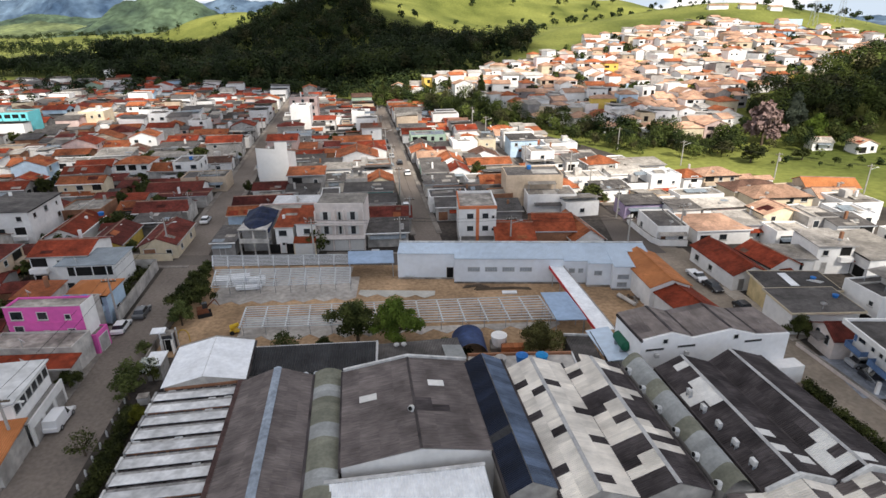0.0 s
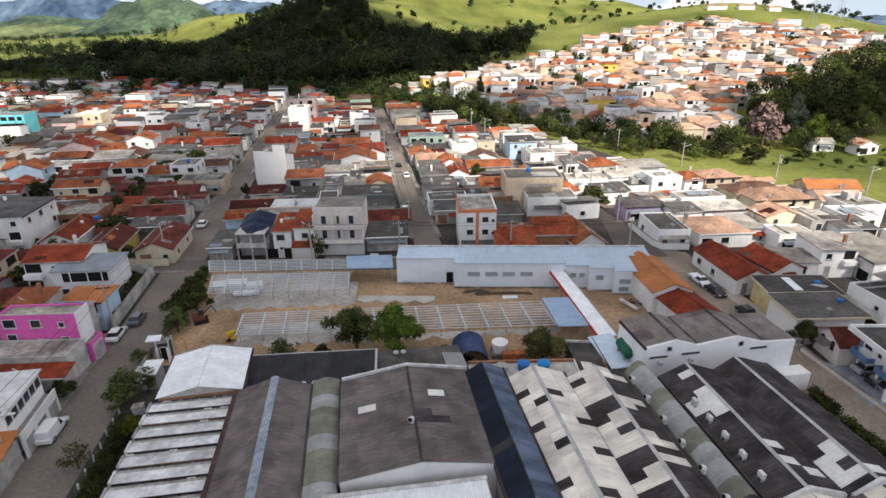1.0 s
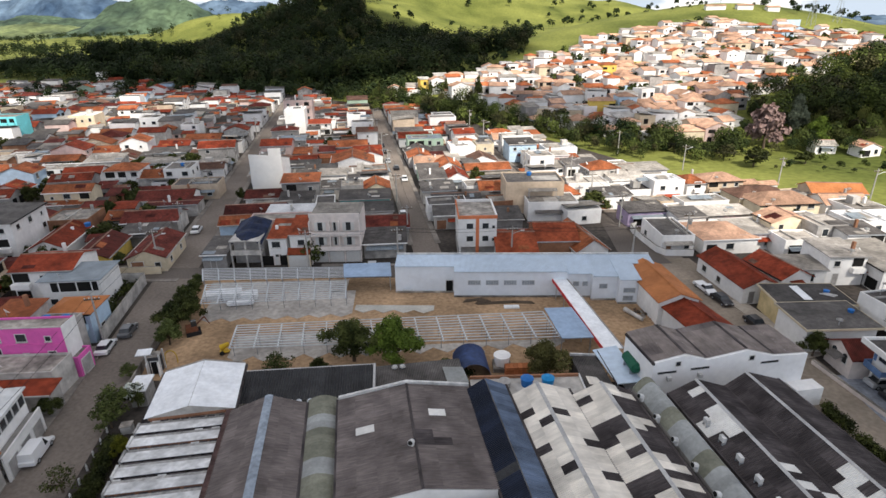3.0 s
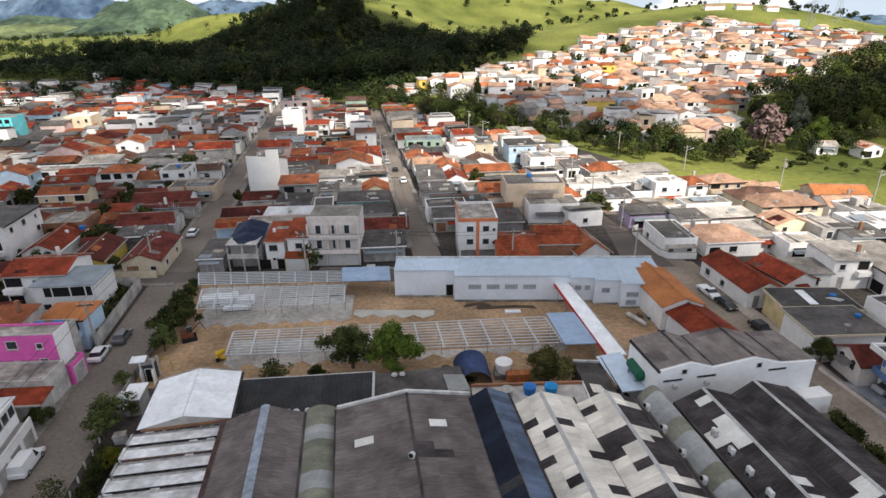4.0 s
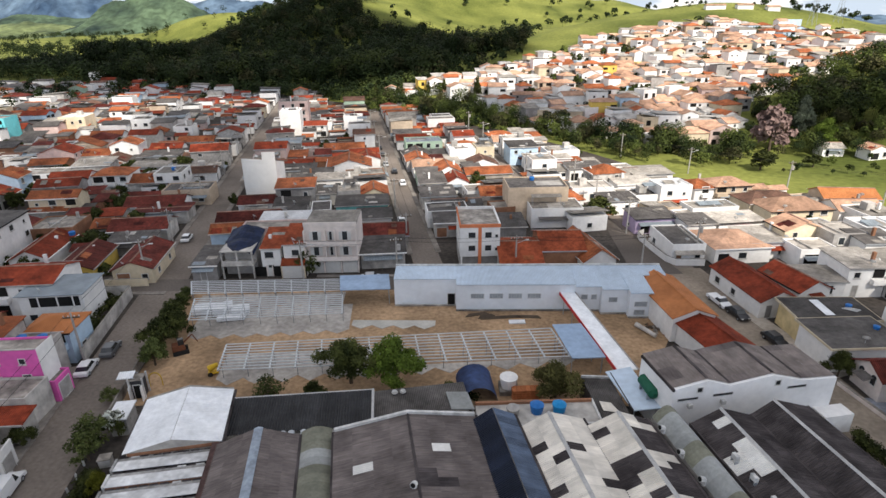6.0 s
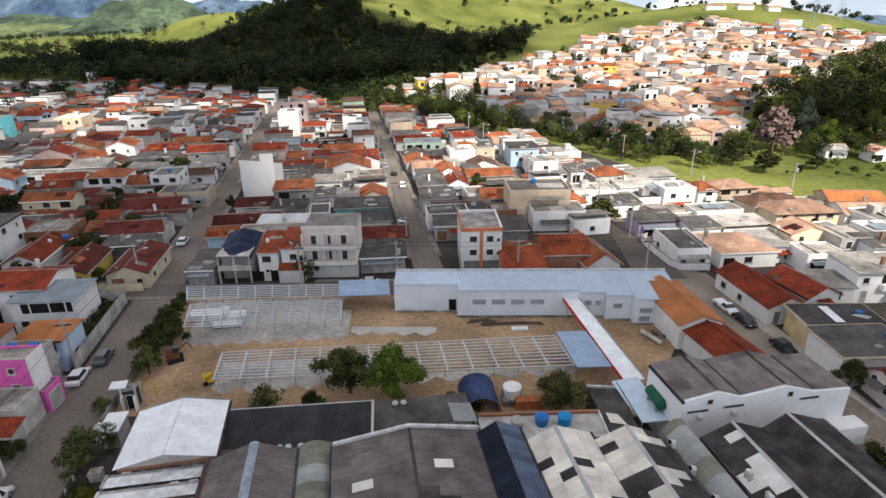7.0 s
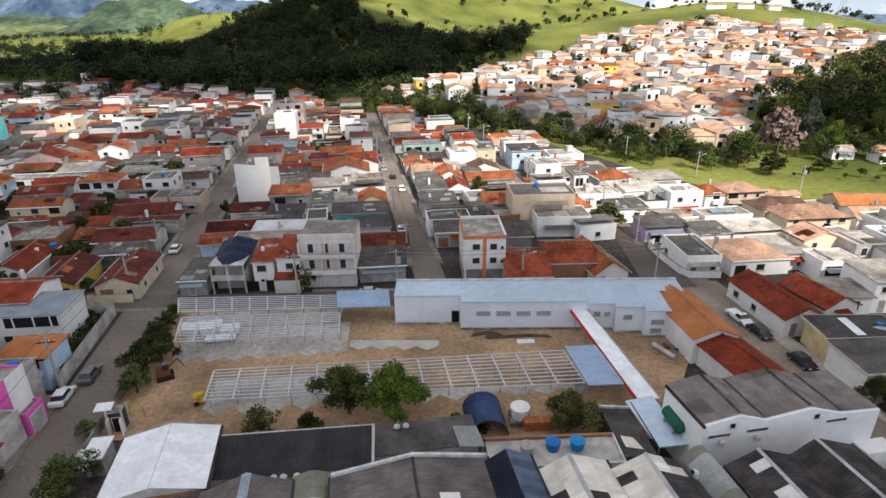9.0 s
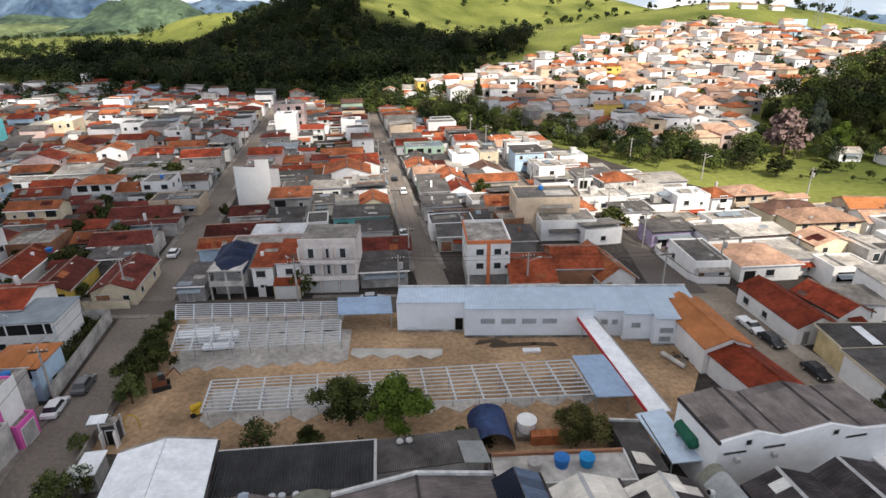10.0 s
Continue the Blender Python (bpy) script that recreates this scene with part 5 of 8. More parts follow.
factory_bay(17.1, 59.4, 10, 19.8, -3.3, 0.0, 3.3, 6.2, 7.6, "pale factory roof patched with large dark sheets", patches(SHEET_PALE, SHEET_DARK, {(16, 1), (12, 1), (12, 0), (11, 0), (10, 1), (11, 1), (8, 0), (5, 0), (5, 1), (4, 1), (4, 0), (3, 1), (1, 0), (0, 1), (0, 0), (1, 1)}), lambda s, j, i: SHEET_PALE if (i + 4) % 5 in (0, 1) and (j == 0 or i % 2 == 0) and i > 4 or i == 4 else SHEET_DARK)
factory_bay(28.3, 60.0, 10, 19.3, -3.4, -0.4, 3.4, 6.2, 7.6, "dark factory roof with a run of white sheets", lambda s, j, i: SHEET_WHITE if 10 <= i <= 13 and j == 0 or (i, j) in ((11, 1), (12, 1), (16, 0)) else SHEET_DARK, lambda s, j, i: SHEET_WHITE if (i, j) in ((3, 0), (5, 0), (2, 1)) else SHEET_DARK, ends=(-19.3,))
factory_bay(35.0, 61.4, 11, 19.7, -3.3, -0.9, 3.4, 6.2, 7.7, "wide dark factory roof with a pale ridge strip", lambda s, j, i: SHEET_WHITE if (i, j) in ((2, 1), (3, 1), (3, 0), (4, 0), (1, 0), (1, 1)) else SHEET_DARK, lambda s, j, i: SHEET_WHITE if (i, j) == (1, 0) else SHEET_DARK, ends=(-19.7,))


def barrel(x, y, rot, L, w, z0, rise, label, bands):
    """A shallow vaulted roof of curved translucent sheets in bands."""
    ob = thing("vaulted_roof", label, "factory roof", pose(x, y, 0, 0, 0, rot))
    part("wall", Geo().box(-w / 2, -L, 0, w / 2, 0, z0), WALLS["dirty"], ob)
    n, k = 8, max(1, round(L / 1.1))
    for i in range(k):
        g = Geo()
        y0, y1 = -L + i * L / k, -L + (i + 1) * L / k + 0.03
        arc = [(-w / 2 + w * a / n, z0 + rise * math.sin(math.pi * a / n)) for a in range(n + 1)]
        lift = 0.015 * (i % 2)
        g.v = [(p, y0, q + lift) for p, q in arc] + [(p, y1, q + lift) for p, q in arc]
        g.f = [(a, a + 1, n + 2 + a, n + 1 + a) for a in range(n)]
        g.m = [0] * n
        part("roof_sheet", g, bands[(i // 2) % len(bands)], ob, smooth=True)
    return ob


barrel(-14.4, 59.0, 10, 23, 3.2, 5.5, 0.5, "shallow vaulted roof of mossy translucent sheets", [SHEET_OLIVE, SHEET_OLIVE, SHEET_CLEAR])
barrel(22.6, 60.6, 10, 20.4, 3.0, 6.2, 1.3, "vaulted translucent roof between two factory bays", [SHEET_OLIVE, SHEET_CLEAR, SHEET_CLEAR])

# saw-tooth roof of white sheets over a brown-edged hall
saw = thing("sawtooth_roof", "white saw-tooth factory roof with dark gaps between the teeth", "factory roof", pose(-29.0, 56.2, 0, 0, 0, 10))
part("wall", Geo().box(-4.6, -23, 0, 4.3, 0, 4.7), WALLS["dirty"], saw)
part("gutter", Geo().box(4.35, -23, 4.3, 5.15, 0, 5.6), mat("rusty_brown_gutter", (0.085, 0.05, 0.045), 0.8, 0.4, 0.6, 3), saw)
saw_rng = random.Random(31)
SHEET_APRON = mat("grey_gutter_sheet", (0.36, 0.35, 0.335), 0.7, 0.4, 0.5, 2, rand=0.2)
for i in range(11):
    y0 = -23 + i * 2.1
    g = Geo().slab([(-4.6, y0, 5.22), (4.3, y0, 5.22), (4.3, y0 + 1.45, 5.046), (-4.6, y0 + 1.45, 5.046)], 0.08)
    part("roof_tooth", g, SHEET_WORN, saw)
    part("apron_sheet", Geo().slab([(-4.6, y0 + 1.46, 5.0), (4.3, y0 + 1.46, 5.0), (4.3, y0 + 1.93, 4.97), (-4.6, y0 + 1.93, 4.97)], 0.05), SHEET_APRON, saw)
    for k in range(9):
        p = -4.5 + k * 0.98 + saw_rng.uniform(-0.2, 0.2)
        part("edge_lip", Geo().slab([(p, y0 + 1.9, 5.0), (p + 0.8, y0 + 1.9, 5.0), (p + 0.8, y0 + 1.98 + saw_rng.uniform(0, 0.08), 5.05), (p, y0 + 1.98 + saw_rng.uniform(0, 0.08), 5.05)], 0.03), CAP if saw_rng.random() < 0.1 else SHEET_DARK, saw)
    part("end_board", Geo().box(-4.85, y0 + 0.1, 4.75, -4.62, y0 + 1.7, 5.25), CAP if i % 2 else SHEET_APRON, saw)
    # near-black tooth faces carry the shadow of the gaps in their colour
    part("tooth_face", Geo().box(-4.5, y0 + 0.06, 4.7, 4.2, y0 + 0.12, 5.1), DARK if i % 3 else WALLS["brick"], saw)

# white tent-like shed, dark ribbed roof, tank terrace
shed = thing("white_shed", "white sheet-metal gabled shed beside the street trees", "shed", pose(-30.4, 65.0, 0, 0, 0, 12))
prof = [(-4.5, 0), (4.5, 0), (4.5, 5.4), (0, 6.4), (-4.5, 5.4)]
part("wall", Geo().hexa([(p, -8.6, q) for p, q in prof][::-1], [(p, 0, q) for p, q in prof][::-1]), WALLS["dirty"], shed)
for s in (-1, 1):
    slope_sheets(shed, (0, -8.8, 6.45), (s * 4.7, -8.8, 5.4), (0, 1, 0), 9.0, 1, lambda a, j, i: SHEET_SNOW, 1.5)
for s_ in (-1, 1):
    part("eaves_gutter", Geo().box(min(s_ * 4.6, s_ * 5.0), -8.8, 5.1, max(s_ * 4.6, s_ * 5.0), 0.2, 5.36), SHEET_DARK, shed)
part("back_coping", Geo().hexa([(-4.7, 0.15, 5.2), (0, 0.15, 6.2), (0, 0.4, 6.2), (-4.7, 0.4, 5.2)], [(-4.7, 0.15, 5.55), (0, 0.15, 6.6), (0, 0.4, 6.6), (-4.7, 0.4, 5.55)]), CONCRETE, shed)
part("back_coping", Geo().hexa([(0, 0.15, 6.2), (4.7, 0.15, 5.2), (4.7, 0.4, 5.2), (0, 0.4, 6.2)], [(0, 0.15, 6.6), (4.7, 0.15, 5.55), (4.7, 0.4, 5.55), (0, 0.4, 6.6)]), CONCRETE, shed)
part("gable_trim", Geo().box(-4.4, -8.65, 4.9, 4.4, -8.61, 5.3), WALLS["brick"], shed)

dark = thing("dark_shed", "long low shed with a dark ribbed tile roof", "shed", pose(-9.6, 66.1, 0, 0, 0, 6))
part("wall", Geo().hexa([(-15.6, -5.0, 0), (0, -5.0, 0), (0, 0, 0), (-15.6, 0, 0)], [(-15.6, -5.0, 4.3), (0, -5.0, 4.3), (0, 0, 5.0), (-15.6, 0, 5.0)]), WALLS["dirty"], dark)
slope_sheets(dark, (-15.8, 0.2, 5.12), (-15.8, -5.2, 4.4), (1, 0, 0), 16, 1, lambda a, j, i: SHEET_INK, 1.2, waves=4, amp=0.13)
part("edge_rail", Geo().box(-15.8, 0.2, 4.9, 0.2, 0.4, 5.25), RIDGE, dark)
for px in (-16.05, 0.05):
    part("verge", Geo().hexa([(px, -5.3, 4.2), (px + 0.28, -5.3, 4.2), (px + 0.28, 0.3, 4.9), (px, 0.3, 4.9)], [(px, -5.3, 4.62), (px + 0.28, -5.3, 4.62), (px + 0.28, 0.3, 5.36), (px, 0.3, 5.36)]), RIDGE, dark)
part("eaves_slab", Geo().box(-9.8, -6.3, 3.6, -6.4, -5.3, 4.25), CONCRETE, dark)
for px in (-9.3, -8.4, -7.1):
    t = thing("roof_ventilator", "small dark round roof ventilator with pale rim", "ventilator", pose(px * 0.9945 - 9.6 + 5.8 * 0.1045, 66.1 + px * 0.1045 - 5.8 * 0.9945, 4.25))
    part("pipe", Geo().tube((0, 0, 0), (0, 0, 0.5), 0.16, n=10), STEEL, t)
    part("hood", Geo().tube((0, 0, 0.5), (0, 0, 0.66), 0.4, 0.3, n=12), STEEL, t)

low_dark = thing("low_shed", "low dark flat-roofed shed behind the gabled roof", "shed", pose(-9.4, 63.6, 0, 0, 0, 10))
part("wall", Geo().box(0, 0, 0, 11.4, 4.2, 3.4), WALLS["grey"], low_dark)
part("roof", Geo().slab([(-0.2, -0.2, 3.55), (11.6, -0.2, 3.55), (11.6, 4.4, 3.75), (-0.2, 4.4, 3.75)], 0.12), FIBRE, low_dark)
for px in (3.0, 4.0):
    t = thing("roof_ventilator", "small white round roof ventilator", "ventilator", pose(-9.4 + px * 0.985 - 0.6, 63.6 + px * 0.174 + 3.4, 3.65))
    part("pipe", Geo().tube((0, 0, 0), (0, 0, 0.3), 0.14, n=10), STEEL, t)
    part("hood", Geo().tube((0, 0, 0.3), (0, 0, 0.5), 0.4, 0.3, n=12), CAP, t)

lean_sheet = thing("lean_to_roof", "small pale grey sheet roof beside the tarpaulin shelter", "roof", pose(0, 0, 0))
part("roof", Geo().slab([(-0.2, 64.7, 3.75), (2.5, 64.7, 3.75), (1.7, 67.6, 4.0), (-0.9, 67.6, 4.0)], 0.1), SHEET_CLEAR, lean_sheet)
for px, py in ((0.0, 65.0), (2.3, 65.0), (1.6, 67.4), (-0.7, 67.4)):
    part("post", Geo().tube((px, py, 0), (px, py, 3.75), 0.06, n=6), STEEL, lean_sheet)

terrace = thing("flat_terrace", "white flat roof terrace carrying water tanks", "flat roof", pose(9.7, 64.9, 0, 0, 0, 3))
part("slab", Geo().box(-7.0, -2.4, 0, 6.9, 1.6, 3.1), WALLS["dirty"], terrace)
part("parapet", Geo().box(-7.0, 1.6, 0, 6.9, 1.9, 3.45), WALLS["brick"], terrace)
part("parapet", Geo().box(-7.0, -2.65, 0, 6.9, -2.4, 3.5), CAP, terrace)
part("parapet", Geo().box(6.9, -2.65, 0, 7.1, 1.9, 3.4), CAP, terrace)


def water_tank(x, y, z, r=0.75, h=1.25, m=None, label="blue plastic water tank with a domed lid"):
    ob = thing("water_tank", label, "water tank", pose(x, y, z), group="water tanks")
    g = Geo()
    prof = [(r * 0.82, 0), (r * 0.92, h * 0.35), (r, h * 0.7), (r * 1.04, h * 0.72), (r * 1.04, h * 0.8), (r * 0.99, h * 0.82)]
    n = 14
    for q, zz in prof:
        g.v += [(q * math.cos(2 * math.pi * a / n), q * math.sin(2 * math.pi * a / n), zz) for a in range(n)]
    for k in range(len(prof) - 1):
        g.f += [(k * n + a, k * n + (a + 1) % n, (k + 1) * n + (a + 1) % n, (k + 1) * n + a) for a in range(n)]
    g.f.append(tuple((len(prof) - 1) * n + a for a in range(n)))
    g.m = [0] * len(g.f)
    part("body", g, m or BLUE_TANK, ob, smooth=False)
    part("lid", Geo().tube((0, 0, h * 0.82), (0, 0, h), r * 0.95, r * 0.35, n=14), m or BLUE_TANK, ob)
    return ob


water_tank(9.7, 65.0, 3.1, 0.8, 1.35)
water_tank(12.3, 65.1, 3.1, 0.8, 1.35, mat("bright_blue_plastic", (0.02, 0.25, 0.55), 0.45, 0.15), "bright blue plastic water tank on a terrace")
water_tank(6.9, 64.6, 3.1, 0.75, 1.2, WALLS["grey"], "pale grey water tank on a terrace")

# ---- white hall with a three-gabled front ----
def patch_sheet(p00, p10, p11, p01, waves=5, amp=0.07):
    """A corrugated sheet over any four corners, waves across its first side."""
    g, n = Geo(), waves * 2
    a, b, c, d = (Vector(p) for p in (p00, p10, p11, p01))
    lift = Vector((0, 0, amp))
    g.v = [tuple(a.lerp(b, i / n) + lift * (i % 2)) for i in range(n + 1)] + [tuple(d.lerp(c, i / n) + lift * (i % 2)) for i in range(n + 1)]
    g.f = [(i, i + 1, n + 2 + i, n + 1 + i) for i in range(n)]
    g.m = [0] * n
    return g


hall = thing("white_hall", "white hall with a low zigzag grey roof and slit windows", "hall", pose(24.3, 63.2, 0, 0, 0, 10.5))
PEAKS = [(0.0, 7.5), (4.1, 8.2), (7.0, 7.2), (12.3, 7.9), (16.2, 6.7), (20.8, 6.5)]
prof = [(20.8, 0), (0, 0)] + PEAKS
DEEP = 7.1
g = Geo()
n = len(prof)
front, back = [(p, 0, q) for p, q in prof], [(p, DEEP, q - (0.15 if q else 0)) for p, q in prof]
g.add(front + back, [tuple(range(n)), tuple(range(2 * n - 1, n - 1, -1))] + [(i, n + i, n + (i + 1) % n, (i + 1) % n) for i in range(n)])
part("wall", g, mat("fresh_white_paint", (0.86, 0.85, 0.84), 0.8, 0.08, 0.3, 1.4), hall)
hall_rng = random.Random(8)
for (p0, z0), (p1, z1) in zip(PEAKS, PEAKS[1:]):
    for i in range(6):
        y0, y1 = 0.3 + i * (DEEP - 0.2) / 6, 0.3 + (i + 1) * (DEEP - 0.2) / 6 + 0.04
        for j in range(2):
            s0, s1 = j / 2, (j + 1) / 2 + (0.01 if j == 0 else 0)
            a, b = (p0 + (p1 - p0) * s0, z0 + (z1 - z0) * s0 + 0.06), (p0 + (p1 - p0) * s1, z0 + (z1 - z0) * s1 + 0.06)
            lap = 0.02 * ((i + j) % 2)
            part("roof_sheet", patch_sheet((a[0], y0, a[1] + lap), (a[0], y1, a[1] + lap), (b[0], y1, b[1] + lap), (b[0], y0, b[1] + lap)), SHEET_GREY if hall_rng.random() < 0.15 else SHEET_TAUPE, hall)
# dark gutter strips on ridges and valleys also paint the pleats' shading lines
for (p0, z0) in PEAKS[1:5]:
    part("gutter", Geo().box(p0 - 0.16, 0.4, z0 - 0.1, p0 + 0.16, DEEP, z0 + 0.17), SHEET_DARK, hall)
part("verge", Geo().hexa([(-0.14, -0.1, 7.3), (0.1, -0.1, 7.3), (0.1, DEEP, 7.2), (-0.14, DEEP, 7.2)], [(-0.14, -0.1, 7.62), (0.1, -0.1, 7.62), (0.1, DEEP, 7.5), (-0.14, DEEP, 7.5)]), SHEET_DARK, hall)
for px, pz in ((3.2, 7.4), (13.0, 7.1)):
    part("vent", window_mesh(0.6, 0.6), None, hall, m=pose(px, 0, pz - 0.6))
for px, pz in ((1.9, 5.9), (6.2, 6.0), (15.6, 5.8)):
    part("slit_window", inset_mesh("slit_window", 2.4, 0.28, 0.05, 0.05, CAP, GLASS), None, hall, m=pose(px, 0, pz))
for px in (1.9, 6.0):
    part("air_conditioner", Geo().box(px, -0.45, 5.0, px + 0.5, 0.0, 5.5), CAP, hall)
part("annexe", Geo().box(18.6, -2.0, 0, 22.4, -0.02, 2.6), WALLS["white"], hall)
part("side_wall", Geo().box(20.85, 0.0, 0, 22.3, 3.4, 1.3), WALLS["dirty"], hall)

link = thing("link_roof", "pale blue lean-to roof between hall and walkway", "roof", pose(0, 0, 0))
part("roof", Geo().slab([(20.9, 64.9, 3.4), (24.0, 64.9, 3.8), (22.9, 73.1, 3.8), (19.6, 72.6, 3.4)], 0.14), PANEL_B, link)
part("fascia", Geo().hexa([(20.1, 72.3, 3.2), (20.2, 72.3, 3.2), (20.9, 64.9, 3.2), (20.8, 64.9, 3.2)][::-1], [(20.1, 72.3, 3.5), (20.2, 72.3, 3.5), (20.9, 64.9, 3.5), (20.8, 64.9, 3.5)][::-1]), SHEET_DARK, link)
for px, py in ((21.1, 65.2), (20.75, 68.8), (20.4, 72.0)):
    part("post", Geo().tube((px, py, 0), (px, py, 3.3), 0.08, n=6), STEEL, link)
yard_roof = thing("flat_roof", "dark grey weathered low roof beside the lean-to", "flat roof", pose(0, 0, 0))
part("slab", Geo().hexa([(17.2, 64.0, 0), (20.6, 64.4, 0), (20.0, 71.6, 0), (16.4, 71.8, 0)], [(17.2, 64.0, 2.9), (20.6, 64.4, 2.9), (20.0, 71.6, 3.0), (16.4, 71.8, 3.0)]), FIBRE, yard_roof)
part("edge", Geo().hexa([(16.4, 71.8, 2.9), (20.0, 71.6, 2.9), (20.0, 71.85, 2.9), (16.4, 72.05, 2.9)], [(16.4, 71.8, 3.3), (20.0, 71.6, 3.3), (20.0, 71.85, 3.3), (16.4, 72.05, 3.3)]), CAP, yard_roof)
part("pale_sheet", Geo().slab([(17.6, 65.4, 3.02), (19.4, 65.0, 3.02), (18.8, 66.8, 3.03), (17.5, 67.1, 3.03)], 0.06), SHEET_PALE, yard_roof)
gt = thing("green_tank", "dark green cylindrical tank lying on a lean-to roof", "tank", pose(23.3, 67.6, 4.8, 0, 0, 6))
gtm = mat("green_paint", (0.02, 0.12, 0.07), 0.5, 0.2)
part("body", Geo().tube((0, -1.5, 0), (0, 1.5, 0), 0.72, n=16), gtm, gt)
part("end_cap", Geo().tube((0, -1.5, 0), (0, -1.85, 0), 0.72, 0.3, n=16), gtm, gt)
part("saddle", Geo().box(-0.6, -1.1, -1.05, 0.6, -0.9, -0.5), STEEL, gt)
part("saddle", Geo().box(-0.6, 0.9, -1.05, 0.6, 1.1, -0.5), STEEL, gt)


def vent_cowl(x, y, z, rot):
    ob = thing("vent_cowl", "white bent vent cowl with dark mouth on a roof", "vent", pose(x, y, z, 0, 0, rot), group="vent cowls")
    part("pipe", Geo().tube((0, 0, 0), (0, 0, 0.7), 0.2, n=8), CAP, ob)
    part("elbow", Geo().tube((0, 0, 0.6), (0.45, 0, 0.75), 0.28, 0.3, n=8), CAP, ob)
    part("mouth", Geo().tube((0.44, 0, 0.75), (0.5, 0, 0.76), 0.24, n=8), DARK, ob)


def roof_unit(x, y, z, rot):
    ob = thing("roof_air_unit", "small white air-conditioning unit on a dark roof", "air conditioner", pose(x, y, z, 0, 0, rot), group="roof air units")
    part("case", Geo().box(-0.35, -0.18, 0.1, 0.35, 0.18, 0.65), CAP, ob)
    part("fan_grille", Geo().tube((0.05, -0.2, 0.38), (0.05, -0.17, 0.38), 0.2, n=10), DARK, ob)
    for px in (-0.28, 0.28):
        part("foot", Geo().box(px - 0.04, -0.2, -0.25, px + 0.04, 0.2, 0.1), STEEL, ob)


for k in range(6):
    yy = 57.5 - k * 3.4
    vent_cowl(21.2 + 0.178 * (60 - yy) - 0.4, yy, 6.5, 190)
for k in range(5):
    yy = 53.5 - k * 2.6
    roof_unit(24.3 + 0.178 * (60 - yy) + 1.1, yy, 6.75, 100)
vent_cowl(-3.4, 49.3, 7.4, 250)

front = thing("front_shed", "white low roof of a shed below the gable wall", "shed", pose(0.6, 43.3, 0.35, 0, 0, 10))
part("wall", Geo().box(-11.6, -9, -0.4, 3.2, 0, 4.9), WALLS["dirty"], front)
slope_sheets(front, (-11.6, 0, 5.4), (-11.6, -9, 4.95), (1, 0, 0), 14.8, 2, lambda a, j, i: SHEET_SNOW, 1.5)
part("flashing", Geo().box(-11.7, -0.35, 5.3, 3.3, 0.05, 5.62), CAP, front)
right = thing("front_shed", "weathered shed roof of patched pale sheets behind a parapet", "shed", pose(24.6, 40.0, 0, 0, 0, 8))
part("wall", Geo().box(0, -8, 0, 17.5, 0, 5.9), WALLS["dirty"], right)
zig = [(0, 6.4), (3.4, 6.1), (6.8, 7.4), (10.2, 6.1), (13.4, 7.4), (17.5, 6.1)]
for (p0, z0), (p1, z1) in zip(zig, zig[1:]):
    a, b = (p0, -8, z0), (p1, -8, z1)
    low, high = (a, b) if z0 < z1 else (b, a)
    slope_sheets(right, high, low, (0, 1, 0), 7.9, 2, mostly(SHEET_PALE, SHEET_GREY, 0.35, int(p0)))

# ---- school beside the building site ----
SCHOOL_WALL = mat("school_white_paint", (0.74, 0.78, 0.82), 0.8, 0.08, 0.2, 1.2)
school = thing("school_building", "long white single-storey school under a pale blue metal roof", "school building", pose(0, 0, 0))
for x0, x1, y0, ze, seed in ((-9.9, 0.6, 96.9, 5.2, 1), (0.6, 20.3, 95.1, 5.0, 2), (20.3, 24.5, 95.0, 4.65, 3), (24.5, 28.7, 94.0, 4.6, 4), (28.7, 32.3, 92.6, 4.6, 5), (32.3, 36.2, 98.4, 5.1, 6)):
    w = Geo().hexa([(x0, y0, 0), (x1, y0, 0), (x1, 101.5, 0), (x0, 101.5, 0)], [(x0, y0, ze - 0.15), (x1, y0, ze - 0.15), (x1, 101.5, 5.28), (x0, 101.5, 5.28)])
    part("wall", w, SCHOOL_WALL, school)
    part("roof", Geo().slab([(x0, y0 - 0.3, ze), (x1, y0 - 0.3, ze), (x1, 101.5, 5.4), (x0, 101.5, 5.4)], 0.1), METAL_B, school)
    part("plinth", Geo().box(x0, y0 - 0.35, 0, x1, y0, 0.25), CONCRETE, school)
part("back_parapet", Geo().box(-10, 101.52, 0, 36.2, 101.8, 5.66), CAP, school)
SCHOOL_GLASS = mat("pale_school_glass", (0.34, 0.37, 0.39), 0.2, 0.2, 0.5, 2, bump=0)
GRID = mat("window_grille_paint", (0.55, 0.57, 0.58), 0.5, 0.1)
for k in range(4):
    x = 3.1 + k * 3.15
    wv = part("window", inset_mesh("window", 2.1, 0.8, 0.08, 0.045, GRID, SCHOOL_GLASS), None, school, m=pose(x + 1.05, 95.1, 2.35))
    for j in range(1, 5):
        part("bar", Geo().box(-1.05 + j * 0.42 - 0.02, -0.05, 0, -1.05 + j * 0.42 + 0.02, -0.02, 0.8), GRID, wv)
for x, w, y, z in ((21.9, 1.2, 95.0, 2.2), (23.5, 1.0, 95.0, 2.2), (26.4, 1.6, 94.0, 2.2), (30.5, 2.4, 92.6, 2.1), (30.4, 2.0, 92.6, 0.6)):
    part("window", inset_mesh("window", w * 0.8, 0.8, 0.08, 0.045, GRID, SCHOOL_GLASS), None, school, m=pose(x, y, z))
part("door", inset_mesh("door", 1.2, 2.2, 0.1, 0.05, FRAME, DARK), None, school, m=pose(-0.2, 96.9, 0.1))
part("bench", Geo().box(-8.6, 96.2, 0.6, -6.8, 96.7, 0.7), GRID, school)


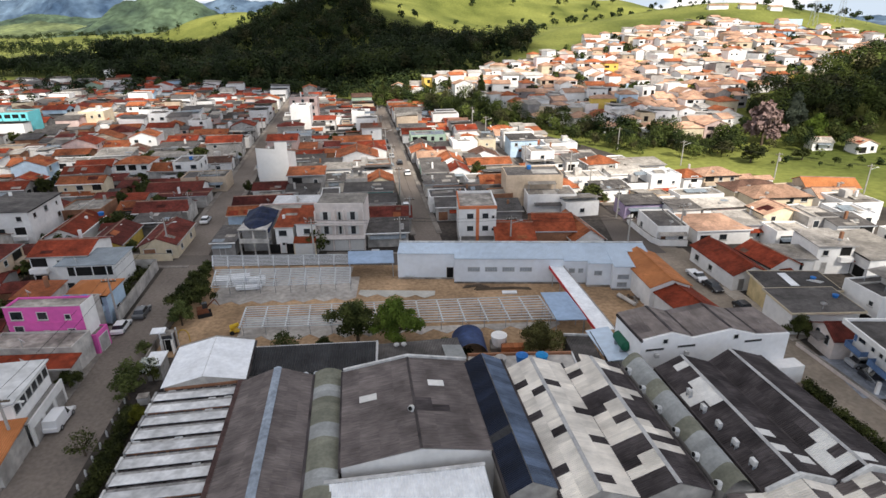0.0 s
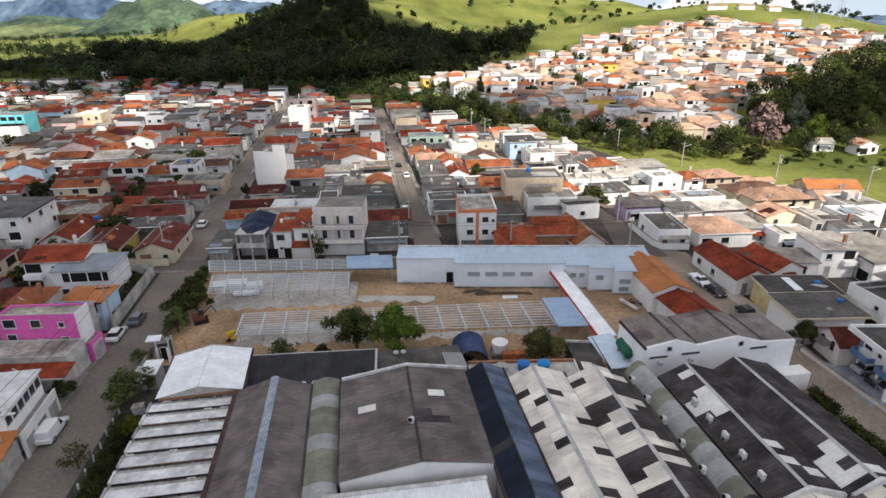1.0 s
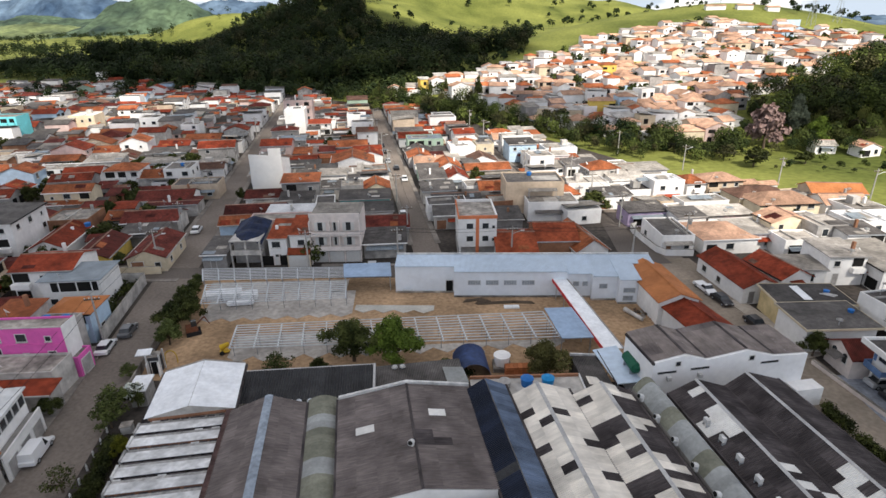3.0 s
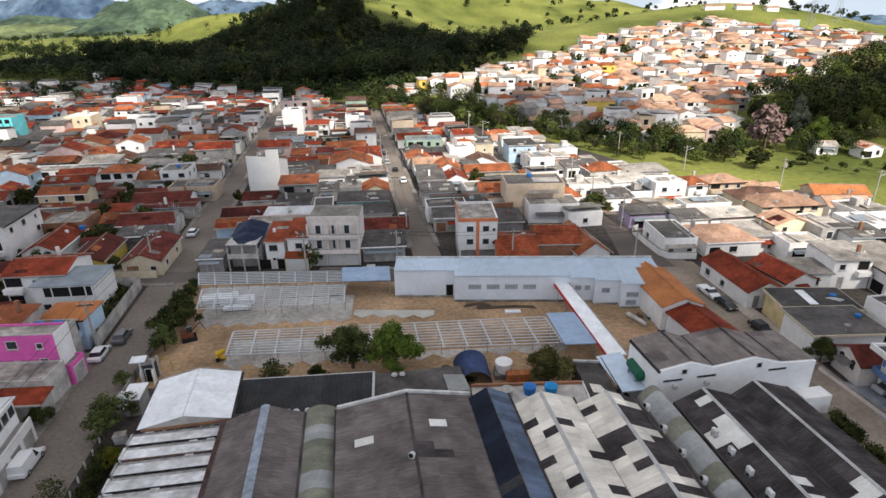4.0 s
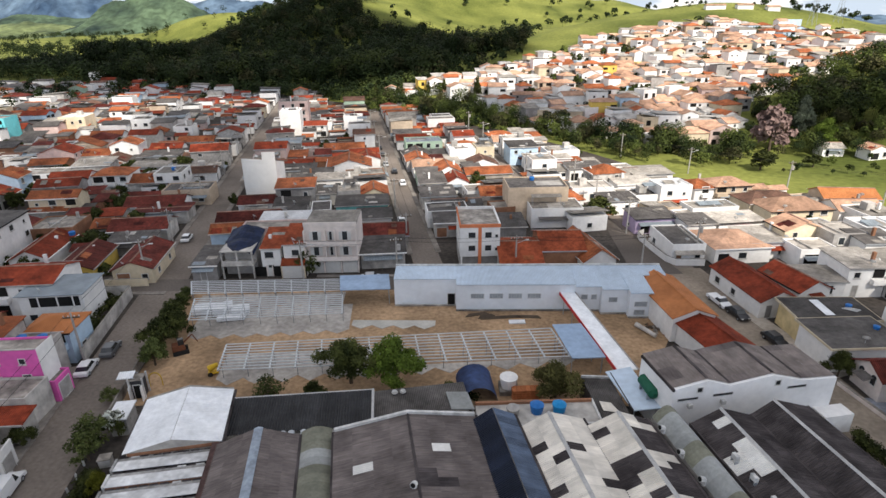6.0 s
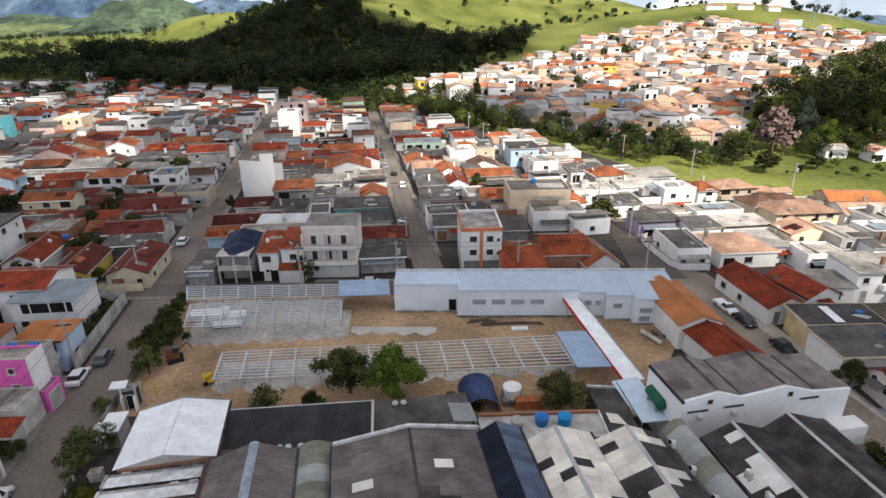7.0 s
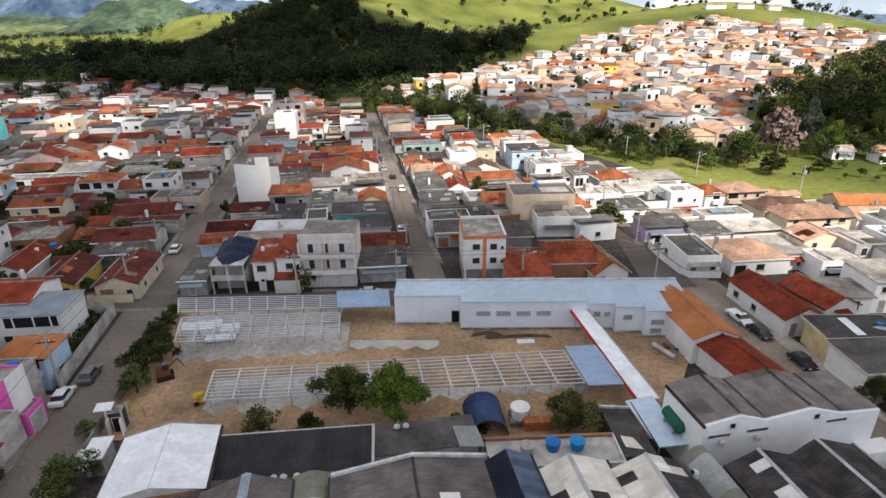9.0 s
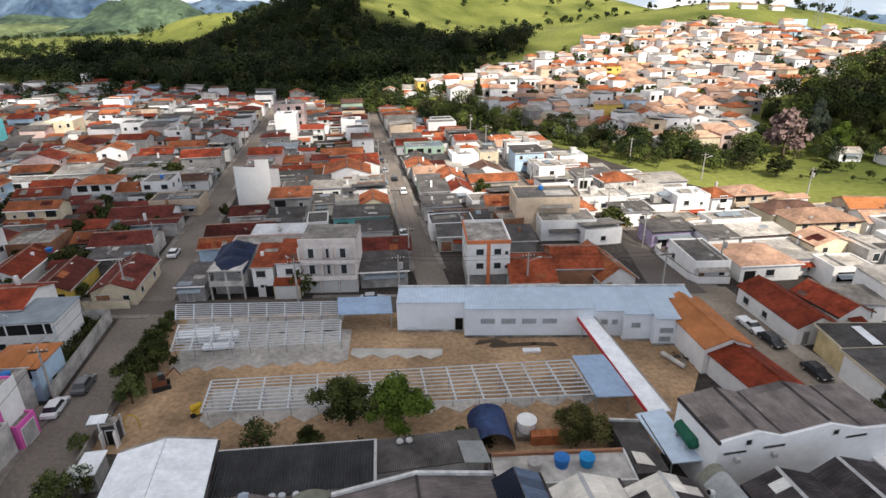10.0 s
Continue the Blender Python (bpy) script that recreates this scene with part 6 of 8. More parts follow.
def canopy(name, quad, z, label, fascia=None, posts=3):
    ob = thing(name, label, "canopy", pose(0, 0, 0))
    part("roof", Geo().slab([(x, y, z + dz) for (x, y), dz in zip(quad, (0, 0, 0.25, 0.25))], 0.12), PANEL_C if not fascia else SHEET_SNOW, ob)
    for k in range(posts):
        for a, b in ((quad[0], quad[3]), (quad[1], quad[2])):
            s = (k + 0.25) / posts
            x, y = a[0] + (b[0] - a[0]) * s, a[1] + (b[1] - a[1]) * s
            x += 0.25 if a is quad[0] else -0.25
            part("post", Geo().tube((x, y, 0), (x, y, z - 0.05), 0.07, n=6), STEEL, ob)
    if fascia:
        a, b = quad[0], quad[3]
        part("fascia", Geo().hexa([(a[0] - 0.1, a[1], z - 0.45), (a[0], a[1], z - 0.45), (b[0], b[1], z - 0.25), (b[0] - 0.1, b[1], z - 0.25)], [(a[0] - 0.1, a[1], z + 0.08), (a[0], a[1], z + 0.08), (b[0], b[1], z + 0.3), (b[0] - 0.1, b[1], z + 0.3)]), fascia, ob)
        a, b = quad[1], quad[2]
        part("gutter", Geo().tube((a[0] + 0.1, a[1], z), (b[0] + 0.1, b[1], z + 0.25), 0.12, n=6), WALLS["grey"], ob)
    return ob


canopy("covered_walkway", [(21.3, 73.2), (24.0, 73.4), (19.9, 97.0), (17.6, 96.6)], 3.2, "covered walkway with a white roof and red fascia", RED, 6)
canopy("steel_canopy", [(16.1, 76.1), (20.8, 76.4), (19.1, 85.0), (14.8, 84.7)], 3.1, "pale blue sheet-metal canopy on slim posts")
canopy("steel_canopy", [(-19.1, 96.7), (-10.6, 97.2), (-11.4, 102.6), (-20.1, 102.0)], 3.1, "pale blue sheet-metal canopy at the site edge")


ZINC = mat("zinc_primer", (0.58, 0.60, 0.61), 0.6, 0.15)
# darker copy of the frame steel, with shade put into the posts' colour
SHADE_STEEL = mat("shaded_steel", (0.25, 0.25, 0.26), 0.6, 0.2)
# ---- steel frames waiting for their roofs ----
def steel_frame(a, b, c, d, z, bays, purlins, label):
    """Posts, rafters and purlins over the quad a, b (front), c, d (back)."""
    ob = thing("canopy_skeleton", label, "steel frame", pose(0, 0, 0), group="canopy frames")
    A_, B_, C_, D_ = (Vector((*p, 0)) for p in (a, b, c, d))

    def at(s, t):
        return (A_.lerp(B_, s)).lerp(D_.lerp(C_, s), t)

    for i in range(bays + 1):
        s = i / bays
        p, q = at(s, 0), at(s, 1)
        part("rafter", Geo().tube((*p.xy, z), (*q.xy, z + 0.1), 0.13, n=4), ZINC, ob)
        m = at(s, 0.35)
        part("post", Geo().tube((*m.xy, 0), (*m.xy, z), 0.05, n=6), SHADE_STEEL, ob)
        m = at(s, 0.75)
        part("post", Geo().tube((*m.xy, 0), (*m.xy, z), 0.05, n=6), SHADE_STEEL, ob)
    for j in range(purlins):
        t = j / (purlins - 1)
        part("purlin", Geo().tube((*at(0, t).xy, z + 0.15 + 0.08 * t), (*at(1, t).xy, z + 0.15 + 0.08 * t), 0.075, n=4), ZINC, ob)
    return ob


steel_frame((-31.2, 73.8), (16.0, 77.0), (14.6, 84.3), (-32.3, 79.9), 2.7, 14, 10, "long galvanised steel canopy frame without its roof")
steel_frame((-44.3, 96.0), (-19.1, 97.3), (-19.8, 101.4), (-46.3, 100.6), 2.7, 9, 8, "galvanised steel canopy frame along the street")
steel_frame((-41.0, 87.2), (-17.5, 89.4), (-18.5, 95.6), (-43.0, 94.2), 2.6, 9, 10, "half-finished galvanised steel canopy frame")


def zigzag_slab(p, q, depth, teeth, amp, z, m, label):
    """A thin slab with a toothed near edge from p to q."""
    ob = None
    p, q = Vector((*p, 0)), Vector((*q, 0))
    a = (q - p).normalized()
    nrm = Vector((-a.y, a.x, 0))
    n = teeth * 4
    near = []
    for i in range(n + 1):
        s = i / n
        k = amp * (1 - abs(2 * ((s * teeth) % 1) - 1)) + 0.12 * noise.noise((s * 31, z, teeth))
        near.append(p.lerp(q, s) - nrm * k)
    far_ = [p.lerp(q, i / n) + nrm * depth for i in range(n + 1)]
    g = Geo()
    for i in range(n):
        g.slab([(*near[i].xy, z), (*near[i + 1].xy, z), (*far_[i + 1].xy, z), (*far_[i].xy, z)], 0.12)
    bm = bmesh.new()
    me = g.mesh("bed", m)
    bm.from_mesh(me)
    bmesh.ops.remove_doubles(bm, verts=bm.verts, dist=0.001)
    bm.to_mesh(me)
    bm.free()
    return tagged(part("ground_bed", me), label, "gravel bed", kind="structure")


zigzag_slab((-32.6, 75.6), (-10.5, 77.63), 6.0, 6, 1.5, 0.08, GRAVEL, "pale gravel bed with a scalloped edge under the frame")
zigzag_slab((-10.5, 77.63), (17.5, 80.2), 0.9, 7, 1.5, 0.084, GRAVEL, "narrow gravel strip with a scalloped edge before the frame")
zigzag_slab((-41.5, 86.8), (-16.5, 89.0), 8.5, 7, 1.2, 0.08, GRAVEL, "grey gravel bed with a scalloped edge")
zigzag_slab((-16.3, 90.2), (-2.8, 90.0), 1.6, 4, 1.1, 0.1, mat("pale_lime_gravel", (0.50, 0.48, 0.43), 0.95, 0.2, 0.3, 3), "pale lime gravel bed with a toothed edge")
zigzag_slab((-44.5, 96.2), (-19.0, 97.6), 4.5, 7, 1.0, 0.08, GRAVEL, "gravel bed beneath the street-side frame")

# ---- hillside village ----
def inside(x, y, poly):
    n, c = len(poly), False
    for i in range(n):
        (x0, y0), (x1, y1) = poly[i], poly[i - 1]
        if (y0 > y) != (y1 > y) and x < (x1 - x0) * (y - y0) / (y1 - y0) + x0:
            c = not c
    return c


VILLAGE = [(-45, 352), (-20, 372), (15, 384), (75, 420), (114, 447), (168, 458), (236, 440), (272, 408), (262, 352), (226, 335), (182, 307), (144, 289), (123, 262), (105, 221), (71, 230), (48, 250), (26, 285), (13, 325), (-15, 345)]
vr = random.Random(21)
v = 205.0
while v < 480:
    u = -10.0 + vr.uniform(-4, 4)
    while u < 330:
        x, y = uv(u, v)
        w, d = vr.uniform(5.5, 11.5), vr.uniform(5.5, 9)
        if inside(x, y, VILLAGE) and free(x, y, (w + d) / 5) and vr.random() < 0.95:
            k = vr.random()
            roof, rm = ("gable", TILE_P) if k < 0.28 else ("hip", TILE_P) if k < 0.46 else ("gable", TILE_O) if k < 0.54 else ("flat", WALLS["dirty"]) if k < 0.64 else ("lean", WALLS["dirty"]) if k < 0.84 else ("lean", FIBRE_L) if k < 0.93 else ("hip", TILE_O)
            wall = vr.choice(["white"] * 7 + ["cream", "cream", "pinkish", "beige", "white", "grey", "yellow" if vr.random() < 0.4 else "white", "blue" if vr.random() < 0.3 else "white"])
            house(x, y, w, d, vr.choice([3.0, 3.3, 3.6, 5.6, 6.0, 3.2, 7.4]), 10.5 + vr.uniform(-14, 14), roof, rm, wall, vr.choice("xxy"), far=True)
        u += w + vr.uniform(0.0, 1.0)
    v += vr.uniform(6.6, 8.4)

far_town = part("far_houses", FAR.mesh("far_houses", FAR_MATS))
tagged(far_town, "many distant white and tiled houses crowding town and hillside", "houses", kind="stuff")

# the two small houses in the pasture under the trees
house(131, 206, 7, 6, 3.2, -4, "gable", FIBRE_L, "white", "x", 1.2, wins="f")
house(142, 200, 7, 6, 3.4, 6, "gable", TILE_P, "white", "y", 1.4, wins="f")
house(92, 232, 12, 8, 3.6, 8, "gable", TILE_O, "white", "x", 1.5, wins="f")


# ---- woods ----
def woods(name, poly, count, hgt, quads, m, seed, label, gap=0.0, ratio=0.36, avoid=True, up=0.0, clump=1.0):
    """One mesh of many trees: crowns of scattered leaf clumps on thin stems."""
    r = np.random.RandomState(seed)
    xs, ys = [p[0] for p in poly], [p[1] for p in poly]
    spots, tries = [], 0
    while len(spots) < count and tries < count * 30:
        tries += 1
        x, y = r.uniform(min(xs), max(xs)), r.uniform(min(ys), max(ys))
        if not inside(x, y, poly) or (avoid and not free(x, y, 2.0)):
            continue
        if gap and noise.noise((x / 38, y / 38, seed)) < gap:
            continue
        spots.append((x, y))
    V, tone = [], []
    mats = m if isinstance(m, list) else [m]
    for x, y in spots:
        h = r.uniform(*hgt)
        rad = h * r.uniform(ratio * 0.8, ratio * 1.25)
        zb = ground_z(x, y)
        lobes = r.uniform(-0.45, 0.45, (5, 3)) * rad
        lobes[:, 2] = r.uniform(-0.2, 0.5, 5) * rad
        n = quads
        d = r.normal(size=(n, 3))
        d /= np.linalg.norm(d, axis=1)[:, None]
        d[:, 2] = np.where(d[:, 2] < -0.35, -d[:, 2], d[:, 2])
        c = lobes[r.randint(0, 5, n)] + d * (rad * r.uniform(0.5, 0.8, n))[:, None]
        c[:, 2] = c[:, 2] * 1.15 + h - rad * 0.95
        nrm = d + r.uniform(-0.6, 0.6, (n, 3)) + (0, 0, up)
        nrm /= np.linalg.norm(nrm, axis=1)[:, None]
        s = np.cross(nrm, r.normal(size=(n, 3)))
        s /= np.linalg.norm(s, axis=1)[:, None]
        t = np.cross(nrm, s)
        e = (clump * rad * r.uniform(0.2, 0.42, n) * (50.0 / quads) ** 0.45)[:, None]
        c += (x, y, zb)
        q = np.stack([c - s * e, c - t * e * 0.8, c + s * e, c + t * e * 0.8], 1)
        V.append(q.reshape(-1, 3))
        stem = np.array([[-0.12, 0, -1], [0.12, 0, -1], [0.08, 0, h * 0.7], [-0.08, 0, h * 0.7]]) * (h / 10, 1, 1) + (x, y, zb)
        V.append(stem)
        tone += [r.randint(len(mats))] * (n + 1)
    V = np.concatenate(V)
    k = len(V) // 4
    me = bpy.data.meshes.new(name)
    me.from_pydata(V.tolist(), [], np.arange(k * 4).reshape(k, 4).tolist())
    for one in mats:
        me.materials.append(one)
    me.polygons.foreach_set("material_index", tone)
    return tagged(part(name, me), label, "trees", kind="stuff")


FOREST_MAT = mat("woodland_leaves", (0.022, 0.038, 0.014), 0.75, 0.45, 0.03, 0.5, bump=0, rand=0.25, island=True, tint=(0.042, 0.062, 0.02), spec=0.08)
WOOD_MAT = mat("hill_wood_leaves", (0.038, 0.057, 0.016), 0.75, 0.5, 0.06, 0.5, bump=0, rand=0.5, island=True, tint=(0.095, 0.122, 0.032), spec=0.08)
WOODS = [WOOD_MAT, mat("light_wood_leaves", (0.085, 0.118, 0.027), 0.75, 0.45, 0.2, 0.8, bump=0, rand=0.4, island=True, tint=(0.17, 0.21, 0.05), spec=0.08), mat("deep_wood_leaves", (0.018, 0.034, 0.012), 0.75, 0.45, 0.2, 0.8, bump=0, rand=0.4, island=True, tint=(0.04, 0.06, 0.018), spec=0.08), mat("olive_wood_leaves", (0.045, 0.049, 0.019), 0.8, 0.45, 0.2, 0.8, bump=0, rand=0.4, island=True, tint=(0.11, 0.105, 0.045), spec=0.08), WOOD_MAT]
BELT = [(-262, 432), (-120, 414), (-62, 394), (-15, 388), (20, 398), (48, 432), (62, 478), (34, 512), (0, 585), (-30, 620), (-64, 606), (-92, 641), (-110, 730), (-200, 750), (-262, 660), (-300, 560)]
woods("forest", BELT, 1900, (7, 15), 190, [FOREST_MAT, FOREST_MAT, WOODS[2], WOODS[3], FOREST_MAT], 1, "dark dense forest covering the slope behind the town", ratio=0.45, up=1.0, clump=0.62, gap=-0.16)
woods("forest_giants", [(-262, 440), (-120, 420), (-62, 400), (-15, 392), (30, 430), (0, 500), (-150, 520), (-262, 500)], 120, (13, 20), 420, [FOREST_MAT, WOOD_MAT, WOODS[2]], 17, "tall broad trees along the lower edge of the forest", ratio=0.42, up=0.8, clump=0.7, gap=-0.1)
woods("forest_edge", BELT, 1500, (2.5, 5), 14, FOREST_MAT, 11, "dark undergrowth between the forest trees", ratio=0.6)
woods("forest", [(-480, 560), (-410, 500), (-300, 470), (-250, 436), (-240, 520), (-300, 570), (-400, 620)], 420, (8, 15), 130, FOREST_MAT, 2, "dark trees along the edge of the town", ratio=0.42, up=0.8, clump=0.65)
HILLSIDE = [(110, 224), (150, 214), (185, 196), (330, 190), (400, 330), (330, 440), (246, 350), (228, 325), (185, 300), (147, 281), (127, 255)]
woods("hill_wood", HILLSIDE, 600, (7, 14), 560, WOODS, 3, "dense mixed woodland climbing the hillside", ratio=0.42, up=0.6, clump=0.8)
woods("hill_undergrowth", HILLSIDE, 900, (2.5, 5), 40, WOODS, 13, "undergrowth filling the hillside woodland", ratio=0.6)
RIVER = [(-58, 335), (-30, 300), (8, 264), (45, 234), (80, 208), (102, 200), (108, 218), (70, 228), (47, 247), (24, 282), (8, 320), (-20, 345), (-46, 352)]
woods("riverside_trees", RIVER, 140, (3.5, 9.5), 420, WOODS, 4, "belt of leafy trees between the town and the hillside village", ratio=0.45, up=0.5, clump=0.75)
woods("riverside_bushes", RIVER, 420, (1.2, 3.2), 60, WOODS, 14, "bushes along the stream below the village", ratio=0.6)
woods("hill_trees", [(-120, 640), (80, 560), (200, 620), (380, 620), (420, 900), (-100, 900)], 80, (6, 10), 60, FOREST_MAT, 5, "single dark trees scattered over the pasture hills", ratio=0.45)
woods("plain_trees", [(-1900, 900), (-560, 800), (-380, 760), (-250, 900), (-300, 1700), (-1900, 1900)], 1300, (6, 13), 40, FOREST_MAT, 6, "far woods and hedges on the valley plain", gap=0.12, ratio=0.45, up=0.8, clump=0.7)
woods("ridge_trees", [(-262, 700), (-95, 676), (-90, 740), (-250, 770)], 150, (10, 24), 60, FOREST_MAT, 7, "tall trees standing along the dark ridge", ratio=0.22)
woods("tall_grove", [(-335, 530), (-232, 484), (-222, 512), (-325, 570)], 170, (16, 26), 110, FOREST_MAT, 8, "grove of tall slim trees behind the town", ratio=0.22, up=0.8, clump=0.65)
woods("bright_copse", [(-262, 472), (-205, 446), (-182, 496), (-240, 522)], 60, (8, 14), 150, WOODS, 41, "lighter green trees standing out in the forest belt", ratio=0.45, up=0.6, clump=0.7)
woods("bright_copse", [(-128, 432), (-48, 420), (-46, 468), (-118, 482)], 90, (6, 12), 150, WOODS, 42, "lighter green trees at the foot of the forest", ratio=0.45, up=0.6, clump=0.7)
woods("valley_grove", [(-560, 700), (-440, 640), (-420, 680), (-540, 750)], 70, (12, 22), 90, FOREST_MAT, 43, "tall dark trees on the valley floor", ratio=0.24, up=0.6, clump=0.7)
grove = [(73.9, 154.4, 4.2, 1.1, 4), (98.7, 188, 7, 1.3, 3), (117.2, 191, 4.6, 1.4, 4), (74.5, 157, 5, 1.1, 5), (150, 190, 5.5, 1.3, 3), (160, 196, 6, 1.2, 4), (137, 208, 8, 0.8, 5), (36.5, 143.5, 5.5, 1.5, 6), (7, 167, 6, 0.9, 3), (-57, 151, 4.5, 0.6, 4), (-93, 180, 4.2, 1.6, 5), (80, 131, 4.5, 0.9, 6), (-88, 150, 4.5, 1.2, 3), (100, 215, 4, 1.3, 4), (-70, 143, 4.0, 1.0, 3), (92, 205, 5, 1.2, 6), (152, 178, 6, 1.2, 5), (160, 184, 7, 1.2, 3), (168, 190, 8, 1.1, 4), (158, 172, 5, 1.3, 6), (78, 226, 8, 1.1, 3), (72, 232, 7, 1.1, 5), (84, 224, 6, 1.2, 4), (176, 186, 8, 1.2, 5)]
for x, y, h, s, seed in grove:
    tree(x, y, h, s, LEAF, seed, "dark green round-crowned tree among the houses and pasture")
for k, (x, y, h) in enumerate(((14, 322, 15), (-4, 338, 12), (-13, 342, 11), (-44, 348, 12), (2, 333, 10))):
    tree(x, y, h, 0.32, LEAF, 8, "tall slim dark cypress-like tree near the village")
woods("village_trees", VILLAGE, 170, (3, 7), 70, WOODS, 33, "small dark trees between the houses of the village", ratio=0.45)
woods("field_edge_trees", [(44, 226), (58, 205), (84, 190), (96, 196), (90, 214), (66, 232), (46, 242)], 70, (2.5, 6.5), 330, WOODS, 37, "mixed trees along the upper edge of the field", ratio=0.5, up=0.4, clump=0.8)
woods("pasture_bushes", [(40, 214), (80, 190), (150, 170), (190, 178), (150, 206), (100, 212), (70, 226)], 34, (1.0, 3.0), 160, WOODS, 34, "scattered bushes and small trees on the pasture", ratio=0.5)
woods("wood_foot_trees", [(92, 216), (104, 203), (126, 199), (150, 192), (190, 185), (196, 206), (150, 216), (112, 228)], 36, (3, 7.5), 420, WOODS, 44, "mixed trees and bushes at the foot of the wood", ratio=0.46, up=0.5, clump=0.75)
TOWN_EDGE = [(-330, 330), (-215, 300), (-150, 400), (-200, 440), (-290, 470), (-360, 440)]
woods("town_trees", TOWN_EDGE, 110, (4, 9), 90, FOREST_MAT, 35, "dark trees among the outermost houses", ratio=0.45, up=0.6, clump=0.8)
FRINGE = [(-262, 432), (-120, 414), (-62, 394), (-15, 388), (20, 398), (30, 385), (-10, 370), (-45, 352), (-58, 344), (-118, 384), (-262, 414)]
woods("fringe_trees", FRINGE, 330, (3, 8), 90, [FOREST_MAT, FOREST_MAT, WOOD_MAT], 36, "dark bushes and trees between town and forest", ratio=0.5, up=0.6, clump=0.75)
tree(133, 212, 12, 0.8, LEAF_BRIGHT, 12, "light green leafy tree at the foot of the wood", n=9500, size=0.042)
tree(131, 224, 17, 0.6, mat("grey_green_leaves", (0.11, 0.13, 0.09), 0.8, 0.4, 0.4, 1.5, bump=0, spec=0.08), 15, "pale grey-green tree with a thin crown", n=8000, size=0.045)
pink = tree(115, 214, 17, 0.95, LEAF_PINK, 9, "large tree covered in dusty pink blossom", n=1500)

# ---- what stands on the skyline ----
for x, y, w in ((216, 512, 15), (238, 508, 12), (258, 502, 9)):
    ob = thing("ridge_building", "long low white building on the ridge", "building", pose(x, y, ground_z(x, y), 0, 0, -8))
    part("wall", Geo().box(-w / 2, -4, -2, w / 2, 4, 2.6), WALLS["white"], ob)
    part("roof", gable_roof(w, 8, 2.6, 1.0, 0.4), TILE_P, ob)
for x, y in ((262, 452), (292, 470)):
    z = ground_z(x, y)
    ob = thing("power_pylon", "grey lattice power pylon on the hill crest", "pylon", pose(x, y, z, 0, 0, 20), group="power pylons")
    for sx in (-1, 1):
        for sy in (-1, 1):
            part("leg", Geo().tube((sx * 2.2, sy * 2.2, -0.5), (sx * 0.35, sy * 0.35, 24), 0.12, 0.08, n=4), STEEL, ob)
    for k in range(5):
        a, b = 2.2 - k * 0.37, 2.2 - (k + 1) * 0.37
        for sy in (-1, 1):
            part("brace", Geo().tube((-a, sy * a, k * 4.8), (b, sy * b, (k + 1) * 4.8), 0.06, n=4), STEEL, ob)
    for zz in (16, 19.5, 23):
        part("crossarm", Geo().tube((-4.2, 0, zz), (4.2, 0, zz), 0.09, n=4), STEEL, ob)
woods("crest_trees", [(160, 535), (300, 480), (330, 470), (330, 500), (200, 560)], 34, (3, 8), 50, FOREST_MAT, 21, "row of dark trees along the hill crest", ratio=0.4)

# ---- far mountains ----
def mountain(name, x0, x1, y, low, high, depth, seed, m, label, peaks=()):
    """A range from x0 to x1: an uneven crest with gullied slopes; peaks are (x, extra height, width)."""
    g, nx_, ny_ = Geo(), 240, 44
    for j in range(ny_ + 1):
        for i in range(nx_ + 1):
            s, t = i / nx_, j / ny_ * 2 - 1
            px, py = x0 + s * (x1 - x0), y + t * depth
            end = min(1, 6 * s, 6 * (1 - s))
            crest = low + (high - low) * (0.5 + 0.55 * noise.fractal((px / 420 + seed, seed * 1.7, 0.4), 0.9, 2.1, 5))
            bent = px + 40 * noise.fractal((px / 110, seed, 0.7), 1.0, 2.0, 4)
            for c, h, w in peaks:
                k = max(0, 1 - abs(bent - c) / (1.3 * w))
                crest += h * k * k * (3 - 2 * k)
            crest += 5 * noise.fractal((px / 60, seed, 1.9), 0.8, 2.2, 4)
            gully = 1 - 0.75 * abs(noise.noise((px / 130 + seed, py / 260, seed * 2.3))) - 0.4 * abs(noise.noise((px / 50, py / 90, seed)))
            fall = (1 - abs(t)) ** 0.85
            rough = 0.16 * (noise.fractal((px / 70 + seed, py / 110, seed), 0.8, 2.1, 5)) * fall * (1.2 - fall)
            g.v.append((px, py, -8 + end * crest * (fall * (gully * (1 - fall) + fall) + rough)))
    g.f = [(j * (nx_ + 1) + i, j * (nx_ + 1) + i + 1, (j + 1) * (nx_ + 1) + i + 1, (j + 1) * (nx_ + 1) + i) for j in range(ny_) for i in range(nx_)]
    g.m = [0] * len(g.f)
    return tagged(part(name, g, m, smooth=True), label, "mountain", kind="structure")


# the haze of distance is mixed into the colours of these slopes
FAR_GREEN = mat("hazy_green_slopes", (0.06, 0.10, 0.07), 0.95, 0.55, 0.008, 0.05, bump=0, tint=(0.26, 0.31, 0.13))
FAR_DARK = mat("hazy_wooded_slopes", (0.03, 0.06, 0.06), 0.95, 0.55, 0.008, 0.05, bump=0, tint=(0.13, 0.19, 0.11))
HAZE_BLUE = mat("haze_blue_slopes", (0.06, 0.115, 0.21), 0.95, 0.45, 0.005, 0.02, bump=0, tint=(0.15, 0.22, 0.30))
mountain("backdrop_mountain", -3700, -500, 3400, 122, 162, 320, 2.3, HAZE_BLUE, "haze-blue distant mountain range with a rocky peak", [(-2190, 120, 300), (-2120, 40, 130), (-2600, 30, 260), (-1230, 30, 260)])
mountain("backdrop_mountain", 250, 3600, 3400, 42, 62, 300, 6.1, HAZE_BLUE, "low haze-blue mountains on the horizon", [(604, 62, 170), (811, 58, 120), (1010, 50, 110)])
